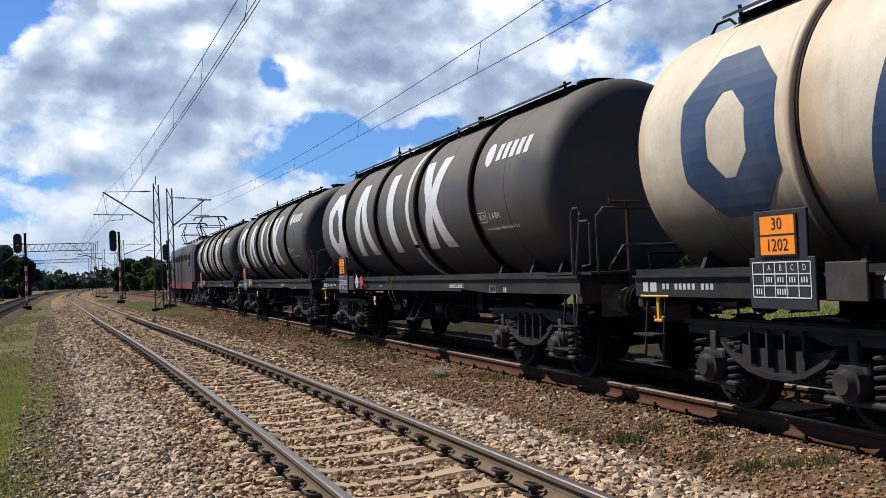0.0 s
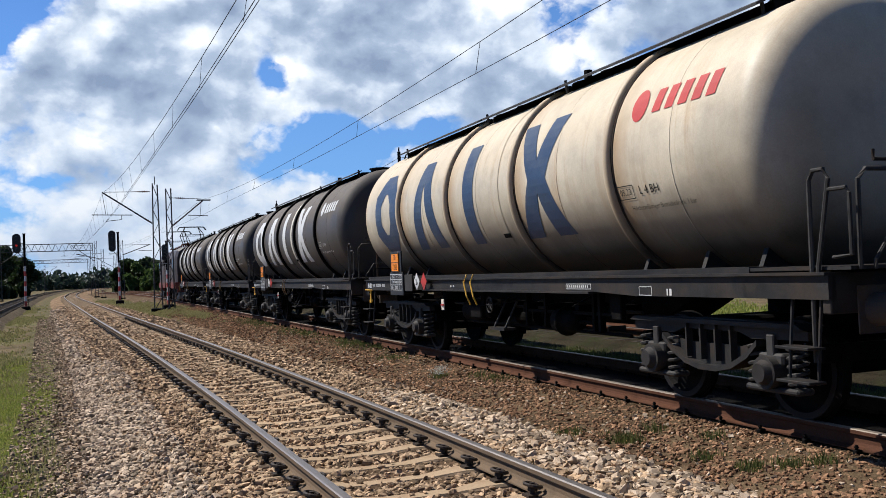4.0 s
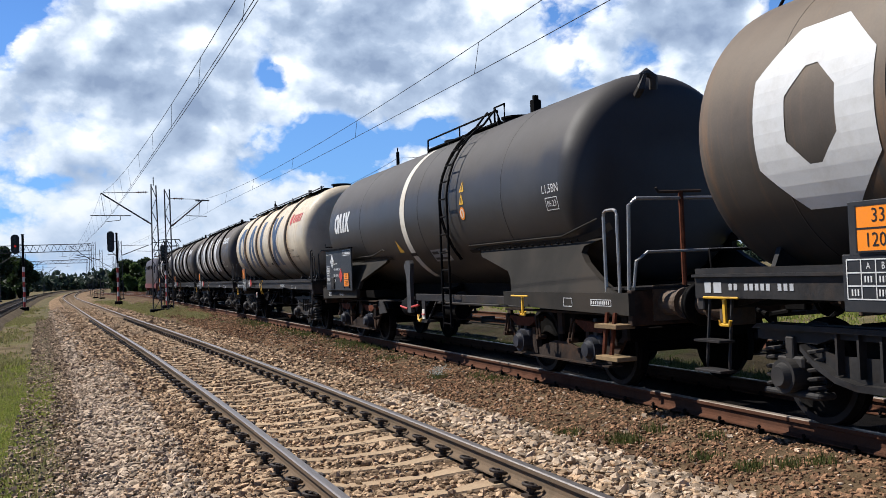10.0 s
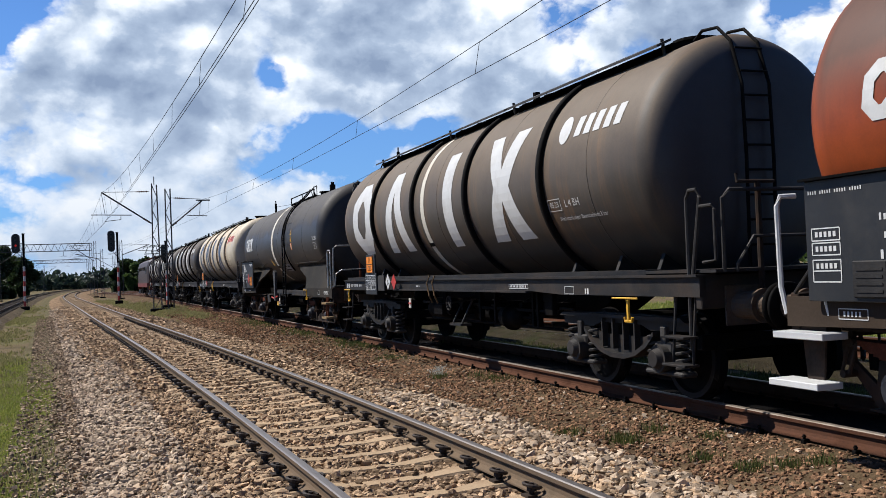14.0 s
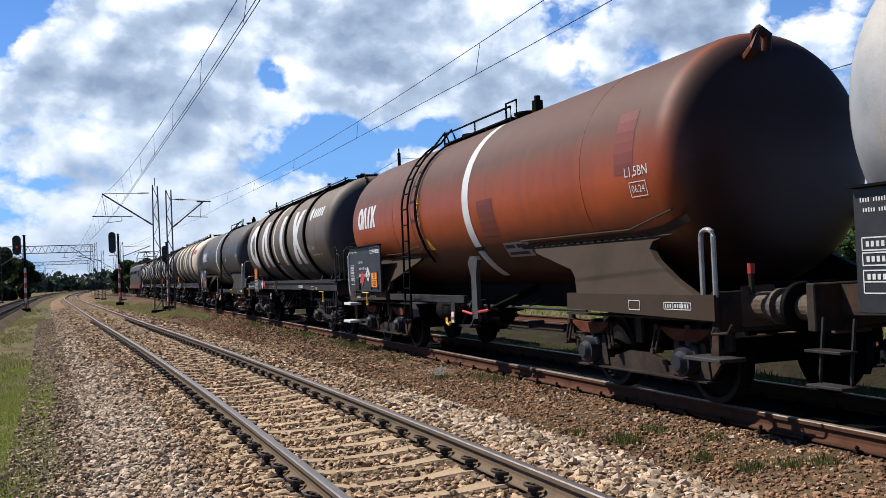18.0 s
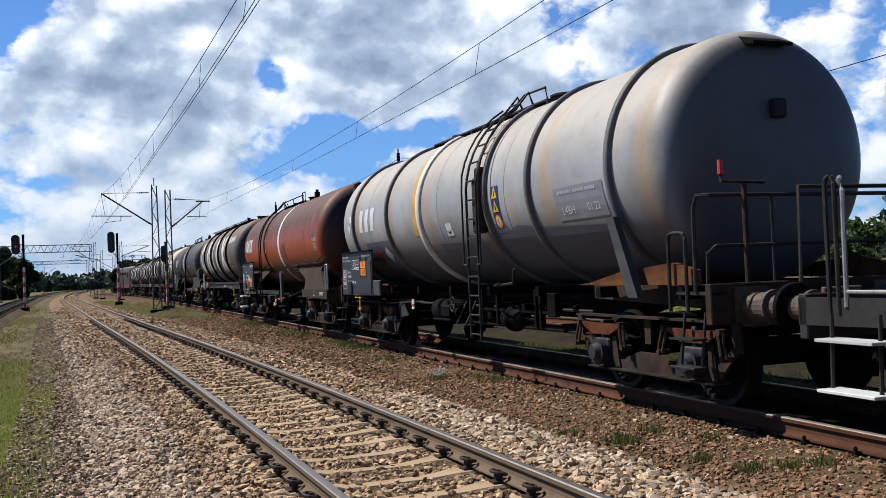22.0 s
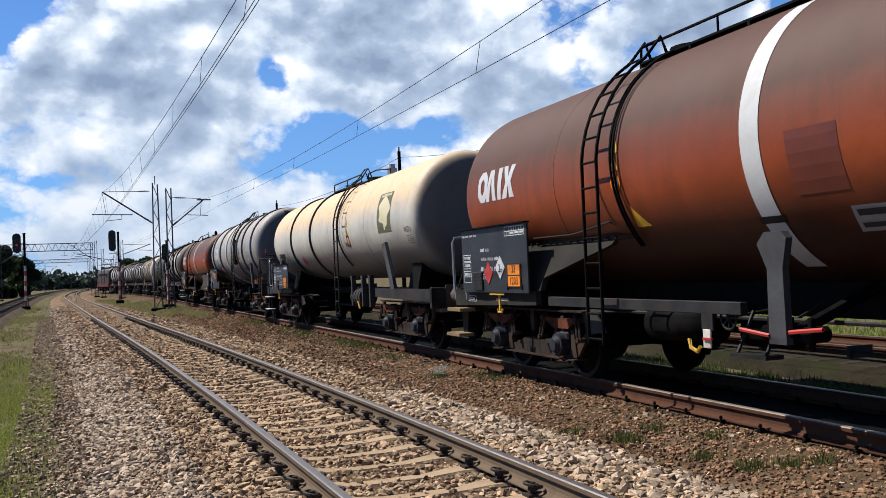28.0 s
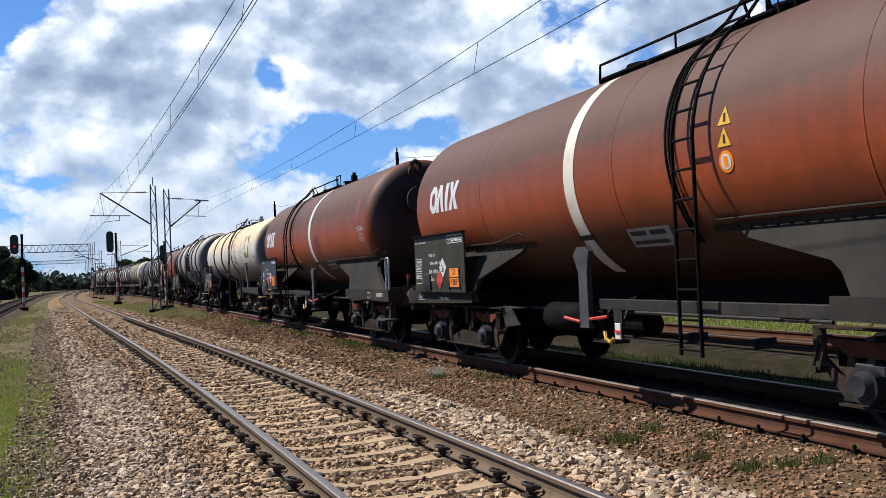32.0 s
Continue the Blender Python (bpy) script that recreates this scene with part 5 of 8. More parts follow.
def letters(body, size):
    """Flat lettering as a bmesh, centred."""
    key = (body, size)
    if key not in TEXTS:
        c = bpy.data.curves.new("lettering", "FONT")
        c.body, c.size, c.align_x, c.align_y, c.resolution_u = body, size, "CENTER", "CENTER", 2
        ob = bpy.data.objects.new("lettering", c)
        TEXTS[key] = bpy.data.meshes.new_from_object(ob)
        bpy.data.objects.remove(ob)
    bm = bmesh.new()
    bm.from_mesh(TEXTS[key])
    return bm


def shell_text(w, body, size, R, zc, y, z, material, name="lettering"):
    arc0 = math.asin((z - zc) / R) * R
    return part(name, fix(wrap(letters(body, size), R, zc, y, arc0)), material, w)


def board_text(parent, body, size, x, y, z, material, squeeze=0.75, name="lettering"):
    bm = letters(body, size)
    for v in bm.verts:
        v.co = Vector((x, y - v.co.x * squeeze, z + v.co.y))
    return part(name, bm, material, parent)


def board_rects(parent, rects, x, material, name="marking", label=""):
    """Flat bars on an upright board: (y to the front, y to the back, z low, z high)."""
    bm = bmesh.new()
    for a, b, c, d in rects:
        bm.faces.new([bm.verts.new(p) for p in ((x, a, c), (x, b, c), (x, b, d), (x, a, d))])
    ob = part(name, fix(bm), material, parent, label)
    return tagged(ob, kind="stuff") if len(rects) > 1 else ob


def framed_rects(y0, y1, z0, z1, cols, rows, t=0.012):
    """Lines of a small ruled table."""
    out = []
    for i in range(cols + 1):
        y = y0 + (y1 - y0) * i / cols
        out.append((y + t / 2, y - t / 2, z0, z1))
    for j in range(rows + 1):
        z = z0 + (z1 - z0) * j / rows
        out.append((max(y0, y1), min(y0, y1), z - t / 2, z + t / 2))
    return out


def hazard_plate(parent, x, y, z, upper, lower, w=0.40, h=0.30):
    bm = bmesh.new()
    box(bm, x, x + 0.012, y - w / 2, y + w / 2, z - h / 2, z + h / 2, 0.004)
    p = part("hazard_plate", bm, M["orange"], parent, "orange hazard plate with two rows of black figures")
    t = 0.014
    e = x - 0.003
    board_rects(p, [(y + w / 2, y + w / 2 - t, z - h / 2, z + h / 2), (y - w / 2 + t, y - w / 2, z - h / 2, z + h / 2), (y + w / 2, y - w / 2, z - t / 2, z + t / 2),
                    (y + w / 2, y - w / 2, z + h / 2 - t, z + h / 2), (y + w / 2, y - w / 2, z - h / 2, z - h / 2 + t)], e, M["black_mark"], "border")
    board_text(p, upper, 0.15, e, y, z + h / 4, M["black_mark"], 0.95)
    board_text(p, lower, 0.15, e, y, z - h / 4, M["black_mark"], 0.95)
    return p


def diamond(parent, x, y, z, r, material, sign=True):
    bm = bmesh.new()
    prism(bm, [(y - r, z), (y, z - r), (y + r, z), (y, z + r)], 0, x, x + 0.008)
    p = part("danger_label", fix(bm), material, parent)
    if sign:
        b2 = bmesh.new()
        e = x - 0.003
        k = r * 0.4
        for pts in ([(k * 0.2, -k), (-k * 0.15, -k), (-k * 0.1, k * 0.7), (k * 0.15, k * 0.7)], [(-k, -k), (k * 1.1, -k), (k * 0.7, -k * 0.75), (-k * 0.8, -k * 0.8)], [(k * 0.1, k * 0.1), (k * 0.8, k * 0.75), (k * 0.65, k * 0.85), (0, k * 0.3)], [(-0.1 * k, -0.55 * k), (-k, -0.1 * k), (-1.1 * k, -0.6 * k)]):
            b2.faces.new([b2.verts.new((e, y + a, z + b)) for a, b in pts])
        part("symbol", fix(b2), M["black_mark"], p)
    return p


def wheelset_mesh():
    bm = bmesh.new()
    for s in (-1, 1):
        prof = [(s * 0.685, 0.10), (s * 0.69, 0.20), (s * 0.70, 0.36), (s * 0.68, 0.39), (s * 0.68, 0.492), (s * 0.715, 0.49), (s * 0.722, 0.465), (s * 0.815, 0.458), (s * 0.815, 0.40), (s * 0.775, 0.37), (s * 0.765, 0.20), (s * 0.80, 0.12), (s * 0.80, 0.10)]
        lathe(bm, prof, 0, (0, 0, 0), 40)
    rod(bm, (-1.0, 0, 0), (1.0, 0, 0), 0.085, 16)
    # chalk-like marks that show the turning
    for s in (-1, 1):
        for k in range(2):
            a = k * math.pi
            box_v = box(bm, s * 0.768 - 0.006, s * 0.768 + 0.006, -0.03, 0.03, 0.24, 0.34)
            bmesh.ops.rotate(bm, cent=(0, 0, 0), matrix=Matrix.Rotation(a, 3, "X"), verts=box_v)
    fix(bm)
    me = mesh_from("wheelset", bm, M["grease"])
    me.materials.append(M["tread"])
    for p in me.polygons:
        c = p.center
        r = math.hypot(c.y, c.z)
        if abs(c.x) > 0.715 and 0.43 < r < 0.47 and abs(p.normal.x) < 0.6 or (abs(c.x) > 0.81 and r > 0.42):
            p.material_index = 1
    return me


WHEELSET = wheelset_mesh()


def coil(bm, x, y, z0, z1, R=0.085, r=0.019, turns=5):
    n = turns * 10
    tube(bm, [(x + R * math.cos(2 * math.pi * turns * i / n), y + R * math.sin(2 * math.pi * turns * i / n), z0 + (z1 - z0) * i / n) for i in range(n + 1)], r, 5)


def leaf_pack(bm, y, x, z, half=0.52, leaves=6):
    """A laminated spring: leaves of falling length, bowed downwards at the middle, as one stepped body."""
    bow = lambda d: 0.018 * (d / half) ** 2
    top = [(d, z + bow(d)) for d in (-half, -half * 0.66, -half * 0.33, 0, half * 0.33, half * 0.66, half)]
    low = []
    for k in range(leaves):
        d = half * (1 - k * 0.11)
        low += [(d, z + bow(d) - 0.022 * (k + 1) + 0.019), (d, z + bow(d) - 0.022 * (k + 1))]
    under = low + [(-d, q) for d, q in low[::-1]]
    prism(bm, [(y + d, q) for d, q in top[:-1] + [top[-1]] + under[1:-1]], 0, x - 0.06, x + 0.06)


def bogie(w, yc, style, base=1.9, cover=True):
    """style 'coil': cast frame with coil springs; style 'leaf': plate frame with laminated springs."""
    bg = new("bogie")
    bg.parent = w
    h = base / 2
    steel = M["steel"] if style == "coil" else M["steel_brown"]
    for s in (-1, 1):
        x = s * 1.06
        bm = bmesh.new()
        if style == "coil":
            # flat top chord, hollow below it, and the fish-bellied lower bow with upright ribs between
            out = [(-h - 0.46, 0.76), (-h - 0.46, 0.84), (-h - 0.2, 0.90), (-0.5, 0.92), (0.5, 0.92), (h + 0.2, 0.90), (h + 0.46, 0.84), (h + 0.46, 0.76), (h - 0.30, 0.745), (0.45, 0.80), (-0.45, 0.80), (-h + 0.30, 0.745)]
            prism(bm, [(yc + a, z) for a, z in out], 0, x - 0.05, x + 0.05)
            pts = [(-h + 0.16, 0.74), (-0.62, 0.615), (-0.38, 0.50), (-0.14, 0.452), (0.14, 0.452), (0.38, 0.50), (0.62, 0.615), (h - 0.16, 0.74)]
            for (a, za), (b, zb) in zip(pts, pts[1:]):
                prism(bm, [(yc + a, za), (yc + b, zb), (yc + b, zb - 0.055), (yc + a, za - 0.055)], 0, x - 0.11, x + 0.11)
            prism(bm, [(yc + a, z) for a, z in pts] + [(yc + 0.45, 0.66), (yc - 0.45, 0.66)], 0, x - 0.02, x + 0.02)
            for a in (-0.36, -0.12, 0.12, 0.36):
                box(bm, x + s * 0.05 - 0.04, x + s * 0.05 + 0.04, yc + a - 0.012, yc + a + 0.012, 0.49 + 0.05 * abs(a), 0.86)
            prism(bm, [(yc - h - 0.46, 0.86), (yc + h + 0.46, 0.86), (yc + h + 0.38, 0.905), (yc - h - 0.38, 0.905)], 0, x - 0.12, x + 0.12)
        else:
            # open plate frame: bottom chord with a flange, horn guides round each axle box, a plate between
            prism(bm, [(yc - h - 0.62, 0.60), (yc - h - 0.56, 0.64), (yc - h - 0.22, 0.385), (yc + h + 0.22, 0.385), (yc + h + 0.56, 0.64), (yc + h + 0.62, 0.60), (yc + h + 0.30, 0.27), (yc - h - 0.30, 0.27)], 0, x - 0.03, x + 0.01)
            prism(bm, [(yc - h - 0.34, 0.262), (yc + h + 0.34, 0.262), (yc + h + 0.34, 0.28), (yc - h - 0.34, 0.28)], 0, x - 0.10, x + 0.10)
            for a in (-h, h):
                for d in (-1, 1):
                    prism(bm, [(yc + a + d * 0.19, 0.30), (yc + a + d * 0.34, 0.30), (yc + a + d * 0.27, 0.66), (yc + a + d * 0.19, 0.66)], 0, x - 0.05, x + 0.03)
            prism(bm, [(yc - h + 0.36, 0.30), (yc + h - 0.36, 0.30), (yc + h - 0.46, 0.42), (yc + 0.20, 0.50), (yc - 0.20, 0.50), (yc - h + 0.46, 0.42)], 0, x - 0.028, x + 0.012)
            prism(bm, [(yc - h - 0.60, 0.885), (yc + h + 0.60, 0.885), (yc + h + 0.60, 0.91), (yc - h - 0.60, 0.91)], 0, x - 0.10, x + 0.04)
            for a in (-h - 0.62, 0.0, h + 0.62):
                box(bm, x - 0.03, x + 0.01, yc + a - 0.06, yc + a + 0.06, 0.60, 0.89)
        fixd = part("side_frame", fix(bm), steel, bg)
        for a in (-h, h):
            bm = bmesh.new()
            rod(bm, (x - s * 0.02, yc + a, WHEEL_R), (x + s * 0.17, yc + a, WHEEL_R), 0.150, 28)
            rod(bm, (x + s * 0.17, yc + a, WHEEL_R), (x + s * 0.23, yc + a, WHEEL_R), 0.118, 28, 0.085)
            for k in range(4):
                t = math.pi / 4 + k * math.pi / 2
                rod(bm, (x + s * 0.13, yc + a + 0.125 * math.cos(t), WHEEL_R + 0.125 * math.sin(t)), (x + s * 0.165, yc + a + 0.125 * math.cos(t), WHEEL_R + 0.125 * math.sin(t)), 0.02, 6)
            box(bm, x - 0.09, x + 0.09, yc + a - 0.17, yc + a + 0.17, WHEEL_R + 0.06, WHEEL_R + 0.17, 0.02)
            if style == "coil":
                box(bm, x - 0.10, x + 0.10, yc + a - 0.36, yc + a + 0.36, 0.27, 0.33, 0.02)
                box(bm, x + s * 0.06 - 0.03, x + s * 0.06 + 0.03, yc + a - 0.05, yc + a + 0.05, 0.60, 0.80, 0.01)
            part("axle_box", fix(bm), M["steel_grey"] if style == "coil" else M["axle_blue"], bg, "", False)
            bm = bmesh.new()
            if style == "coil":
                coil(bm, x, yc + a - 0.265, 0.33, 0.72)
                part("spring", fix(bm), M["steel_grey"], bg)
                bm = bmesh.new()
                coil(bm, x, yc + a + 0.265, 0.33, 0.72)
            else:
                leaf_pack(bm, yc + a, x + s * 0.04, 0.80, 0.50, 6)
                part("spring", fix(bm), M["rust"], bg)
                bm = bmesh.new()
                box(bm, x - 0.075, x + s * 0.02 + 0.095, yc + a - 0.045, yc + a + 0.045, 0.60, 0.84, 0.01)
            part("spring" if style == "coil" else "spring_buckle", fix(bm), M["steel_grey"], bg)
            if style == "leaf":
                for d in (-0.50, 0.50):
                    bm = bmesh.new()
                    for o in (-0.03, 0.05):
                        tube(bm, [(x + s * 0.10, yc + a + d * 0.96 + o, 0.80), (x + s * 0.12, yc + a + d * 1.10 + o, 0.54)], 0.017, 6)
                    rod(bm, (x + s * 0.02, yc + a + d * 0.96, 0.80), (x + s * 0.14, yc + a + d * 0.96, 0.80), 0.035, 8)
                    rod(bm, (x + s * 0.02, yc + a + d * 1.10, 0.54), (x + s * 0.16, yc + a + d * 1.10, 0.54), 0.032, 8)
                    part("shackle", fix(bm), M["steel_brown"], bg)
    if style == "leaf" and yc > 0 and cover:
        # bent sheet over the inner end of the frame
        for s in (-1, 1):
            bm = bmesh.new()
            x = s * 1.09
            prism(bm, [(yc - h - 0.50, 0.905), (yc - h - 0.62, 0.62), (yc - h - 1.12, 0.665), (yc - h - 0.86, 0.88)], 0, x - 0.012, x + 0.012)
            prism(bm, [(yc - h - 0.50, 0.905), (yc - h - 0.86, 0.88), (yc - h - 0.86, 0.90), (yc - h - 0.50, 0.925)], 0, min(x, x - s * 0.5), max(x, x - s * 0.5))
            part("end_cover", fix(bm), M["steel_grey"], bg)
    for a in (-h, h):
        ob = new("wheelset", WHEELSET)
        ob.parent = bg
        ob.matrix_basis = pose(0, yc + a, WHEEL_R)
        WHEELSETS.append((ob, yc + a))
        for s in (-1, 1):
            for d in (-1, 1):
                bm = bmesh.new()
                pts = [(yc + a + d * (0.475 * math.cos(t)), WHEEL_R + 0.475 * math.sin(t)) for t in (-0.45, -0.2, 0.05, 0.3)]
                outp = [(yc + a + d * (0.54 * math.cos(t)), WHEEL_R + 0.54 * math.sin(t)) for t in (0.3, 0.05, -0.2, -0.45)]
                prism(bm, pts + outp, 0, s * 0.77 - 0.045, s * 0.77 + 0.045)
                part("brake_block", fix(bm), M["grease"], bg)
    bm = bmesh.new()
    box(bm, -1.0, 1.0, yc - 0.28, yc + 0.28, 0.62, 0.93, 0.03)
    rod(bm, (0, yc, 0.9), (0, yc, 1.15), 0.3, 16)
    part("bolster", fix(bm), M["grease"], bg)
    for a in (-h - 0.45, h + 0.45):
        bm = bmesh.new()
        box(bm, -1.0, 1.0, yc + a - 0.05, yc + a + 0.05, 0.56, 0.72, 0.01)
        part("end_beam", bm, M["grease"], bg)
    return bg


def buffers(w, end, y_head, y_tip, z=1.045):
    """Two buffers at one end; end is +1 at the front."""
    for s in (-1, 1):
        x = s * 0.87
        bm = bmesh.new()
        box(bm, x - 0.20, x + 0.20, y_head - end * 0.005 - 0.015, y_head + end * 0.02 + 0.015, z - 0.20, z + 0.20, 0.01)
        L = abs(y_tip - y_head)
        rod(bm, (x, y_head, z), (x, y_head + end * L * 0.55, z), 0.140, 20)
        rod(bm, (x, y_head + end * L * 0.5, z), (x, y_head + end * (L - 0.06), z), 0.118, 20)
        rod(bm, (x, y_head + end * L * 0.52, z), (x, y_head + end * L * 0.58, z), 0.17, 20)
        part("buffer_housing", fix(bm), M["buffer"], w)
        bm = bmesh.new()
        prof = [(y_head + end * (L - 0.055), 0.09), (y_head + end * (L - 0.05), 0.225), (y_head + end * (L - 0.025), 0.235), (y_head + end * (L - 0.006), 0.20), (y_head + end * (L - 0.002), 0.0005)]
        lathe(bm, prof, 1, (x, 0, z), 28)
        part("buffer_head", fix(bm), M["grease"], w, "", True)
    bm = bmesh.new()
    L = abs(y_tip - y_head)
    box(bm, -0.05, 0.05, min(y_head, y_head + end * 0.30), max(y_head, y_head + end * 0.30), z - 0.10, z + 0.02, 0.01)
    tube(bm, [(0, y_head + end * 0.26, z - 0.04), (0.05, y_head + end * 0.36, z - 0.12), (0, y_head + end * (L - 0.03), z - 0.16)], 0.028, 6)
    tube(bm, [(0.35, y_head, z - 0.15), (0.36, y_head + end * 0.25, z - 0.30), (0.2, y_head + end * 0.45, z - 0.50), (0.05, y_head + end * (L - 0.02), z - 0.55)], 0.026, 6)
    part("coupling", fix(bm), M["grease"], w)


def grab_rail(w, pts, r=0.017, material=None, name="handrail"):
    bm = bmesh.new()
    tube(bm, pts, r, 7)
    return part(name, fix(bm), material or M["pipe"], w)


def hoop(x, y, z0, z1, width, along="y"):
    """Points of an upright loop rail."""
    d = width / 2
    c = 0.07
    if along == "y":
        f = lambda o, z: (x, y + o, z)
    else:
        f = lambda o, z: (x + o, y, z)
    return [f(-d, z0), f(-d, z1 - c), f(-d + c * 0.3, z1 - c * 0.3), f(-d + c, z1), f(d - c, z1), f(d - c * 0.3, z1 - c * 0.3), f(d, z1 - c), f(d, z0)]


def side_ladder(w, y, R, zc, z_low, width=0.42, material=None, top=True):
    """A ladder up the seen side, bent over the shell onto the walkway."""
    m = material or M["grease"]
    path = [(-R - 0.13, z_low), (-R - 0.13, zc + 0.1)]
    for a in range(10, 66, 8):
        t = radians(a)
        path.append((-math.cos(t) * (R + 0.13), zc + math.sin(t) * (R + 0.13)))
    if top:
        path.append((-0.58, zc + R + 0.16))
        path.append((-0.5, zc + R - 0.05))
    lad = new("ladder")
    lad.parent = w
    for s in (-0.5, 0.5):
        bm = bmesh.new()
        tube(bm, [(x, y + s * width, z) for x, z in path], 0.02, 6)
        part("stringer", fix(bm), m, lad)
    n = 0
    pos = []
    total = 0.0
    for (xa, za), (xb, zb) in zip(path[:-2] if top else path, path[1:]):
        L = math.hypot(xb - xa, zb - za)
        while total + L > n * 0.29 + 0.06:
            t = (n * 0.29 + 0.06 - total) / L
            pos.append((xa + (xb - xa) * t, za + (zb - za) * t))
            n += 1
        total += L
    for x, z in pos:
        bm = bmesh.new()
        rod(bm, (x, y - 0.5 * width, z), (x, y + 0.5 * width, z), 0.014, 6)
        part("rung", bm, m, lad)
    return lad


def walkway(w, y0, y1, R, zc, half=0.42, rails=True, material=None, high=0.32):
    m = material or M["grease"]
    z = zc + R - 0.06
    dk = new("walkway")
    dk.parent = w
    for s in (-1, 1):
        bm = bmesh.new()
        box(bm, s * half - 0.14, s * half + 0.14, y1, y0, z, z + 0.025)
        n = max(2, int((y0 - y1) / 0.9))
        for i in range(n + 1):
            y = y1 + (y0 - y1) * i / n
            box(bm, s * half - 0.14, s * half + 0.14, y - 0.02, y + 0.02, z - 0.10, z)
        part("grating", fix(bm), m, dk)
    for i in range(2):
        y = y1 + 0.35 + (y0 - y1 - 0.7) * i
        bm = bmesh.new()
        rod(bm, (0, y, zc + R - 0.05), (0, y, zc + R + 0.07), 0.25, 18)
        rod(bm, (0, y, zc + R + 0.07), (0, y, zc + R + 0.10), 0.29, 18)
        part("manhole", fix(bm), m, dk)
    if rails:
        for s in (-1, 1):
            x = s * (half + 0.13)
            grab_rail(dk, [(x, y0, z), (x, y0 - 0.02, z + high), (x, (y0 + y1) / 2, z + high), (x, y1 + 0.02, z + high), (x, y1, z)], 0.018, m)
            grab_rail(dk, [(x, (y0 + y1) / 2, z), (x, (y0 + y1) / 2, z + high)], 0.014, m)
    return dk


def yellow_bracket(w, x, y, z, lever=True):
    """A yellow release lever with its hook-shaped foot."""
    bm = bmesh.new()
    box(bm, x - 0.012, x + 0.012, y - 0.018, y + 0.018, z - 0.22, z)
    tube(bm, [(x, y - 0.08, z - 0.19), (x, y - 0.065, z - 0.235), (x, y + 0.065, z - 0.235), (x, y + 0.08, z - 0.19)], 0.017, 6)
    if lever:
        rod(bm, (x - 0.04, y - 0.26, z + 0.02), (x - 0.04, y + 0.26, z + 0.02), 0.011, 6)
    part("release_lever", fix(bm), M["yellow"], w, "yellow release lever")


def brake_gear(w, y0, y1, full=True, plate_at=None):
    """Cylinders, levers, pipes and a hand wheel slung under the frame between the bogies."""
    mid = (y0 + y1) / 2
    if not full:
        bm = bmesh.new()
        rod(bm, (-0.1, y0, 0.62), (-0.1, y1, 0.62), 0.028, 6)
        part("brake_rod", bm, M["steel"], w)
        return
    bm = bmesh.new()
    rod(bm, (-0.75, mid + 1.2, 0.80), (-0.75, mid + 2.3, 0.80), 0.20, 18)
    part("air_reservoir", fix(bm), M["grease"], w, "", True)
    bm = bmesh.new()
    rod(bm, (-0.30, mid + 0.5, 0.72), (-0.30, mid + 1.2, 0.72), 0.16, 18)
    rod(bm, (-0.30, mid + 1.2, 0.72), (-0.30, mid + 2.2, 0.70), 0.03, 8)
    part("brake_cylinder", fix(bm), M["grease"], w)
    bm = bmesh.new()
    rod(bm, (-0.1, y0, 0.55), (-0.1, y1, 0.55), 0.028, 6)
    rod(bm, (-0.75, y0, 0.90), (-0.75, y1, 0.90), 0.022, 6)
    for k in range(5):
        y = y1 + (y0 - y1) * (k + 0.5) / 5
        rod(bm, (-0.75, y, 0.90), (-0.4, y, 1.05), 0.014, 5)
        box(bm, -0.14, 0.14, y - 0.02, y + 0.02, 0.50, 0.62)
    part("brake_rigging", fix(bm), M["steel"], w)
    bm = bmesh.new()
    c = Vector((-1.30, mid + 0.25, 0.95))
    tube(bm, [c + Vector((0, 0.115 * math.cos(t), 0.115 * math.sin(t))) for t in (2 * math.pi * i / 20 for i in range(21))], 0.012, 6)
    for k in range(4):
        t = k * math.pi / 4
        rod(bm, c - Vector((0, 0.115 * math.cos(t), 0.115 * math.sin(t))), c + Vector((0, 0.115 * math.cos(t), 0.115 * math.sin(t))), 0.009, 5)
    rod(bm, c, c + Vector((0.5, 0, 0.05)), 0.016, 6)
    part("hand_wheel", fix(bm), M["steel"], w)
    bm = bmesh.new()
    yp, zp = (mid + 2.1, 0.92) if plate_at is None else (plate_at, 0.74)
    box(bm, -1.38, -1.36, yp - 0.06, yp + 0.06, zp - 0.09, zp + 0.09, 0.005)
    p = part("changeover_plate", bm, M["white_aged"], w, "white brake changeover plate with a red-brown lever")
    bm = bmesh.new()
    box(bm, -1.40, -1.382, yp - 0.10, yp + 0.04, zp - 0.012, zp + 0.012)
    part("lever", bm, M["redpaint"], p)
    if plate_at is not None:
        bm = bmesh.new()
        box(bm, -1.37, -1.345, yp - 0.09, yp + 0.09, zp + 0.08, 1.0, 0.004)
        part("plate_hanger", bm, M["steel"], w)
        bm = bmesh.new()
        tube(bm, [(-1.37, yp + 0.30, zp - 0.02), (-1.39, yp + 0.24, zp - 0.10), (-1.39, yp + 0.14, zp - 0.13), (-1.38, yp + 0.10, zp - 0.08)], 0.022, 6)
        part("release_lever", fix(bm), M["yellow"], w, "yellow release lever")
    bm = bmesh.new()
    rod(bm, (-1.25, mid + 0.2, 0.62), (-1.05, mid + 0.2, 1.0), 0.018, 6)
    rod(bm, (-1.25, mid - 0.2, 0.62), (-1.05, mid - 0.2, 1.0), 0.018, 6)
    box(bm, -1.30, -1.10, mid - 0.25, mid + 0.25, 0.58, 0.62)
    part("valve_step", fix(bm), M["steel"], w)


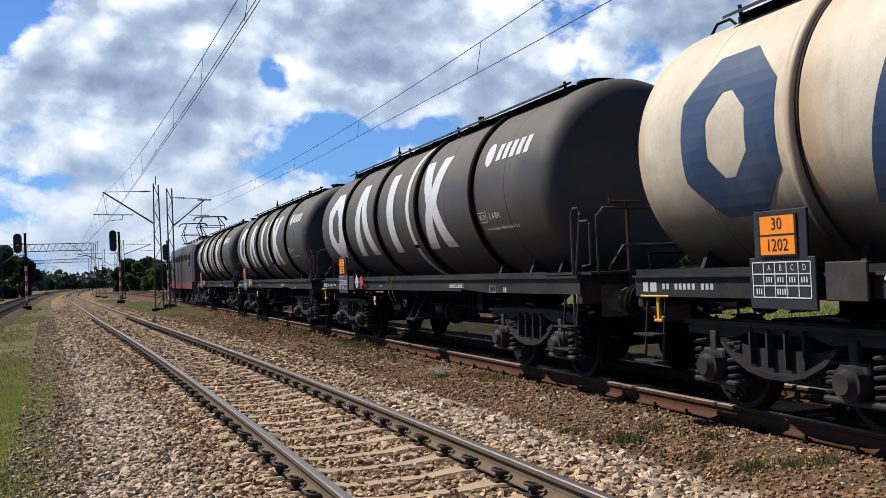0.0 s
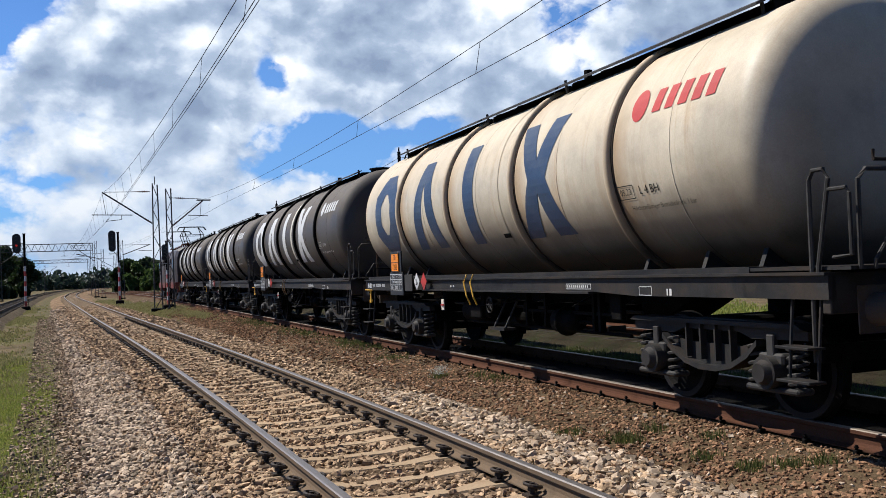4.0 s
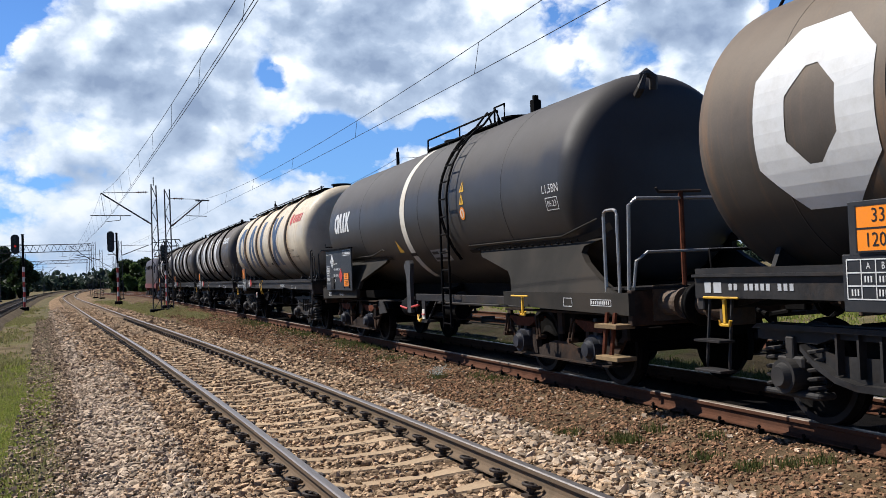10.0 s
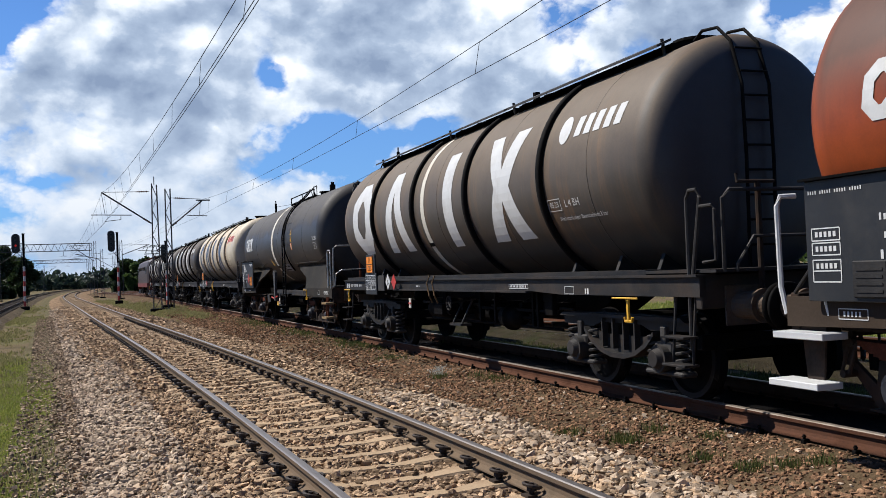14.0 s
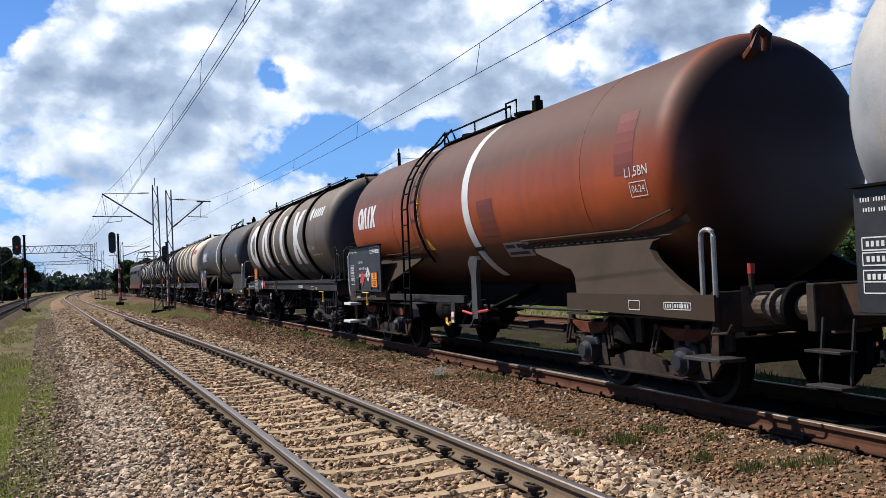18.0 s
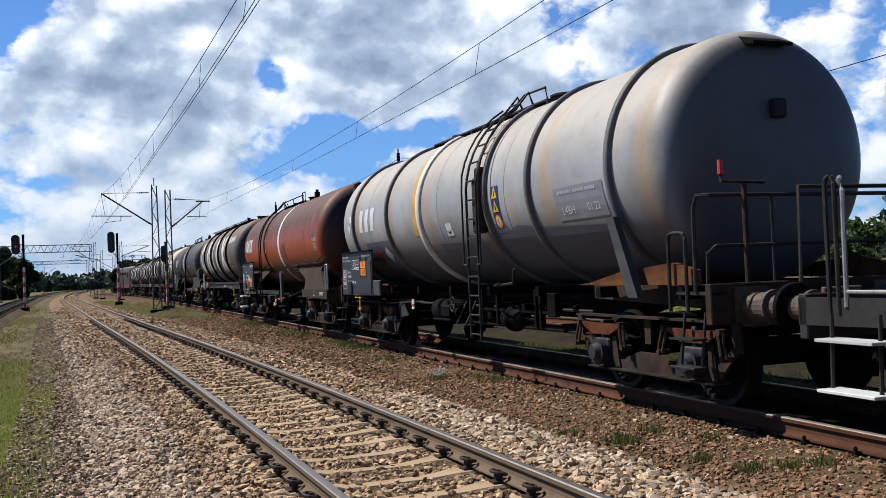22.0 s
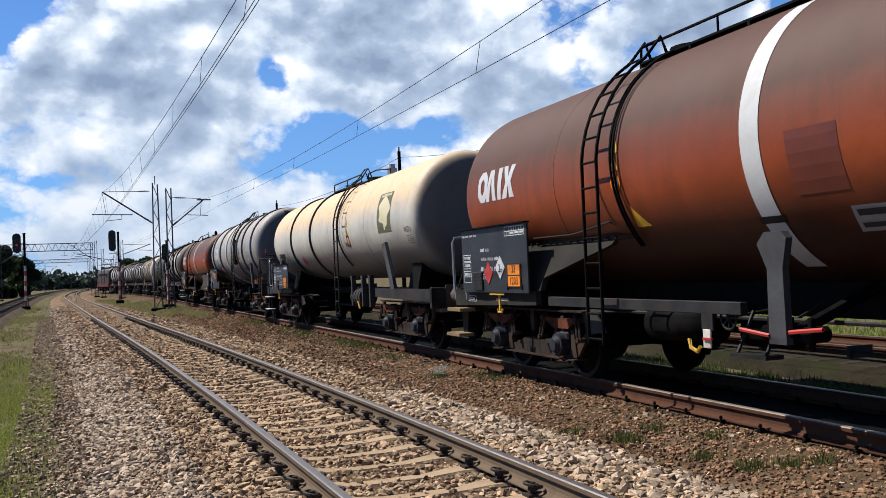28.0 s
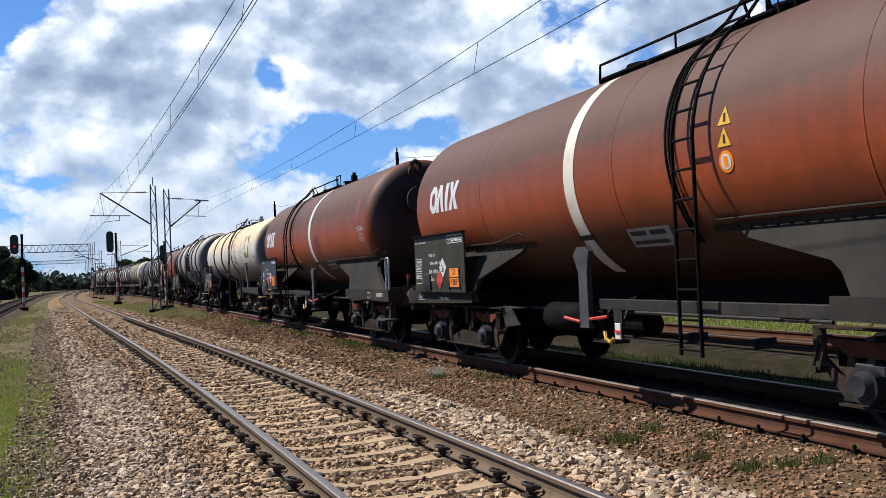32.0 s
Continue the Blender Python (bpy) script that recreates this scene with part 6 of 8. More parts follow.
def under_gear(w, yc, yv):
    """Flanged brake cylinder at yc with its hangers, and a valve block at yv, below the solebar."""
    bm = bmesh.new()
    lathe(bm, [(-0.32, 0.0), (-0.32, 0.10), (-0.20, 0.15), (0.0, 0.16), (0.01, 0.20), (0.05, 0.20), (0.06, 0.16), (0.25, 0.16), (0.32, 0.10), (0.32, 0.0)], 1, (-0.98, yc, 0.76), 18)
    rod(bm, (-0.98, yc - 0.32, 0.76), (-0.98, yc - 0.75, 0.76), 0.028, 8)
    part("brake_cylinder", fix(bm), M["grease"], w, "", True)
    bm = bmesh.new()
    box(bm, -1.22, -0.92, yv - 0.22, yv + 0.22, 0.72, 0.92, 0.02)
    rod(bm, (-1.07, yv - 0.34, 0.80), (-1.07, yv + 0.36, 0.80), 0.075, 12)
    rod(bm, (-1.10, yv - 0.10, 0.90), (-1.10, yv - 0.10, 1.12), 0.035, 8)
    rod(bm, (-1.02, yv + 0.12, 0.90), (-1.02, yv + 0.12, 1.12), 0.05, 8)
    part("valve_block", fix(bm), M["grease"], w)
    bm = bmesh.new()
    for d in (0.55, 1.15, -0.8, -0.95):
        box(bm, -1.06, -0.98, yc + d - 0.03, yc + d + 0.03, 0.66, 1.2)
    box(bm, -1.04, -1.0, yc - 1.6, yc + 1.3, 0.86, 0.90)
    rod(bm, (-1.0, yc + 3.6, 0.64), (-1.0, yc - 1.6, 0.64), 0.022, 6)
    for k in range(6):
        y = yc + 3.0 - 0.8 * k
        box(bm, -0.96, -0.50, y - 0.05, y + 0.05, 0.78 + 0.03 * (k % 3), 0.98)
    part("gear_hanger", fix(bm), M["grease"], w)
    bm = bmesh.new()
    box(bm, -1.20, -1.12, yc - 1.70, yc - 1.46, 0.84, 1.16, 0.01)
    part("cover_plate", fix(bm), M["grease"], w)


def underframe(w, y_front, y_back, bogies, style, z0, z1, material, mid_depth=0.16, inset=0.0, base=1.86, sill=0.0, sides=True):
    """Solebars, headstocks, crossbars, buffers, couplings and bogies. y_front, y_back: buffer tips."""
    hf, hb = y_front - 0.62, y_back + 0.62
    for s in (-1, 1):
        bm = bmesh.new()
        x0, x1 = (-1.36, -1.28) if s < 0 else (1.28, 1.36)
        x0, x1 = x0 - s * inset, x1 - s * inset
        a, b = bogies[0] - 1.9, bogies[1] + 1.9
        if not sides:
            # the side sills end behind the bogies
            for p, q in ((hf, a + 0.7), (hb, b - 0.7)):
                end = bmesh.new()
                prism(end, [(p, z0), (p, z1), (q, z1), (q, z0 + 0.1)], 0, x0, x1)
                part("solebar", fix(end), material, w)
            bm.free()
            continue
        prism(bm, [(hf, z0), (hf, z1), (hb, z1), (hb, z0), (b - 0.9, z0), (b, z1 - mid_depth), (a, z1 - mid_depth), (a + 0.9, z0)], 0, x0, x1)
        prism(bm, [(hf, z1), (hf, z1 + 0.025), (hb, z1 + 0.025), (hb, z1)], 0, min(s * (1.40 - inset), s * (1.16 - inset)), max(s * (1.40 - inset), s * (1.16 - inset)))
        prism(bm, [(a, z1 - mid_depth - 0.025), (a, z1 - mid_depth), (b, z1 - mid_depth), (b, z1 - mid_depth - 0.025)], 0, min(s * (1.42 - inset), s * (1.2 - inset)), max(s * (1.42 - inset), s * (1.2 - inset)))
        part("solebar", fix(bm), material, w)
    for y, d in ((hf, -1), (hb, 1)):
        bm = bmesh.new()
        box(bm, -1.34, 1.34, min(y, y + d * 0.10), max(y, y + d * 0.10), z0 - 0.12, z1 + 0.02, 0.01)
        for s in (-1, 1):
            prism(bm, [(y + d * 0.1, z0 - 0.1), (y + d * 0.1, z1), (y + d * 1.1, z1), (y + d * 1.1, z0 + 0.1)], 0, s * 0.9 - 0.04, s * 0.9 + 0.04)
        part("headstock", fix(bm), material, w)
    for s in (-1, 1):
        bm = bmesh.new()
        box(bm, s * 0.4 - 0.05, s * 0.4 + 0.05, hb + 0.1, hf - 0.1, z0 + 0.02, z1 - 0.02)
        part("longitudinal_beam", bm, M["grease"], w)
        if sill:
            bm = bmesh.new()
            prism(bm, [(bogies[0] - 1.2, z0 + 0.1), (bogies[1] + 1.2, z0 + 0.1), (bogies[1] + 1.2, z0), (bogies[1] + 2.2, sill), (bogies[0] - 2.2, sill), (bogies[0] - 1.2, z0)], 0, s * 0.30 - 0.03, s * 0.30 + 0.03)
            part("centre_sill", fix(bm), M["grease"], w)
    n = 9
    for k in range(n):
        y = hb + 0.6 + (hf - hb - 1.2) * k / (n - 1)
        bm = bmesh.new()
        box(bm, -1.28, 1.28, y - 0.05, y + 0.05, z1 - 0.14, z1 - 0.01)
        part("crossbar", bm, M["grease"], w)
    for y in bogies:
        bogie(w, y, style, base)
    buffers(w, 1, hf, y_front)
    buffers(w, -1, hb, y_back)
    brake_gear(w, bogies[0] - 1.8, bogies[1] + 1.8)
    # corner steps and shunter's handles
    for y, d in ((hf, -1), (hb, 1)):
        for s in (-1, 1):
            bm = bmesh.new()
            yy = y + d * 0.32
            tube(bm, [(s * 1.30, yy - 0.17, z0), (s * 1.36, yy - 0.17, 0.55), (s * 1.36, yy - 0.17, 0.45), (s * 1.36, yy, 0.447), (s * 1.36, yy + 0.17, 0.45), (s * 1.36, yy + 0.17, 0.55), (s * 1.30, yy + 0.17, z0)], 0.016, 6)
            part("step_hanger", fix(bm), M["steel"], w)
            for z in (0.46, 0.74):
                bm = bmesh.new()
                box(bm, s * 1.36 - 0.13, s * 1.36 + 0.05, yy - 0.20, yy + 0.20, z - 0.012, z + 0.012, 0.004)
                part("corner_step", bm, M["steel"], w)
    return hf, hb


def board(w, y0, y1, z0, z1, x, figures, marks, label, material="panelblack", table=(0.70, 0.97, 0.84, 0.97)):
    """The big black data board at the front of a wagon's side, with its white lettering as bars, labels and hazard plate."""
    bm = bmesh.new()
    box(bm, x, x + 0.03, y1, y0, z0, z1, 0.006)
    b = part("data_board", bm, M[material], w, label)
    W, H = y0 - y1, z1 - z0
    X = x - 0.004
    f = lambda u, v: (y0 - u * W, z0 + v * H)
    rects = []
    for u0, u1, v, t in marks:
        a, z = f(u0, v)
        c, _ = f(u1, v)
        n = max(1, int(round((u1 - u0) * W / max(0.026, t * 1.15))))
        for k in range(n):
            s0 = a + (c - a) * k / n
            s1 = a + (c - a) * (k + 0.5) / n
            if (k * 7 + int(v * 100)) % 6 != 4:
                rects.append((s0, s1, z - t * 0.75, z + t * (0.55 if k % 3 else 0.75)))
    board_rects(b, rects, X, M["white"], "marking", "rows of white bars")
    ya, za = f(table[0], table[2])
    yb, zb = f(table[1], table[3])
    board_rects(b, framed_rects(ya, yb, za, zb, 4, 2, 0.010), X, M["white"], "load_table")
    for i, ch in enumerate("ABC"):
        board_text(b, ch, 0.075, X, ya + (yb - ya) * (i + 1.5) / 4, zb - (zb - za) * 0.25, M["white"], 0.8)
    board_text(b, "S", 0.075, X, ya + (yb - ya) * 0.5 / 4, za + (zb - za) * 0.25, M["white"], 0.8)
    board_rects(b, [(ya + (yb - ya) * (i + 0.15) / 4, ya + (yb - ya) * (i + 0.85) / 4, za + 0.022, za + 0.05) for i in (1, 2, 3)], X, M["white"], "marking")
    for u, v, mat, sign in figures[2]:
        y, z = f(u, v)
        diamond(b, x - 0.010, y, z, 0.165, mat, sign)
    y, z = f(*(figures[3] if len(figures) > 3 else (0.82, 0.26)))
    hazard_plate(b, x - 0.016, y, z, figures[0], figures[1], 0.43, 0.33)
    small = []
    for v0, v1 in ((0.50, 0.60), (0.38, 0.48), (0.16, 0.34)):
        ya, za = f(0.03, v0)
        yb, zb = f(0.155, v1)
        small += framed_rects(ya, yb, za, zb, 1, 2 if v1 - v0 > 0.15 else 1, 0.010)
        for k in range(5):
            small.append((ya + (yb - ya) * (0.12 + 0.16 * k), ya + (yb - ya) * (0.22 + 0.16 * k), zb - 0.068, zb - 0.026))
    board_rects(b, small, X, M["white"], "marking")
    # frame for a second plate, latches, a small flap box
    for dy in (-0.24, 0.24):
        bm = bmesh.new()
        box(bm, x - 0.02, x, y + dy - 0.012, y + dy + 0.012, z - 0.2, min(z + 0.55, za - 0.03 if table[1] > 0.8 else z + 0.25))
        part("plate_guide", bm, M["steel"], b)
    bm = bmesh.new()
    yy, zz = f(0.28, 0.17)
    box(bm, x - 0.03, x, yy - 0.17, yy + 0.17, zz - 0.13, zz + 0.15, 0.01)
    for k in range(4):
        box(bm, x - 0.036, x - 0.03, yy - 0.13, yy + 0.13, zz - 0.09 + k * 0.055, zz - 0.07 + k * 0.055)
    part("document_box", fix(bm), M["steel"], b)
    bm = bmesh.new()
    box(bm, x - 0.05, x + 0.04, y1 - 0.01, y0 + 0.01, z1, z1 + 0.02)
    part("drip_edge", bm, M["grease"], b)
    return b


def warning_signs(w, y, R, zc, z, material_low):
    for k, (dz, m) in enumerate(((0.20, "yellow"), (0.0, "yellow"))):
        mark(w, "warning_sign", [[(-0.10, -0.08), (0.10, -0.08), (0, 0.10)]], R, zc, y, z + dz, M[m], "yellow warning triangle")
        mark(w, "warning_sign", [[(-0.015, -0.05), (0.02, -0.05), (0.012, 0.03), (-0.012, 0.03)]], R + 0.003, zc, y, z + dz, M["black_mark"])
    pts = [(0.105 * math.cos(2 * math.pi * i / 16), 0.105 * math.sin(2 * math.pi * i / 16)) for i in range(16)]
    inn = [(0.075 * math.cos(2 * math.pi * i / 16), 0.075 * math.sin(2 * math.pi * i / 16)) for i in range(16)]
    mark(w, "warning_sign", [pts], R, zc, y, z - 0.22, M["orange"], "round orange sign")
    mark(w, "warning_sign", [inn], R + 0.003, zc, y, z - 0.22, M[material_low])
    mark(w, "warning_sign", [[(-0.03, -0.05), (0.03, -0.05), (0.03, 0.05), (-0.03, 0.05)]], R + 0.005, zc, y, z - 0.22, M["orange"])


def small_marks(w, y, z, R, zc, first, second, material):
    shell_text(w, first, 0.155, R, zc, y, z + 0.10, material)
    shell_text(w, second, 0.115, R, zc, y, z - 0.09, material)
    t, a, b = 0.010, 0.165, 0.085
    mark(w, "date_frame", [[(-a, -b), (a, -b), (a, -b + t), (-a, -b + t)], [(-a, b - t), (a, b - t), (a, b), (-a, b)], [(-a, -b), (-a + t, -b), (-a + t, b), (-a, b)], [(a - t, -b), (a, -b), (a, b), (a - t, b)]], R, zc, y, z - 0.09, material)


def hooped_wagon(name, label, paint, hoop_mat, mark_mat, badge_mat, upper, lower, band_first=False, group="tank wagons"):
    """Long wagon of a tank with black hoops, lying on a full underframe; huge painted shapes along its side."""
    w = thing(name, label, "tank wagon", group)
    R, zc = 1.39, 2.66
    front, back = 6.9, -8.1
    hf, hb = underframe(w, front, back, (4.3, -5.55), "coil", 1.14, 1.34, M["steel"], sill=0.70)
    make_shell(w, R, zc, 5.95, -6.42, paint, 0.42, (5.0, 2.3, -0.2, -2.9, -5.4))
    for y in (3.67, 1.07, -1.55, -4.2):
        ring(w, y, R, zc, hoop_mat)
        # shadow line behind each cream hoop, drawn as a thin dark ring
        if mark_mat is M["blue"]:
            ring(w, y - 0.074, R, zc, M["steel_brown"], 0.020, 0.012, "hoop_shade_line")
    bs, ty, xy = (0.54, -0.72, -2.92) if band_first else (-0.98, 0.12, -2.33)
    band(w, bs + 0.09, bs - 0.09, R + 0.006, zc, M["white_aged"] if mark_mat is not M["blue"] else paint, -28, 70, "marking_band", "yellowed white band")
    band(w, bs + 0.12, bs - 0.12, R + 0.012, zc, M["grease"], -31, -28, "band_clamp")
    band(w, bs + 0.09, bs - 0.09, R + 0.008, zc, M["white_aged"] if mark_mat is not M["blue"] else paint, -75, -31, "marking_band")
    H = 1.62
    zl = 2.66
    mark(w, "painted_mark", octagon_mark(1.38, H, 0.40), R, zc, 4.57, zl, mark_mat, "big eight-cornered painted frame")
    mark(w, "painted_mark", chevron_mark(1.46, H, 0.44), R, zc, 2.26, zl, mark_mat, "big painted chevron")
    mark(w, "painted_mark", bar_mark(0.46, H), R, zc, ty, zl, mark_mat, "big painted upright bar")
    mark(w, "painted_mark", hourglass_mark(1.38, H, 0.42), R, zc, xy, zl, mark_mat, "big painted hourglass shape")
    # badge of a round spot and slanting blocks
    e = [(0.15 * math.cos(2 * math.pi * i / 18), 0.19 * math.sin(2 * math.pi * i / 18)) for i in range(18)]
    blocks = [[(0.26 + 0.235 * k, -0.13), (0.26 + 0.235 * k + 0.15, -0.13), (0.26 + 0.235 * k + 0.20, 0.13), (0.26 + 0.235 * k + 0.05, 0.13)] for k in range(5)]
    mark(w, "painted_badge", [e], R, zc, -4.75, 3.20, badge_mat, "small painted badge")
    for bl in blocks:
        mark(w, "painted_badge", [bl], R, zc, -4.75, 3.20, badge_mat)
    sm = M["white"] if mark_mat is not M["blue"] else M["black_mark"]
    shell_text(w, "05.23", 0.105, R, zc, -4.46, 2.28, sm)
    shell_text(w, "L 4 BH", 0.135, R, zc, -4.92, 2.28, sm)
    shell_text(w, "Höchstzulässiger Betriebsdruck 3 bar", 0.078, R, zc, -5.08, 2.10, sm)
    t, a, b = 0.010, 0.165, 0.08
    mark(w, "date_frame", [[(-a, -b), (a, -b), (a, -b + t), (-a, -b + t)], [(-a, b - t), (a, b - t), (a, b), (-a, b)], [(-a, -b), (-a + t, -b), (-a + t, b), (-a, b)], [(a - t, -b), (a, -b), (a, b), (a - t, b)]], R, zc, -4.46, 2.28, sm)
    # saddles
    for y in (5.6, 4.6, 3.4, -4.2, -5.3, -6.2):
        bm = bmesh.new()
        pts = [(-1.0, 1.36), (1.0, 1.36)]
        arc = [(math.sin(radians(t)) * R, zc - math.cos(radians(t)) * (R - 0.005)) for t in (40, 30, 15, 0, -15, -30, -40)]
        prism(bm, pts + arc, 1, y - 0.03, y + 0.03)
        part("saddle", fix(bm), M["steel"], w)
    for s in (-1, 1):
        bm = bmesh.new()
        box(bm, s * 1.15 - 0.12, s * 1.15 + 0.12, -6.4, 6.4, 1.365, 1.42, 0.0)
        part("tank_cradle", bm, M["steel"], w)
    # side plate with the hazard number, load table
    bm = bmesh.new()
    box(bm, -1.45, -1.42, 3.40, 4.22, 1.06, 1.50, 0.005)
    box(bm, -1.45, -1.42, 3.48, 4.14, 1.48, 1.90, 0.005)
    p = part("number_holder", fix(bm), M["panelblack"], w, "black holder with hazard plate and load table")
    hazard_plate(p, -1.468, 3.82, 1.69, upper, lower, 0.46, 0.36)
    board_rects(p, framed_rects(4.17, 3.45, 1.16, 1.46, 5, 3, 0.010), -1.456, M["white"], "load_table")
    for i, ch in enumerate("ABCD"):
        board_text(p, ch, 0.075, -1.456, 4.17 - 0.72 * (i + 1.5) / 5, 1.41, M["white"], 0.8)
    board_rects(p, [(4.17 - 0.144 * i - 0.03 - 0.03 * j, 4.17 - 0.144 * i - 0.045 - 0.03 * j, 1.288, 1.335) for i in (1, 2, 3, 4) for j in range(3)] + [(4.13 - 0.03 * j, 4.115 - 0.03 * j, 1.185, 1.235) for j in range(3)] + [(3.86 - 0.03 * j, 3.845 - 0.03 * j, 1.185, 1.235) for j in range(5)], -1.456, M["white"], "marking")
    for y, m, sg in ((2.52, M["white"], True), (2.14, M["redpaint"], False)):
        diamond(w, -1.475, y, 1.32, 0.155, m, sg)
    bm = bmesh.new()
    box(bm, -1.45, -1.42, 2.86, 3.3, 1.14, 1.45, 0.008)
    part("grid_plate", bm, M["steel_grey"], w)
    # data strip along the solebar
    board_rects(w, [(5.75 - 0.075 * k, 5.75 - 0.075 * k - 0.048, 1.215, 1.275) for k in range(12) if k not in (2, 8)] + [(6.12, 6.02, 1.19, 1.29), (5.98, 5.86, 1.19, 1.29)], -1.365, M["grey_text"], "marking", "row of worn pale bars")
    board_rects(w, framed_rects(-4.68, -4.92, 1.15, 1.24, 1, 1, 0.007) + [(-5.2, -5.225, 1.15, 1.22), (-5.25, -5.29, 1.15, 1.22)] + framed_rects(-3.0, -3.62, 1.21, 1.27, 3, 1, 0.008) + [(-3.03 - 0.05 * k, -3.055 - 0.05 * k, 1.225, 1.255) for k in range(11)] + [(1.1, 1.07, 1.22, 1.25), (1.04, 1.01, 1.22, 1.25), (0.96, 0.93, 1.22, 1.25)], -1.366, M["white"], "marking")
    under_gear(w, -2.30, 0.40)
    # platform at the rear end, with its rails
    grab_rail(w, [(-1.33, -7.27, 0.62), (-1.33, -7.28, 2.12), (-1.33, -7.33, 2.20), (-1.33, -7.45, 2.20), (-1.33, -7.50, 2.12), (-1.33, -7.35, 1.40), (-1.33, -7.33, 1.2)], 0.021, M["steel_grey"])
    grab_rail(w, [(-1.33, -7.50, 2.03), (-1.33, -7.69, 2.03), (-1.33, -7.72, 1.99), (-1.33, -7.72, 1.50), (-1.33, -7.52, 1.48)], 0.018, M["steel_grey"])
    grab_rail(w, [(-1.20, -7.67, 1.38), (-1.20, -7.68, 2.10), (-1.12, -7.68, 2.18), (1.2, -7.68, 2.18), (1.28, -7.68, 2.10), (1.28, -7.67, 1.38)], 0.021, M["steel_grey"])
    grab_rail(w, [(-1.05, -7.67, 1.38), (-1.05, -7.68, 1.45), (-0.85, -7.68, 1.72), (1.2, -7.68, 1.72)], 0.018, M["steel_grey"])
    if band_first:
        yellow_bracket(w, -1.42, -6.25, 1.10)
        # ladder up the rear end, bent over the crown
        end_lad = [(-0.1, -6.90, 1.42), (-0.1, -6.92, 2.6), (-0.1, -6.90, 3.4), (-0.1, -6.74, 3.90), (-0.1, -6.52, 4.10), (-0.1, -6.25, 4.13), (-0.1, -6.1, 4.05)]
        for o in (-0.18, 0.18):
            grab_rail(w, [(x + o, y, z) for x, y, z in end_lad], 0.02, M["grease"], "ladder_stringer")
        for k in range(9):
            z = 1.65 + 0.27 * k
            yy = -6.91 + 0.30 * max(0, (z - 3.25)) ** 1.8
            grab_rail(w, [(-0.28, yy, z), (0.08, yy, z)], 0.013, M["grease"], "rung")
    bm = bmesh.new()
    rod(bm, (-0.75, -7.65, 1.0), (-0.75, -7.65, 2.26), 0.03, 8)
    tube(bm, [(-1.0, -7.65, 2.34), (-1.0, -7.65, 2.26), (-0.55, -7.65, 2.26)], 0.016, 6)
    part("hand_brake", fix(bm), M["steel_brown"], w)
    bm = bmesh.new()
    box(bm, -1.3, 1.3, -7.67, -6.45, 1.38, 1.41)
    part("end_platform", bm, M["steel"], w)
    grab_rail(w, [(-1.2, 6.22, 1.36), (-1.2, 6.25, 1.6), (1.2, 6.25, 1.6), (1.2, 6.22, 1.36)], 0.016, M["grease"])
    yellow_bracket(w, -1.42, 5.75, 1.13)
    # orange hose loops
    for y in (0.15, -0.12):
        grab_rail(w, [(-1.40, y + 0.12, 1.42), (-1.47, y + 0.08, 1.30), (-1.47, y - 0.03, 1.08), (-1.42, y - 0.05, 0.95)], 0.014, M["yellow"] if mark_mat is M["blue"] else M["lever_dull"], "hose")
    for a, b in ((5.3, 0.95), (0.80, -1.85), (-1.95, -6.1)):
        walkway(w, a, b, R, zc, 0.45, False, None)
    for y in (5.2, 0.9, -1.9, -6.0):
        grab_rail(w, [(-0.62, y, zc + R - 0.22), (-0.66, y, zc + R + 0.03)], 0.022, M["steel_grey"], "bracket")
    for y0, y1 in ((5.3, 0.95), (0.80, -1.85), (-1.95, -6.1)):
        bm = bmesh.new()
        prism(bm, [(-0.80, zc + R - 0.10), (-0.60, zc + R - 0.01), (-0.60, zc + R + 0.02), (-0.80, zc + R - 0.07)], 1, y1, y0)
        part("walkway_flap", fix(bm), M["steel_grey"], w)
    grab_rail(w, [(-0.5, 5.9, zc + R - 0.10), (-0.48, 5.82, zc + R - 0.0), (-0.48, 5.6, zc + R + 0.0), (-0.48, 5.5, zc + R - 0.08)], 0.016, M["grease"])
    bm = bmesh.new()
    rod(bm, (0.1, -1.2, zc + R), (0.1, -1.2, zc + R + 0.35), 0.06, 10)
    part("vent_valve", bm, M["grease"], w)
    return w


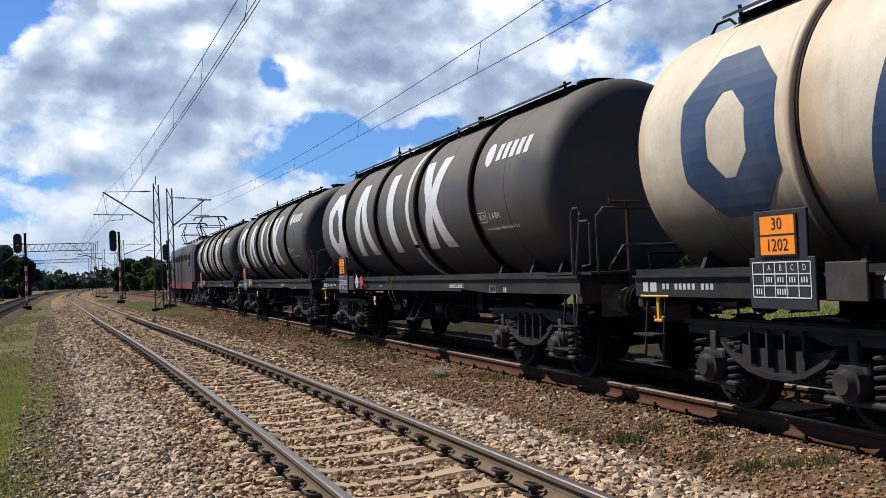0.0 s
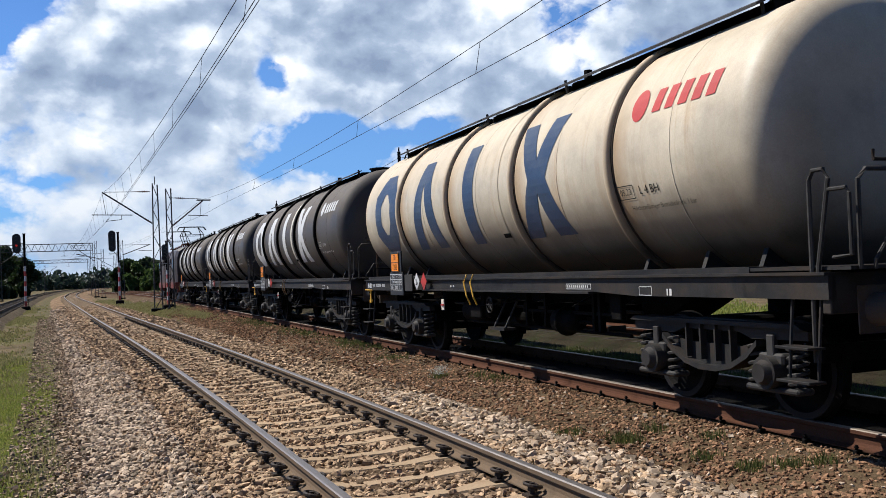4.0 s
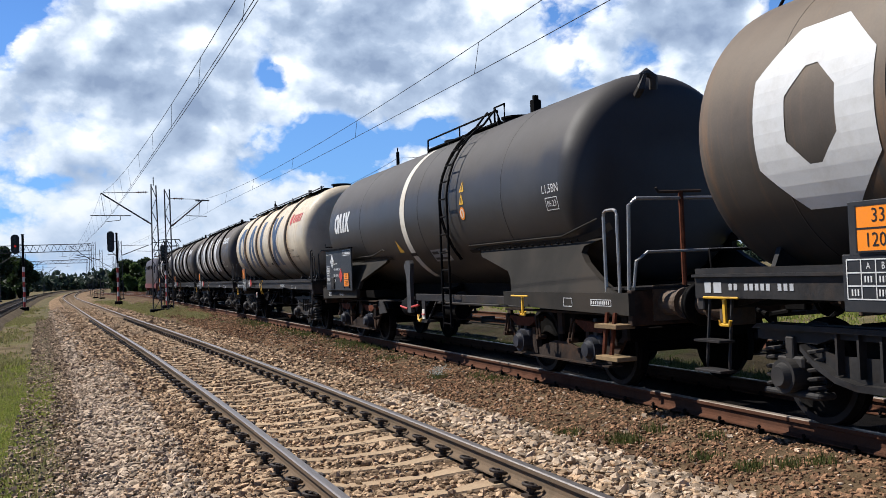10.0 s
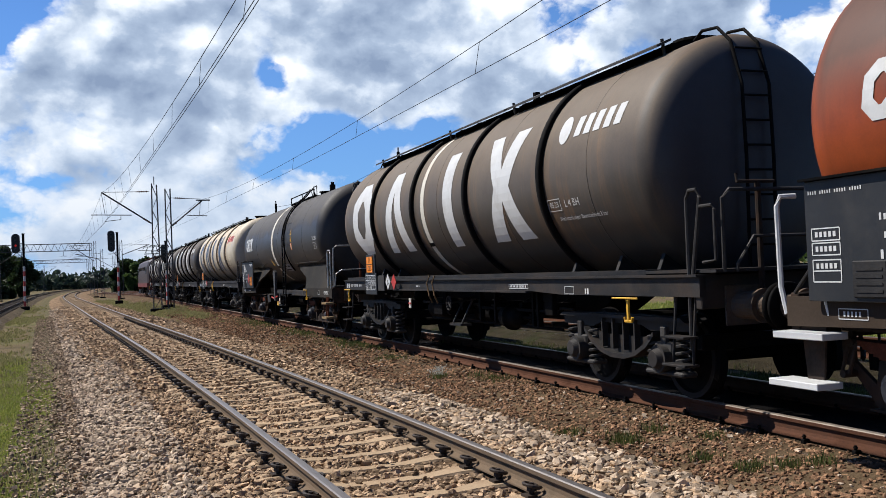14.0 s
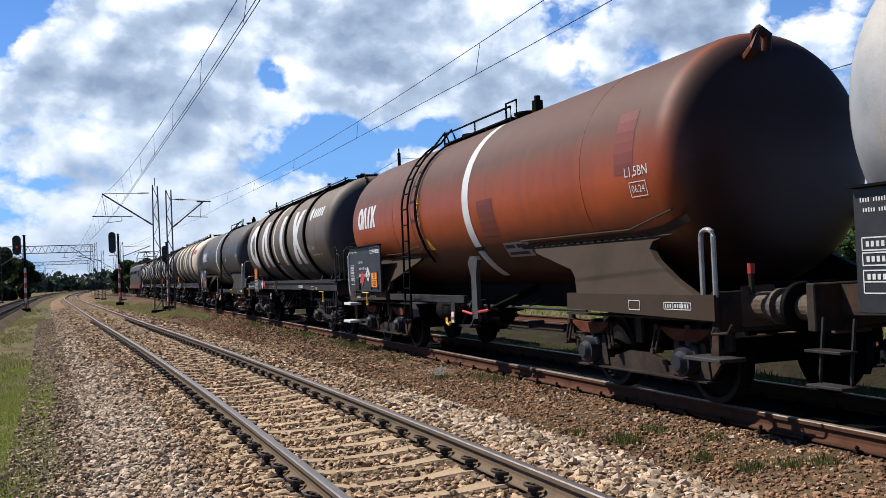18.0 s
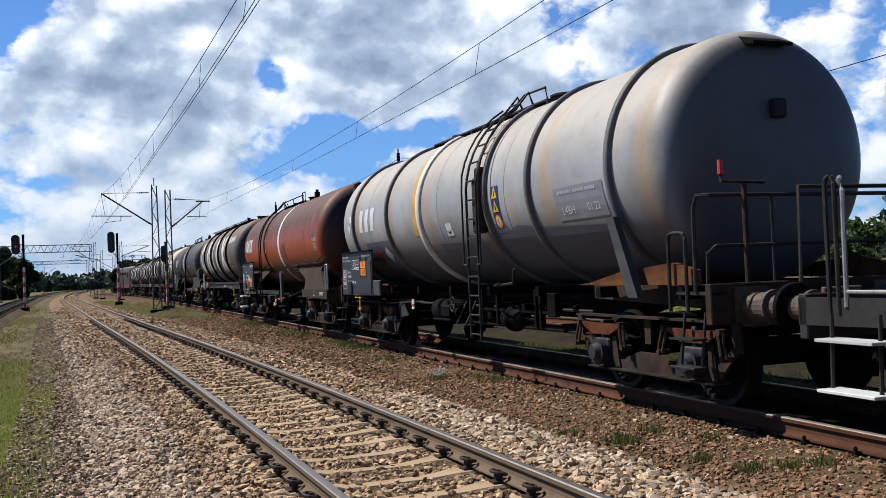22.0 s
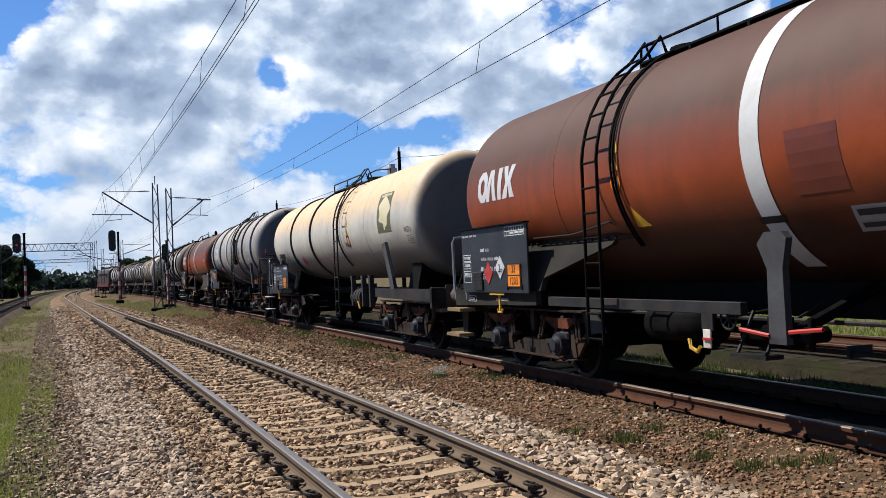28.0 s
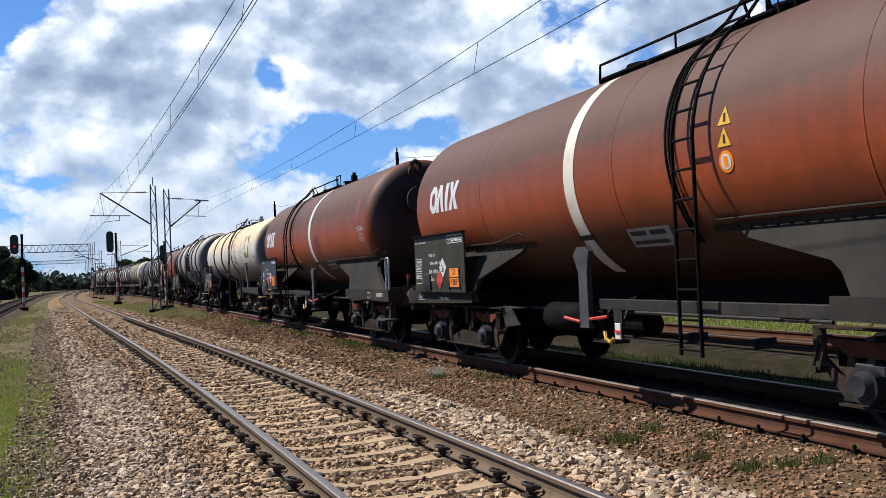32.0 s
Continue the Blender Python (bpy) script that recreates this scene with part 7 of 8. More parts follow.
def bracket_wagon(name, label, paint, stripe, upper, lower, reverse, front, back, bogies, shift, date, step_mat="steel_grey", nudge=0.0, front_kit=None, group="tank wagons"):
    """Frameless wagon: the tank itself carries the pull, on riveted end brackets; black data board, white hoop mark, one ladder."""
    w = thing(name, label, "tank wagon", group)
    R, zc = 1.38, 2.60
    plate = M["bracket"] if paint is M["red"] else M["bracket_black"]
    hf, hb = front - 0.62, back + 0.62
    f0, b0 = 5.75 + shift, -6.36 + shift
    make_shell(w, R, zc, f0, b0, paint, 0.42, (3.0, -0.9, -4.6))
    p0 = 5.95 if not reverse else 6.12
    ye = p0 - 2.42
    # end frames
    for y, d, yb in ((hf, -1, bogies[0]), (hb, 1, bogies[1])):
        bm = bmesh.new()
        box(bm, -1.34, 1.34, min(y, y + d * 0.1), max(y, y + d * 0.1), 0.80, 1.20, 0.01)
        part("headstock", bm, M["steel_brown"], w)
        for s in (-1, 1):
            bm = bmesh.new()
            x0, x1 = (-1.38, -1.30) if s < 0 else (1.30, 1.38)
            yi = yb + d * 1.15 if d > 0 else ye - 0.05
            prism(bm, [(y, 0.92), (y, 1.17), (yi, 1.17), (yi, 0.98)], 0, x0, x1)
            part("end_sill", fix(bm), plate, w)
            bm = bmesh.new()
            far = yb + d * 2.55
            outr = y + d * 0.55
            if d > 0:
                outline = [(y + d * 0.35, 1.17), (y + d * 0.75, 1.32), (y + d * 1.2, 1.53), (y + d * 1.38, 1.66), (y + d * 1.35, 1.74), (y + d * 0.9, 1.82), (far, 1.80), (far - d * 0.15, 1.70), (yb + d * 1.25, 1.46), (yb + d * 1.1, 1.36), (yb + d * 0.95, 1.17)]
            else:
                outline = [(y - 0.4, 1.17), (y - 0.4, 1.80), (far + 0.05, 1.80), (far + 0.15, 1.72), (ye - 0.12, 1.34), (ye - 0.12, 1.17)]
            pl = prism(bm, outline, 0, x0 - s * 0.03, x1 - s * 0.03)
            for v in pl:
                v.co.x -= s * 0.22 * max(0.0, (v.co.z - 1.17) / 0.63)
            part("tank_bracket", fix(bm), plate if s < 0 else M["steel"], w)
            bm = bmesh.new()
            n = 24
            skin = lambda q: s * (math.sqrt(R * R - (zc - q) ** 2) + 0.012)
            lo, hi = [], []
            for k in range(n + 1):
                yy = y + d * 0.55 + (far + d * 0.35 - y - d * 0.55) * k / n
                q = 1.80 + (0.14 * max(0.0, 1 - k / (n * 0.3)) ** 2)
                lo.append(bm.verts.new((skin(q - 0.03), yy, q - 0.03)))
                hi.append(bm.verts.new((skin(q + 0.05), yy, q + 0.05 * (1 if k < n - 1 else 0.4))))
                if 4 < k < n - 1:
                    rod(bm, (skin(q), yy, q + 0.01), (skin(q) + s * 0.025, yy, q), 0.02, 6)
            for k in range(n):
                bm.faces.new((lo[k], lo[k + 1], hi[k + 1], hi[k]))
            part("rivet_strip", fix(bm), plate, w)
            # drip rail above the rivets, its free end bent down
            g0, g1 = (ye + 0.3, far - 0.02) if d < 0 else (far + 0.25, y + d * 0.75)
            pts = []
            for k in range(9):
                u = k / 8
                q = 1.885 + (0.10 * max(0.0, u - 0.55) / 0.45 if d < 0 else 0.16 * max(0.0, u - 0.75) / 0.25)
                pts.append((s * (math.sqrt(R * R - (zc - q) ** 2) + 0.03), g0 + (g1 - g0) * u, q))
            if d < 0:
                pts.append((pts[-1][0] - s * 0.02, g1 - 0.08, 1.95))
            grab_rail(w, pts, 0.011, plate, "drip_rail")
    bm = bmesh.new()
    box(bm, -0.3, 0.3, hb + 0.1, hf - 0.1, 0.90, 1.25)
    part("centre_sill", bm, M["grease"], w)
    for s in (-1, 1):
        bm = bmesh.new()
        box(bm, s * 1.33 - 0.04, s * 1.33 + 0.04, *((bogies[1] + 1.1, -0.62 + nudge) if not reverse else (-0.62 + nudge, bogies[0] - 1.1)), 0.98, 1.10, 0.006)
        part("side_beam", bm, M["steel"], w)
    for y in bogies:
        bogie(w, y, "leaf", 2.0)
    for y in bogies:
        bm = bmesh.new()
        prism(bm, [(-1.2, 1.12), (1.2, 1.12), (1.0, 1.6), (-1.0, 1.6)], 1, y - 0.15, y + 0.15)
        part("bolster_saddle", fix(bm), M["grease"], w)
    buffers(w, 1, hf, front)
    buffers(w, -1, hb, back)
    brake_gear(w, bogies[0] - 1.8, bogies[1] + 1.8, plate_at=(-1.02 if not reverse else -0.10) + nudge)
    sy = (-0.02 if not reverse else -0.86) + nudge
    a0, a1 = (-32, 62)
    band(w, sy + 0.13, sy - 0.13, R + 0.006, zc, stripe, a0, a1, "marking_band", "white painted hoop band")
    band(w, sy + 0.17, sy - 0.17, R + 0.012, zc, M["steel"], a0 - 3, a0)
    band(w, sy + 0.13, sy - 0.13, R + 0.008, zc, stripe, a0 - 28, a0 - 3)
    ly = sy - 0.28
    bm = bmesh.new()
    prism(bm, [(ly + 0.12, 1.72), (ly - 0.10, 1.72), (ly - 0.16, 1.66), (ly - 0.10, 1.40), (ly - 0.11, 0.75), (ly + 0.11, 0.75), (ly + 0.10, 1.40), (ly + 0.22, 1.62)], 0, -1.40, -1.33)
    part("support_leg", fix(bm), M["leg"], w, "grey steel support leg")
    bm = bmesh.new()
    rod(bm, (-1.4, ly - 0.15, 0.86), (-1.4, ly - 0.55, 0.90), 0.02, 6)
    rod(bm, (-1.4, ly + 0.1, 0.82), (-1.4, ly + 0.5, 0.86), 0.02, 6)
    part("valve_lever", fix(bm), M["redpaint"], w)
    for k in range(3):
        bm = bmesh.new()
        rod(bm, (-1.36, ly - 0.3 + 0.25 * k, 0.84), (-1.15, ly - 0.3 + 0.25 * k, 0.84), 0.07, 10)
        rod(bm, (-1.30, ly - 0.3 + 0.25 * k, 0.70), (-1.30, ly - 0.3 + 0.25 * k, 0.98), 0.03, 8)
        part("outlet_valve", fix(bm), M["grease"], w)
    for s in (-1,):
        bm = bmesh.new()
        rod(bm, (0.0, ly, 1.3), (s * 1.2, ly, 0.84), 0.06, 8)
        part("outlet_pipe", bm, M["grease"], w)
    # ladder, walkway
    yl = (-2.60 if not reverse else 1.82) + nudge
    side_ladder(w, yl, R, zc, 0.58, 0.34)
    walkway(w, (0.72 if not reverse else yl + 0.35), (-2.75 if not reverse else -0.9), R, zc, 0.40, True, None, 0.20)
    ye = -2.95 if not reverse else -1.05
    grab_rail(w, [(-0.5, ye + 0.40, zc + R - 0.08), (-0.5, ye + 0.40, zc + R + 0.22), (-0.5, ye, zc + R + 0.22), (-0.5, ye, zc + R - 0.08)], 0.018, M["grease"])
    hb_y = yl + (0.34 if not reverse else -0.40)
    for o in (0.0, 0.06):
        bm = bmesh.new()
        pts = [(-math.cos(radians(a)) * (R + 0.05), hb_y + o + 0.05 * math.sin(radians(a * 2)), zc + math.sin(radians(a)) * (R + 0.05)) for a in range(-40, 76, 6)]
        tube(bm, pts, 0.016, 5)
        part("cable_pipe", fix(bm), M["grease"], w)
    bm = bmesh.new()
    yv = -3.3 if not reverse else -1.0
    rod(bm, (-0.1, yv, zc + R - 0.02), (-0.1, yv, zc + R + 0.22), 0.09, 10)
    rod(bm, (-0.1, yv, zc + R + 0.22), (-0.1, yv, zc + R + 0.30), 0.05, 10)
    part("vent_valve", fix(bm), M["grease"], w)
    # badge of four painted blocks
    by = 4.55 if not reverse else 4.85
    lean = 0.10
    for dx, pl in ((-0.50, octagon_mark(0.36, 0.46, 0.11)), (-0.18, chevron_mark(0.38, 0.46, 0.13)), (0.13, bar_mark(0.14, 0.46)), (0.44, hourglass_mark(0.42, 0.46, 0.14))):
        mark(w, "painted_badge", moved(pl, dx, 0, 1, 1, lean), R, zc, by, 2.72, M["white"], "small white painted block")
    small_marks(w, -6.15 if not reverse else -5.85, 2.40, R, zc, "L1,5BN", date, M["white"])
    warning_signs(w, yl - 0.48 if not reverse else yl - 0.33, R, zc, 2.62, "white")
    if reverse or paint is not M["red_sooty"]:
        mark(w, "warning_sign", [[(-0.13, -0.12), (0.15, -0.12), (-0.11, 0.14)]], R, zc, sy + 0.62 if not reverse else yl - 0.62, 2.0, M["yellow"], "yellow triangle")
    mark(w, "type_plate", [[(-0.44, -0.13), (0.40, -0.13), (0.44, 0.13), (-0.40, 0.13)]], R, zc, sy - 1.36, 1.78, M["galv"], "bare metal type plate")
    mark(w, "type_plate", [[(-0.36, 0.03), (-0.05, 0.03), (-0.05, 0.09), (-0.36, 0.09)], [(0.03, 0.03), (0.34, 0.03), (0.34, 0.09), (0.03, 0.09)], [(-0.38, -0.09), (0.3, -0.09), (0.3, -0.04), (-0.38, -0.04)]], R + 0.004, zc, sy - 1.36, 1.78, M["steel_grey"])
    if paint is M["black_clean"]:
        figs = [(0.27, 0.72, M["white"], True), (0.60, 0.36, M["redpaint"], False)]
    elif not reverse:
        figs = [(0.60, 0.43, M["white"], True), (0.53, 0.22, M["redpaint"], False)]
    else:
        figs = [(0.44, 0.30, M["redpaint"], False), (0.62, 0.38, M["white"], True)]
    board(w, p0, p0 - 2.42, 1.14, 2.10, -1.46, (upper, lower, figs),
          [(0.02, 0.26, 0.90, 0.02), (0.32, 0.46, 0.66, 0.035), (0.32, 0.60, 0.52, 0.035), (0.32, 0.62, 0.37, 0.045)],
          "black data board with white marks and an orange hazard plate" if paint is not M["red_sooty"] or reverse else "olive-faded data board with white marks and hazard labels",
          "panelblack" if paint is not M["red_sooty"] or reverse else "board_olive")
    board_text(w, "Zas", 0.11, -1.466, p0 - 2.42 * 0.38, 1.14 + 0.96 * 0.24, M["white"], 0.9)
    board_rects(w, framed_rects(hf - 0.6, hf - 0.9, 1.0, 1.08, 1, 1, 0.008) + [(hf - 0.65 - 0.04 * k, hf - 0.67 - 0.04 * k, 1.02, 1.06) for k in range(5)] + [(hf - 1.7 - 0.04 * k, hf - 1.72 - 0.04 * k, 1.02, 1.06) for k in range(11)], -1.385, M["white"], "marking")
    board_rects(w, framed_rects(hb + 0.84, hb + 0.37, 1.02, 1.09, 3, 1, 0.008) + framed_rects(hb + 1.52, hb + 1.30, 1.0, 1.10, 1, 1, 0.008) + [(hb + 0.82 - 0.043 * k, hb + 0.798 - 0.043 * k, 1.035, 1.075) for k in range(10)], -1.385, M["white"], "marking")
    # front bracket cut short by the board; rear end rails and steps
    if not reverse:
        grab_rail(w, hoop(-1.33, hb + 0.40, 1.15, 2.12, 0.30, "y"), 0.020, M["pipe"])
        grab_rail(w, [(-1.3, hb + 0.10, 1.2), (-1.3, hb + 0.04, 2.15), (-1.22, hb + 0.02, 2.22), (1.22, hb + 0.02, 2.22), (1.3, hb + 0.04, 2.15), (1.3, hb + 0.10, 1.2)], 0.022, M["pipe"])
        grab_rail(w, [(-1.28, hb + 0.04, 1.2), (-1.26, hb, 1.52), (-1.12, hb - 0.02, 1.62), (1.2, hb - 0.02, 1.62)], 0.018, M["pipe"])
        grab_rail(w, [(-0.62, hb + 0.02, 1.15), (-0.62, hb + 0.02, 2.30)], 0.03, M["rust"], "brake_column")
        grab_rail(w, [(-0.95, hb + 0.02, 2.34), (-0.92, hb + 0.02, 2.29), (-0.35, hb + 0.02, 2.30)], 0.016, M["steel_brown"], "brake_crank")
        bm = bmesh.new()
        box(bm, -1.3, 1.3, hb - 0.02, hb + 0.6, 1.20, 1.23)
        part("end_platform", bm, M["steel"], w)
    else:
        grab_rail(w, hoop(-1.34, hb + 0.12, 1.15, 1.80, 0.20, "y"), 0.026, M["pipe"])
    if front_kit:
        rail_mat, tread_mat = front_kit
        for o, top in ((-0.02, 2.02), (0.48, 2.06)):
            grab_rail(w, [(-1.36, hf - o, 1.02), (-1.37, hf - o + 0.05, 1.25), (-1.37, hf - o + 0.06, top - 0.08), (-1.35, hf - o + 0.04, top), (-1.22, hf - o, top)], 0.024, rail_mat)
        grab_rail(w, [(-1.37, hf - 0.10, 1.20), (-1.37, hf - 0.42, 1.52), (-1.37, hf - 0.74, 1.54)], 0.018, M["steel"])
        for z, o in ((0.46, 0.02), (0.86, -0.06)):
            bm = bmesh.new()
            box(bm, -1.54, -1.28, hf - 0.52 + o, hf + 0.06 + o, z - 0.028, z + 0.028, 0.006)
            part("corner_step", bm, tread_mat, w)
        bm = bmesh.new()
        prism(bm, [(hf - 0.40, 1.0), (hf - 0.10, 1.0), (hf - 0.16, 0.46), (hf - 0.34, 0.46)], 0, -1.33, -1.31)
        part("step_hanger", fix(bm), M["steel_brown"], w)
    if not reverse and paint is not M["red_sooty"]:
        yy = hb + 0.28
        for z in (0.44, 0.80):
            bm = bmesh.new()
            box(bm, -1.53, -1.28, yy - 0.24, yy + 0.24, z - 0.025, z + 0.025, 0.005)
            part("corner_step", bm, M[step_mat], w)
        for o in (-0.05, 0.12):
            bm = bmesh.new()
            prism(bm, [(yy + o, 0.95), (yy + o + 0.05, 0.95), (yy + o + 0.17, 0.45), (yy + o + 0.12, 0.45)], 0, -1.42, -1.39)
            part("step_hanger", fix(bm), M["rust"], w)
    else:
        yy = hb + 0.02
        bm = bmesh.new()
        box(bm, -1.54, -1.24, yy - 0.28, yy + 0.30, 0.55, 0.585, 0.005)
        part("corner_step", bm, M["steel_grey"], w)
        bm = bmesh.new()
        prism(bm, [(yy - 0.02, 1.10), (yy + 0.05, 1.10), (yy + 0.12, 0.56), (yy + 0.0, 0.56)], 0, -1.34, -1.31)
        tube(bm, [(-1.40, yy - 0.30, 0.90), (-1.42, yy - 0.26, 0.82), (-1.42, yy - 0.02, 0.80), (-1.36, yy + 0.02, 0.86)], 0.014, 6)
        part("step_hanger", fix(bm), M["steel_brown"], w)
        bm = bmesh.new()
        rod(bm, (-0.95, hb - 0.02, 1.15), (-0.95, hb - 0.02, 1.36), 0.028, 8)
        part("coupling_handle", bm, M["steel_brown"], w)
        bm = bmesh.new()
        rod(bm, (-0.95, hb - 0.02, 1.36), (-0.95, hb - 0.02, 1.46), 0.034, 8)
        part("grip", bm, M["redpaint"], w)
    if paint is not M["red_sooty"] or reverse:
        yellow_bracket(w, -1.45, (bogies[1] + 0.38) if not reverse else (bogies[0] + 0.3), 1.10)
    # lifting lug and manhole on the rear dome
    bm = bmesh.new()
    yy = b0 - 0.52
    tube(bm, [(-0.35, yy + 0.22, zc + 1.02), (-0.42, yy - 0.02, zc + 1.10), (-0.40, yy - 0.02, zc + 1.24), (-0.30, yy + 0.05, zc + 1.30), (-0.20, yy + 0.04, zc + 1.24), (-0.17, yy + 0.1, zc + 1.1)], 0.055, 8)
    part("lifting_lug", fix(bm), paint, w)
    if reverse and date == "12.23":
        bm = bmesh.new()
        rings = lathe(bm, [(b0 - 0.56, 0.30), (b0 - 0.60, 0.30), (b0 - 0.60, 0.26), (b0 - 0.57, 0.0005)], 1, (-0.25, 0, zc + 0.45), 24)
        part("dome_cover", fix(bm), paint, w)
    if reverse:
        for yy, z, a, b in ((sy - 4.75, 2.85, 0.20, 0.36), (sy - 0.75, 2.28, 0.30, 0.28)):
            mark(w, "repaint_patch", [[(-a, -b), (a, -b), (a, b), (-a, b)]], R - 0.003, zc, yy, z, M["red_patch"], "patch of older darker red paint")
    return w


def white_bars(w, rects, R, zc, y, z, material, name="marking"):
    """Unreadable lettering on the shell, as bars (x0, x1, y0, y1)."""
    ob = mark(w, name, [[(a, c), (b, c), (b, d), (a, d)] for a, b, c, d in rects], R, zc, y, z, material)
    return tagged(ob, kind="stuff")


def end_rails(w, y, d, material, high=2.05, z0=1.2):
    """Railed end platform: y is the headstock, d points into the wagon."""
    grab_rail(w, hoop(-1.33, y + d * 0.55, z0 - 0.2, high - 0.35, 0.3, "y"), 0.021, material)
    grab_rail(w, [(-1.33, y + d * 0.25, z0), (-1.33, y + d * 0.24, high - 0.12), (-1.33, y + d * 0.18, high), (-1.25, y + d * 0.1, high), (1.25, y + d * 0.1, high), (1.33, y + d * 0.18, high), (1.33, y + d * 0.25, z0)], 0.022, material)
    grab_rail(w, [(-1.3, y + d * 0.1, z0), (-1.3, y + d * 0.08, z0 + 0.38), (-1.2, y + d * 0.08, z0 + 0.45), (1.25, y + d * 0.08, z0 + 0.45)], 0.018, material)
    for x in (-0.5, 0.4):
        grab_rail(w, [(x, y + d * 0.09, z0), (x, y + d * 0.09, high)], 0.016, material)
    bm = bmesh.new()
    box(bm, -1.32, 1.32, min(y, y + d * 0.6), max(y, y + d * 0.6), z0 - 0.03, z0)
    part("end_platform", bm, M["steel"], w)
    bm = bmesh.new()
    rod(bm, (-0.85, y + d * 0.06, z0), (-0.85, y + d * 0.06, high + 0.12), 0.028, 8)
    tube(bm, [(-1.12, y + d * 0.06, high + 0.32), (-1.12, y + d * 0.06, high + 0.13), (-0.6, y + d * 0.06, high + 0.12)], 0.017, 6)
    part("hand_brake", fix(bm), M["steel_brown"], w)
    bm = bmesh.new()
    rod(bm, (-1.12, y + d * 0.06, high + 0.2), (-1.12, y + d * 0.06, high + 0.34), 0.028, 8)
    part("crank_grip", bm, M["redpaint"], w)


def grey_wagon():
    """Pale grey tank in hoops, ladder at the middle, rust-brown end frames."""
    w = thing("tank_wagon", "pale grey hooped tank wagon with rust runs and rust-brown end frames", "tank wagon", "tank wagons")
    R, zc, H = 1.39, 2.64, 7.85
    bog = (4.9, -5.7)
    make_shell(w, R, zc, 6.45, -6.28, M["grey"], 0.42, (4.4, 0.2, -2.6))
    for y in (5.62, 3.07, -1.95, -3.42, -5.53):
        ring(w, y, R, zc, M["galv_dark"], 0.05, 0.06)
    ring(w, 1.12, R, zc, M["white_aged"], 0.10, 0.05)
    band(w, 1.55, 1.30, R + 0.005, zc, M["yellowed"], -20, 55, "rust_stain")
    hf, hb = underframe(w, H, -H, bog, "leaf", 1.0, 1.26, M["steel_brown"], 0.16, 0.30, sill=0.76, sides=False)
    under_gear(w, -1.98, 0.45)
    for y, d in ((bog[0], 1), (bog[1], -1)):
        for s in (-1, 1):
            bm = bmesh.new()
            prism(bm, [(y - d * 1.25, 1.27), (y + d * 1.2, 1.27), (y + d * 1.2, 1.42), (y + d * 0.8, 1.50), (y - d * 0.2, 1.42), (y - d * 0.9, 1.30)], 0, s * 1.24 - 0.04, s * 1.24 + 0.04)
            part("tank_bracket", fix(bm), M["rust_orange"], w)
    bm = bmesh.new()
    prism(bm, [(-5.52, 2.04), (-5.68, 2.04), (-6.12, 1.14), (-5.92, 1.14)], 0, -1.46, -1.38)
    part("strut", fix(bm), M["leg"], w, "grey slanting strut")
    # badge: a three-armed sign and slanting blocks
    for k in range(3):
        a = k * 2 * math.pi / 3 + math.pi / 2
        pts = [(0.07, -0.07), (0.21, -0.12), (0.21, 0.12), (0.07, 0.07)]
        mark(w, "painted_badge", [[(x * math.cos(a) - y * math.sin(a), x * math.sin(a) + y * math.cos(a)) for x, y in pts]], R, zc, 5.92, 2.62, M["white"], "white three-armed painted badge")
    for k in range(3):
        x = 0.42 * k
        mark(w, "painted_badge", [[(x, -0.24), (x + 0.24, -0.24), (x + 0.32, 0.24), (x + 0.06, 0.24)]], R, zc, 5.18, 2.66, M["white"], "white painted block")
    # darker repainted fields and small plates
    mark(w, "repaint_patch", [[(-0.62, -0.16), (0.62, -0.16), (0.62, 0.26), (-0.62, 0.26)]], R, zc, -4.72, 2.24, M["grey_mid"], "grey repainted field")
    white_bars(w, [(-0.5 + 0.04 * k, -0.475 + 0.04 * k, 0.155, 0.195) for k in range(24) if k not in (9, 17)], R + 0.004, zc, -4.72, 2.26, M["grey_text"])
    shell_text(w, "L4BH", 0.15, R + 0.004, zc, -4.42, 2.20, M["white"])
    shell_text(w, "01.22", 0.14, R + 0.004, zc, -5.05, 2.21, M["white"])
    mark(w, "repaint_patch", [[(-1.0, -0.22), (0.9, -0.22), (0.9, 0.24), (-1.0, 0.24)]], R, zc, 3.95, 1.96, M["grey_dark"], "darker grey repainted field")
    for dy, m in ((0.26, M["redpaint"]), (-0.30, M["white"])):
        mark(w, "danger_label", [[(-0.2, 0.02), (0, -0.19), (0.2, -0.02), (0, 0.19)]], R + 0.004, zc, 3.95 + dy, 1.90, m)
    mark(w, "label", [[(-0.14, -0.11), (0.14, -0.11), (0.12, 0.11), (-0.12, 0.11)]], R, zc, -0.20, 2.20, M["white"], "small white label")
    mark(w, "label", [[(-0.12, -0.02), (0, -0.08), (0.12, 0.0), (0.0, -0.04)]], R + 0.004, zc, -0.20, 2.20, M["black_mark"])
    mark(w, "sign_plate", [[(-0.13, -0.36), (0.13, -0.36), (0.13, 0.36), (-0.13, 0.36)]], R + 0.003, zc, -2.27, 2.36, M["plate_blue"], "blue sign plate")
    warning_signs(w, -2.27, R + 0.006, zc, 2.42, "white")
    side_ladder(w, -1.69, R, zc, 0.48, 0.39, M["steel"])
    # guard loop round the ladder, and the contents gauge behind it
    loop = [(-1.54, 1.60)] + [(-1.54, 2.7)] + [(-math.cos(radians(a)) * 1.56, zc + math.sin(radians(a)) * 1.56) for a in range(12, 68, 8)]
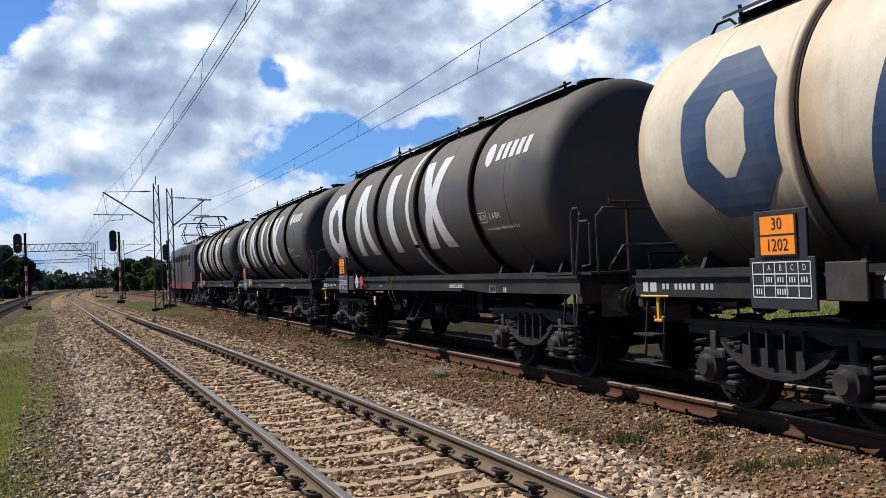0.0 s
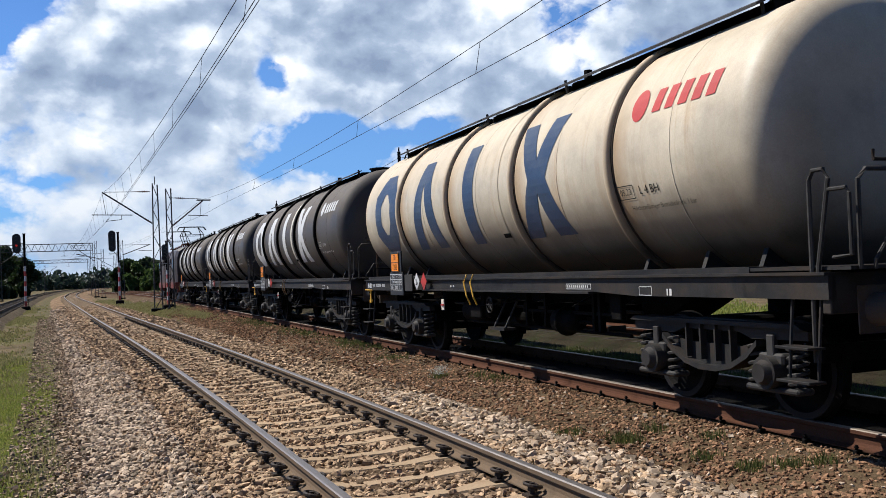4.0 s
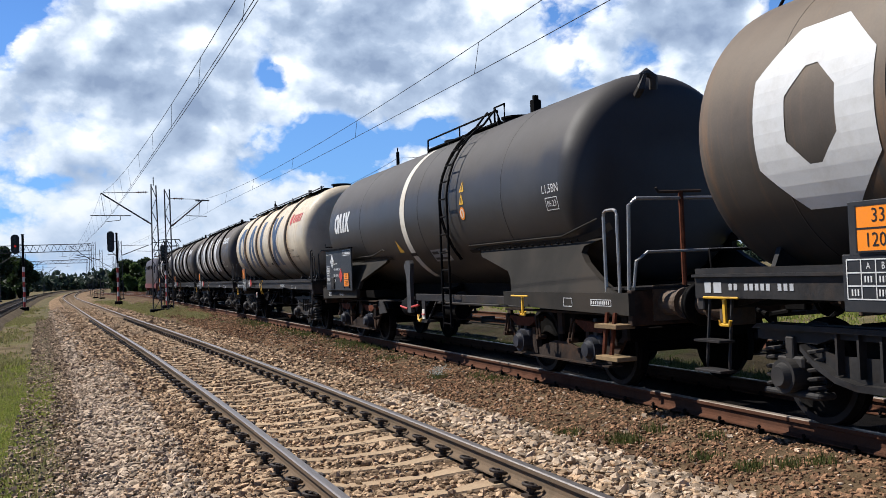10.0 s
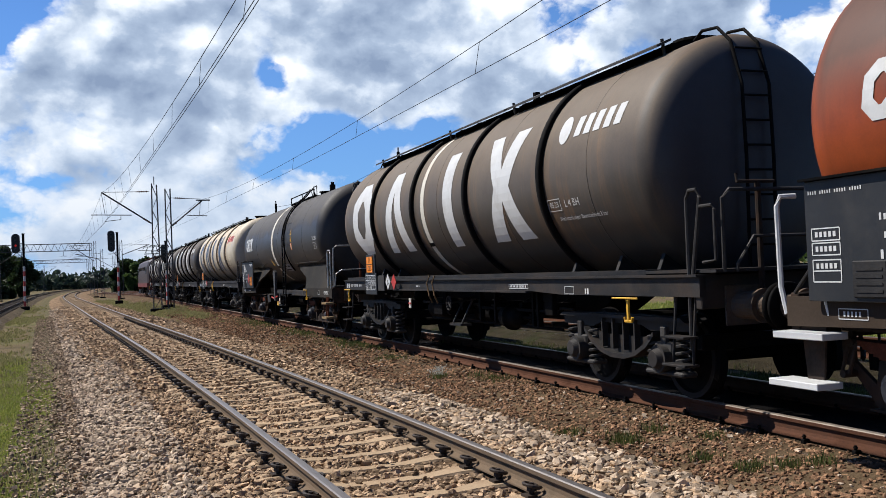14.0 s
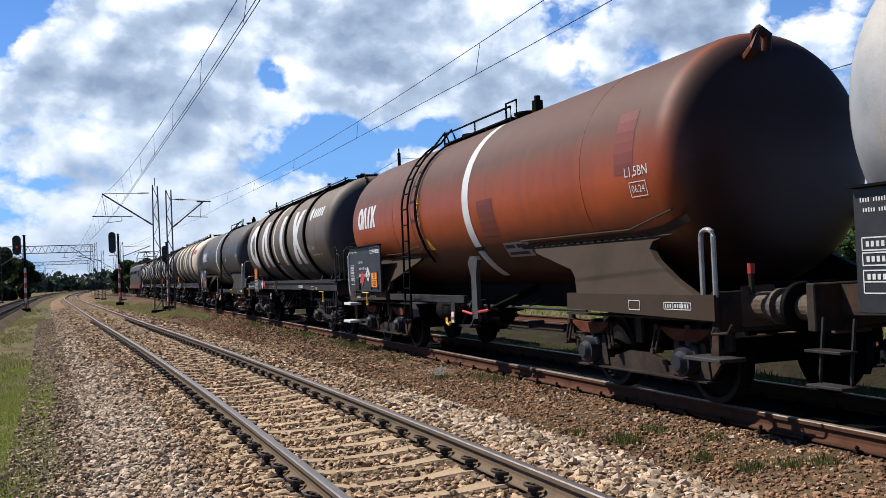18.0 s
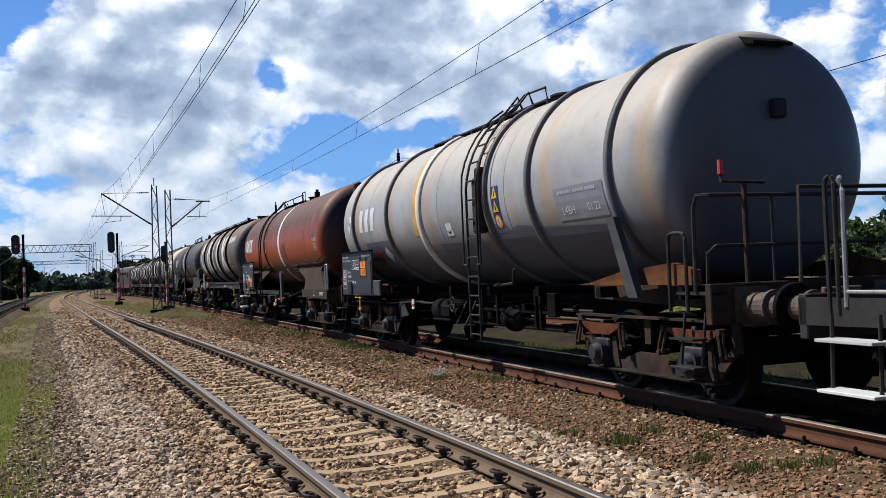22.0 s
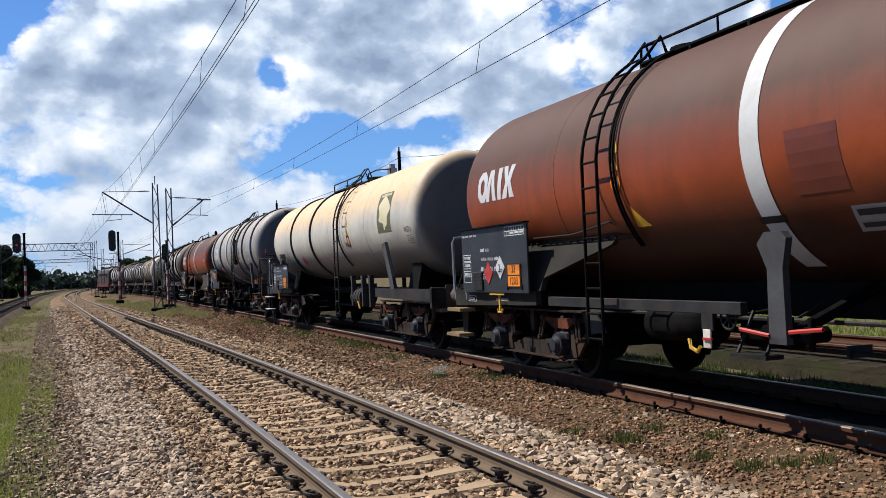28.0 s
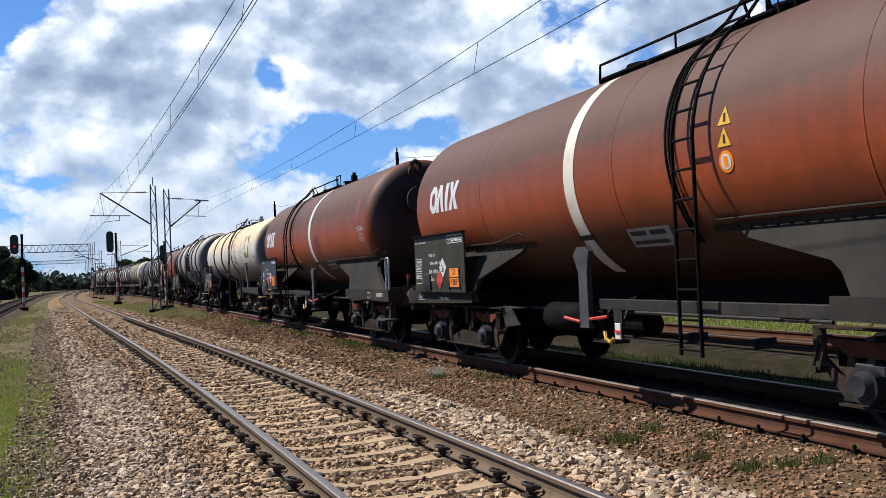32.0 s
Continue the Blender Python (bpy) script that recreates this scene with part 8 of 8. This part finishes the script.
    for sd in (-0.33, 0.33):
        grab_rail(w, [(-1.54, -1.69 + sd * 0.6, 1.58), (-1.54, -1.69 + sd * 0.9, 1.59)] + [(x, -1.69 + sd, z) for x, z in loop], 0.016, M["steel"], "ladder_guard")
    bm = bmesh.new()
    box(bm, -1.48, -1.30, -1.82, -1.60, 2.06, 2.90, 0.03)
    box(bm, -1.44, -1.22, -1.80, -1.62, 2.88, 3.06, 0.03)
    part("contents_gauge", fix(bm), M["steel_brown"], w, "brown housing of a contents gauge")
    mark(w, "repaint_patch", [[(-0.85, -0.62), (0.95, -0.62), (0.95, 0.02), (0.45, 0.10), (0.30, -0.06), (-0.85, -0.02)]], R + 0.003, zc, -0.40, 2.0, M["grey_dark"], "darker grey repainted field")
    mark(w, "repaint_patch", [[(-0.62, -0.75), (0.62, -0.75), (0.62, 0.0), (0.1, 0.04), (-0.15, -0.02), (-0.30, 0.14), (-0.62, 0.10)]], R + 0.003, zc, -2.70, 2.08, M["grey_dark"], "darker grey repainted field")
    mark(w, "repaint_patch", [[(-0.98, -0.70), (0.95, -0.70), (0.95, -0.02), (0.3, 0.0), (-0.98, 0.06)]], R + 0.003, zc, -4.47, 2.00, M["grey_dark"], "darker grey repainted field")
    walkway(w, 2.45, -2.45, R, zc, 0.42, False, M["steel"])
    grab_rail(w, [(-0.55, -2.45, zc + R - 0.05), (-0.55, -2.4, zc + R + 0.14), (-0.55, -1.7, zc + R + 0.16), (-0.55, -1.2, zc + R)], 0.018, M["steel"])
    board(w, 6.53, 4.07, 1.06, 2.0, -1.46, ("33", "1203", [], (0.745, 0.62)),
          [(0.03, 0.24, 0.90, 0.022), (0.03, 0.30, 0.82, 0.022), (0.20, 0.30, 0.54, 0.035), (0.20, 0.34, 0.44, 0.035), (0.20, 0.48, 0.31, 0.05)],
          "black data board with white marks and an orange hazard plate", "panelblack", (0.36, 0.60, 0.60, 0.82))
    board_text(w, "Zas", 0.11, -1.466, 6.53 - 2.46 * 0.24, 1.06 + 0.94 * 0.18, M["white"], 0.9)
    bm = bmesh.new()
    box(bm, -1.474, -1.462, 4.12, 4.98, 1.10, 1.80, 0.004)
    part("plate_holder", bm, M["panelblack"], w, "black holder panel for hazard plates")
    shell_b = letters("Stoffe gemäss Tankcode", 0.075)
    for v in shell_b.verts:
        v.co = Vector((-1.466, 4.52 - v.co.x * 0.8, 1.91 + v.co.y))
    part("lettering", shell_b, M["white"], w)
    bm = bmesh.new()
    box(bm, -1.46, -1.40, 3.55, 4.02, 1.06, 1.38, 0.015)
    part("tool_box", bm, M["leg"], w)
    end_rails(w, hb, 1, M["steel"], 2.15)
    yellow_bracket(w, -1.42, 5.23, 0.99)
    bm = bmesh.new()
    box(bm, -0.10, 0.06, -6.80, -6.66, 3.0, 3.2, 0.02)
    part("lamp_bracket", bm, M["steel"], w)
    bm = bmesh.new()
    prism(bm, [(-6.42, 3.86), (-6.74, 3.78), (-6.74, 3.82), (-6.42, 3.95)], 0, -0.30, 0.22)
    part("end_step", fix(bm), M["grease"], w)
    grab_rail(w, [(-0.8, -1.0, 1.28), (-1.2, -1.7, 1.25), (-1.3, -2.6, 1.3), (-1.38, -2.82, 1.5)], 0.02, M["steel"], "cable_pipe")
    return w


def ivory_wagon():
    """Long slender ivory tank with two dark hoops, an olive sign, slanting grey legs."""
    w = thing("tank_wagon", "long ivory tank wagon with an olive sign and slanting legs", "tank wagon", "tank wagons")
    R, zc, H = 1.24, 2.60, 8.55
    bog = (5.11, -6.36)
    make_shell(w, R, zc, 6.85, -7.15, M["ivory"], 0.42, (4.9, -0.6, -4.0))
    for y in (4.05, 1.42):
        ring(w, y, R, zc, M["steel"], 0.04, 0.045)
    hf, hb = H - 0.62, -9.2 + 0.62
    for y, d, yb in ((hf, -1, bog[0]), (hb, 1, bog[1])):
        bm = bmesh.new()
        box(bm, -1.34, 1.34, min(y, y + d * 0.1), max(y, y + d * 0.1), 0.82, 1.20, 0.01)
        part("headstock", bm, M["steel"], w)
        for s in (-1, 1):
            bm = bmesh.new()
            prism(bm, [(y, 0.94), (y, 1.17), (yb + d * 1.3, 1.17), (yb + d * 1.3, 0.99)], 0, s * 1.30 - 0.04, s * 1.30 + 0.04)
            part("end_sill", fix(bm), M["steel"], w)
            bm = bmesh.new()
            yy = yb + (0.0 if d > 0 else 0.1)
            if d > 0:
                prism(bm, [(yb + 0.74, 2.08), (yb + 0.52, 2.12), (yb + 0.10, 1.42), (yb - 0.06, 1.05), (yb - 0.10, 0.98), (yb + 0.55, 0.98), (yb + 0.24, 1.10), (yb + 0.34, 1.42)], 0, min(s * 1.26, s * 1.33), max(s * 1.26, s * 1.33))
            else:
                prism(bm, [(yy + d * 0.12, 2.02), (yy - d * 0.10, 2.06), (yy - d * 0.34, 1.10), (yy - d * 0.75, 1.02), (yy + d * 0.02, 1.02)], 0, min(s * 1.30, s * 1.36), max(s * 1.30, s * 1.36))
            part("slanting_leg", fix(bm), M["leg"], w, "grey slanting support leg")
        bm = bmesh.new()
        prism(bm, [(-0.95, 1.02), (0.95, 1.02), (0.8, 1.75), (-0.8, 1.75)], 1, yb - 0.3, yb + 0.3)
        part("bolster_saddle", fix(bm), M["grease"], w)
    bm = bmesh.new()
    box(bm, -0.3, 0.3, hb + 0.1, hf - 0.1, 0.98, 1.12)
    part("centre_sill", bm, M["grease"], w)
    for y in bog:
        bogie(w, y, "leaf", 1.86)
    buffers(w, 1, hf, H)
    buffers(w, -1, hb, -9.2)
    brake_gear(w, bog[0] - 1.8, bog[1] + 1.8, False)
    # olive sign with a pale tree-shaped blot
    ys, zs = -5.56, 2.76
    mark(w, "painted_sign", [[(-0.50, -0.42), (0.42, -0.42), (0.42, 0.42), (-0.50, 0.42)]], R, zc, ys, zs, M["green_sign"], "olive green painted sign with a pale blot")
    blot = [(0.36 * math.cos(t) * (1 + 0.22 * math.sin(5 * t + 1)), 0.02 + 0.31 * math.sin(t) * (1 + 0.15 * math.sin(4 * t))) for t in (2 * math.pi * i / 24 for i in range(24))]
    mark(w, "painted_sign", [blot, [(-0.04, -0.38), (0.05, -0.38), (0.05, -0.15), (-0.04, -0.15)]], R + 0.004, zc, ys, zs, M["ivory_mark"])
    white_bars(w, [(-0.36 + 0.08 * k, -0.30 + 0.08 * k, 0.0, 0.06) for k in range(9)], R + 0.004, zc, ys, 3.08, M["ivory_mark"])
    small_marks(w, -7.0, 2.22, R, zc, "0423 L", "L1,5BN", M["black_mark"])
    side_ladder(w, -2.12, R + 0.05, zc, 0.50, 0.32, M["steel"])
    walkway(w, 1.30, -1.5, R, zc, 0.40, True, M["steel"], 0.20)
    grab_rail(w, [(-0.45, -1.8, zc + R - 0.08), (-0.45, -1.85, zc + R + 0.12), (-0.45, -2.6, zc + R + 0.13), (-0.4, -3.5, zc + R + 0.05), (-0.4, -3.5, zc + R - 0.06)], 0.018, M["steel"])
    bm = bmesh.new()
    rod(bm, (-0.1, -2.7, zc + R - 0.02), (-0.1, -2.7, zc + R + 0.16), 0.12, 12)
    rod(bm, (-0.1, -2.7, zc + R + 0.16), (-0.1, -2.7, zc + R + 0.26), 0.07, 12)
    part("vent_valve", fix(bm), M["galv"], w)
    for o in (0.0, 0.06):
        bm = bmesh.new()
        tube(bm, [(-math.cos(radians(a)) * (R + 0.04), -1.80 + o, zc + math.sin(radians(a)) * (R + 0.04)) for a in range(-45, 76, 6)], 0.014, 5)
        part("cable_pipe", fix(bm), M["steel"], w)
    warning_signs(w, -2.50, R, zc, 2.50, "white")
    mark(w, "sign_plate", [[(-0.12, -0.14), (0.12, -0.14), (0.12, 0.14), (-0.12, 0.14)]], R - 0.002, zc, -2.50, 2.28, M["panelblack"])
    mark(w, "warning_sign", [[(-0.20, -0.16), (0.24, -0.16), (-0.16, 0.20)]], R, zc, -0.28, 1.90, M["redpaint"], "white triangle with a red edge")
    mark(w, "warning_sign", [[(-0.15, -0.12), (0.14, -0.12), (-0.13, 0.13)]], R + 0.004, zc, -0.28, 1.90, M["white"])
    for dy, m in ((0.25, M["white"]), (-0.25, M["redpaint"])):
        mark(w, "danger_label", [[(-0.2, 0.02), (0, -0.19), (0.2, -0.02), (0, 0.19)]], R, zc, 3.3 + dy, 1.92, m)
    board(w, 5.98, 3.70, 1.12, 1.86, -1.46, ("33", "1203", []),
          [(0.02, 0.22, 0.90, 0.016), (0.02, 0.20, 0.82, 0.016), (0.02, 0.24, 0.74, 0.016), (0.28, 0.42, 0.88, 0.035), (0.28, 0.56, 0.74, 0.035), (0.28, 0.58, 0.54, 0.04), (0.30, 0.44, 0.20, 0.03), (0.50, 0.62, 0.44, 0.03), (0.50, 0.62, 0.30, 0.03), (0.50, 0.62, 0.17, 0.03)],
          "black data board with white marks and an orange hazard plate")
    board_text(w, "Zas", 0.115, -1.466, 5.98 - 2.28 * 0.325, 1.12 + 0.74 * 0.38, M["white"], 0.9)
    for text, z in (("Produkty zgodne z", 1.825), ("kodem zbiornika", 1.74)):
        b2 = letters(text, 0.075)
        for v in b2.verts:
            v.co = Vector((-1.466, 4.02 - v.co.x * 0.8, z + v.co.y - 0.01))
        part("lettering", b2, M["white"], w)
    bm = bmesh.new()
    rod(bm, (-1.0, -2.55, 0.95), (-1.0, -3.35, 0.95), 0.22, 20)
    for y in (-2.7, -2.95, -3.2):
        rod(bm, (-1.0, y - 0.02, 0.95), (-1.0, y + 0.02, 0.95), 0.232, 20)
    part("air_reservoir", fix(bm), M["steel"], w)
    for y in (-2.6, -3.5, -4.1):
        bm = bmesh.new()
        prism(bm, [(y, 1.45), (y - 0.16, 1.45), (y - 0.16, 0.75), (y - 0.08, 0.75), (y - 0.06, 1.3)], 0, -1.22, -1.12)
        part("pipe_bracket", fix(bm), M["steel_grey"], w)
    bm = bmesh.new()
    rod(bm, (-1.25, -3.35, 0.86), (-1.25, -3.48, 0.70), 0.02, 6)
    part("valve_lever", bm, M["yellow"], w)
    grab_rail(w, hoop(-1.34, hf - 0.42, 1.05, 2.15, 0.10, "y"), 0.020, M["steel"])
    grab_rail(w, [(-1.34, hf - 0.55, 1.10), (-1.34, hf - 0.56, 2.02), (-1.34, hf - 0.52, 2.10), (-1.25, hf - 0.44, 2.13)], 0.020, M["pipe"])
    grab_rail(w, [(-1.34, hf - 1.02, 1.10), (-1.34, hf - 1.02, 1.86), (-1.34, hf - 0.98, 1.92), (-1.22, hf - 0.94, 1.92)], 0.020, M["pipe"])
    grab_rail(w, [(-1.34, hf - 0.55, 1.22), (-1.34, hf - 1.02, 1.22)], 0.016, M["pipe"])
    grab_rail(w, [(-1.34, hf - 0.05, 1.3), (-1.3, hf - 0.02, 2.1), (1.3, hf - 0.02, 2.1), (1.34, hf - 0.05, 1.3)], 0.02, M["steel"])
    for z in (0.44, 0.84):
        bm = bmesh.new()
        box(bm, -1.50, -1.26, hf - 0.95, hf - 0.35, z - 0.013, z + 0.013, 0.004)
        part("corner_step", bm, M["white"], w, "white-painted corner step")
    for o in (-0.88, -0.38):
        grab_rail(w, [(-1.36, hf + o, 0.44), (-1.34, hf + o, 1.05)], 0.018, M["steel"], "step_hanger")
    yellow_bracket(w, -1.45, bog[0] + 0.1, 1.05, False)
    bm = bmesh.new()
    prism(bm, [(5.55, 2.2), (5.30, 2.2), (5.05, 1.85), (5.3, 1.85)], 0, -1.34, -1.20)
    part("jacking_pad", fix(bm), M["steel_grey"], w)
    return w


def make_loco():
    """Electric locomotive: box body with a rounded roof, brown-grey sides over red skirts, two raised bow collectors."""
    w = thing("locomotive", "brown and red electric locomotive with raised pantographs", "locomotive")
    L = 8.0
    sec = [(-1.46, 1.15), (-1.48, 2.4), (-1.44, 3.2), (-1.30, 3.62), (-0.9, 3.86), (0, 3.95), (0.9, 3.86), (1.30, 3.62), (1.44, 3.2), (1.48, 2.4), (1.46, 1.15)]
    bm = bmesh.new()
    rows = []
    for y, k in ((-L, 0.90), (-L + 0.35, 0.985), (-L + 1.0, 1.0), (0, 1.0), (L - 1.0, 1.0), (L - 0.35, 0.985), (L, 0.90)):
        rows.append([bm.verts.new((x * k, y, 1.15 + (z - 1.15) * (0.97 if k < 0.95 else 1.0))) for x, z in sec])
    for A, B in zip(rows, rows[1:]):
        for i in range(len(sec) - 1):
            bm.faces.new((A[i], A[i + 1], B[i + 1], B[i]))
        bm.faces.new((A[-1], A[0], B[0], B[-1]))
    bm.faces.new(rows[0])
    bm.faces.new(rows[-1][::-1])
    part("body", fix(bm), M["loco_grey"], w)
    bm = bmesh.new()
    prism(bm, [(-L - 0.02, 1.0), (L + 0.02, 1.0), (L + 0.02, 1.42), (-L - 0.02, 1.42)], 0, -1.50, 1.50)
    part("skirt", fix(bm), M["loco_red"], w, "faded red skirt")
    for s in (-1, 1):
        for y in (-6.6, 6.6):
            bm = bmesh.new()
            box(bm, s * 1.49 - 0.02, s * 1.49 + 0.02, y - 0.42, y + 0.42, 2.35, 3.05, 0.02)
            part("cab_window", bm, M["glass"], w)
        for y in (-4.4, -2.2, 0, 2.2, 4.4):
            bm = bmesh.new()
            box(bm, s * 1.485 - 0.02, s * 1.485 + 0.02, y - 0.5, y + 0.5, 2.75, 3.1, 0.02)
            part("vent_grille", bm, M["grease"], w)
    for y, d in ((-L, -1), (L, 1)):
        for x in (-0.65, 0.65):
            bm = bmesh.new()
            box(bm, x - 0.5, x + 0.5, y + d * 0.02 - 0.03, y + d * 0.02 + 0.03, 2.35, 3.1, 0.03)
            part("windscreen", bm, M["glass"], w)
        bm = bmesh.new()
        box(bm, -1.4, 1.4, min(y, y + d * 0.12), max(y, y + d * 0.12), 0.72, 1.25, 0.02)
        part("buffer_beam", bm, M["loco_red"], w)
        bm = bmesh.new()
        prism(bm, [(-1.45, 0.25), (1.45, 0.25), (1.3, 0.72), (-1.3, 0.72)], 1, y + d * 0.1 - 0.03, y + d * 0.1 + 0.03)
        part("rail_guard", fix(bm), M["galv"], w)
        buffers(w, d, y + d * 0.12, y + d * 0.74)
    for yb in (-4.3, 4.3):
        bg = new("bogie")
        bg.parent = w
        for s in (-1, 1):
            bm = bmesh.new()
            prism(bm, [(yb - 2.2, 0.62), (yb - 2.0, 0.95), (yb + 2.0, 0.95), (yb + 2.2, 0.62), (yb + 1.4, 0.5), (yb - 1.4, 0.5)], 0, s * 1.12 - 0.06, s * 1.12 + 0.06)
            part("side_frame", fix(bm), M["grease"], bg)
        for a in (-1.5, 1.5):
            ob = new("wheelset", WHEELSET)
            ob.parent = bg
            ob.matrix_basis = pose(0, yb + a, WHEEL_R)
            WHEELSETS.append((ob, yb + a))
            for s in (-1, 1):
                bm = bmesh.new()
                rod(bm, (s * 1.1, yb + a, WHEEL_R), (s * 1.3, yb + a, WHEEL_R), 0.2, 14)
                part("axle_box", bm, M["steel"], bg)
    # roof gear
    bm = bmesh.new()
    for k in range(7):
        y = -5.5 + 1.8 * k
        rod(bm, (-0.3, y, 3.9), (-0.3, y, 4.2), 0.07, 8)
        rod(bm, (0.3, y, 3.9), (0.3, y, 4.2), 0.07, 8)
    rod(bm, (-0.3, -5.6, 4.22), (-0.3, 5.4, 4.22), 0.025, 6)
    rod(bm, (0.3, -5.6, 4.22), (0.3, 5.4, 4.22), 0.025, 6)
    tagged(part("roof_bus_bars", fix(bm), M["rust"], w), kind="stuff")
    for y in (-5.2, 5.0):
        pg = new("pantograph")
        pg.parent = w
        base, knee, top = 4.15, 4.75, 5.55 if y > 0 else 5.35
        for s in (-1, 1):
            grab_rail(pg, [(s * 0.55, y - 0.75, base), (s * 0.75, y - 0.95, knee), (s * 0.45, y, top)], 0.028, M["grease"], "arm")
            grab_rail(pg, [(s * 0.55, y + 0.75, base), (s * 0.75, y + 0.95, knee), (s * 0.45, y, top)], 0.028, M["grease"], "arm")
        grab_rail(pg, [(-0.75, y - 0.95, knee), (0.75, y - 0.95, knee)], 0.022, M["grease"], "arm")
        grab_rail(pg, [(-0.75, y + 0.95, knee), (0.75, y + 0.95, knee)], 0.022, M["grease"], "arm")
        for o in (-0.18, 0.18):
            grab_rail(pg, [(-1.0, y + o, top - 0.22), (-0.85, y + o, top - 0.02), (-0.6, y + o, top), (0.6, y + o, top), (0.85, y + o, top - 0.02), (1.0, y + o, top - 0.22)], 0.03, M["grease"], "bow")
        bm = bmesh.new()
        box(bm, -0.7, 0.7, y - 0.9, y + 0.9, 4.10, 4.15)
        part("base_frame", bm, M["rust"], pg)
    return w


M["galv_dark"] = surface("dull grey hoop steel", (0.0896, 0.0896, 0.0924), 0.55, 0.1, 0.2, 3.0, 0.1, 30, (0.112, 0.0672, 0.0336), 0.6, 2.0)
M["plate_blue"] = surface("dark blue sign paint", (0.010, 0.022, 0.075), 0.5, 0, 0.1, 2.0, 0.02, 30)
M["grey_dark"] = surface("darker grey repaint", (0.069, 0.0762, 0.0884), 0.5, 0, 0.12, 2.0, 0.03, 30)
M["grey_mid"] = surface("mid grey repaint", (0.151, 0.157, 0.168), 0.5, 0, 0.15, 2.0, 0.03, 30)
M["grey_text"] = surface("worn pale lettering", (0.308, 0.314, 0.319), 0.5, 0, 0.15, 2.0, 0.03, 30)
M["rust_orange"] = surface("orange-brown rusty plate", (0.105, 0.0423, 0.0181), 0.8, 0, 0.3, 4.0, 0.3, 50, (0.0484, 0.0282, 0.0202), 0.5, 3.0)
M["yellowed"] = surface("ochre rust stain", (0.37, 0.224, 0.0672), 0.6, 0, 0.25, 3.0, 0.03, 40, (0.224, 0.224, 0.213), 0.7, 2.0)

# ---- the train: each wagon's middle along the line when the clip begins ----
TRAIN_PLACES = []
white, aged, navy = M["white"], M["white_aged"], M["blue"]
for k, mid in enumerate((10.12 + 15.06 * 2.5, 10.12 + 15.06 * 1.5, 10.12 + 15.06 * 0.5)):
    TRAIN_PLACES.append((hooped_wagon("tank_wagon", "black hooped tank wagon with white painted marks", M["black"], M["grease"], white, white, "33", "1203"), mid))
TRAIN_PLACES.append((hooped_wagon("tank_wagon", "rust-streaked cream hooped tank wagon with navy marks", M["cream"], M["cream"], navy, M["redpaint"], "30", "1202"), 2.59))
TRAIN_PLACES.append((bracket_wagon("tank_wagon", "black frameless tank wagon with a white band and a side ladder", M["black_clean"], aged, "33", "1203", False, 7.3, -8.55, (4.28, -5.72), 0.0, "06.23", "step_tan"), -12.88))
TRAIN_PLACES.append((hooped_wagon("tank_wagon", "rust-stained black hooped tank wagon with white marks", M["black_rusty"], M["grease"], white, white, "33", "1203", True), -28.35))
TRAIN_PLACES.append((bracket_wagon("tank_wagon", "rust-red frameless tank wagon with white band, ladder ahead of it", M["red"], white, "33", "1203", True, 7.1, -7.74, (4.5, -5.3), 0.2, "06.24", front_kit=(white, white)), -43.61))
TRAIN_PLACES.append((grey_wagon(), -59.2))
TRAIN_PLACES.append((ivory_wagon(), -75.6))
TRAIN_PLACES.append((bracket_wagon("tank_wagon", "rust-red frameless tank wagon with white band and round rear cover", M["red_sooty"], white, "33", "1203", True, 7.3, -8.4, (4.41, -5.6), 0.2, "12.23", front_kit=(M["pipe"], M["step_tan"])), -92.155))
TRAIN_PLACES.append((bracket_wagon("tank_wagon", "rust-red frameless tank wagon with yellowed band and a side ladder", M["red_sooty"], aged, "33", "1203", False, 7.25, -7.9, (4.47, -5.3), 0.15, "06.23", nudge=0.15), -107.85))

TRAIN_PLACES.append((make_loco(), 10.12 + 15.06 * 3 + 8.8))

# ---- movement ----
def run(t):
    """Metres that the train has rolled after t seconds: it gathers speed from 2.4 to 4.4 m/s."""
    u = t / 10
    return 24.4757 * u + 8.2969 * u**2 - 4.2927 * u**3 + 1.5101 * u**4 - 0.1879 * u**5


def motions():
    for w, y0 in TRAIN_PLACES:
        rows = []
        for k in range(65):
            t = k * 0.5
            p, f, r = on_line(TRAIN, y0 + run(t))
            rows.append((t, Matrix.Translation(p) @ Matrix.Rotation(-math.atan2(f.x, f.y), 4, "Z")))
        walk(w, rows)
    for ob, y in WHEELSETS:
        x0, y1, z0 = ob.matrix_basis.translation
        rows = []
        for k in range(241):
            t = k * 4 / 30
            rows.append((t, Matrix.Translation((x0, y1, z0)) @ Matrix.Rotation(-run(t) / WHEEL_R, 4, "X")))
        walk(ob, rows)


motions()
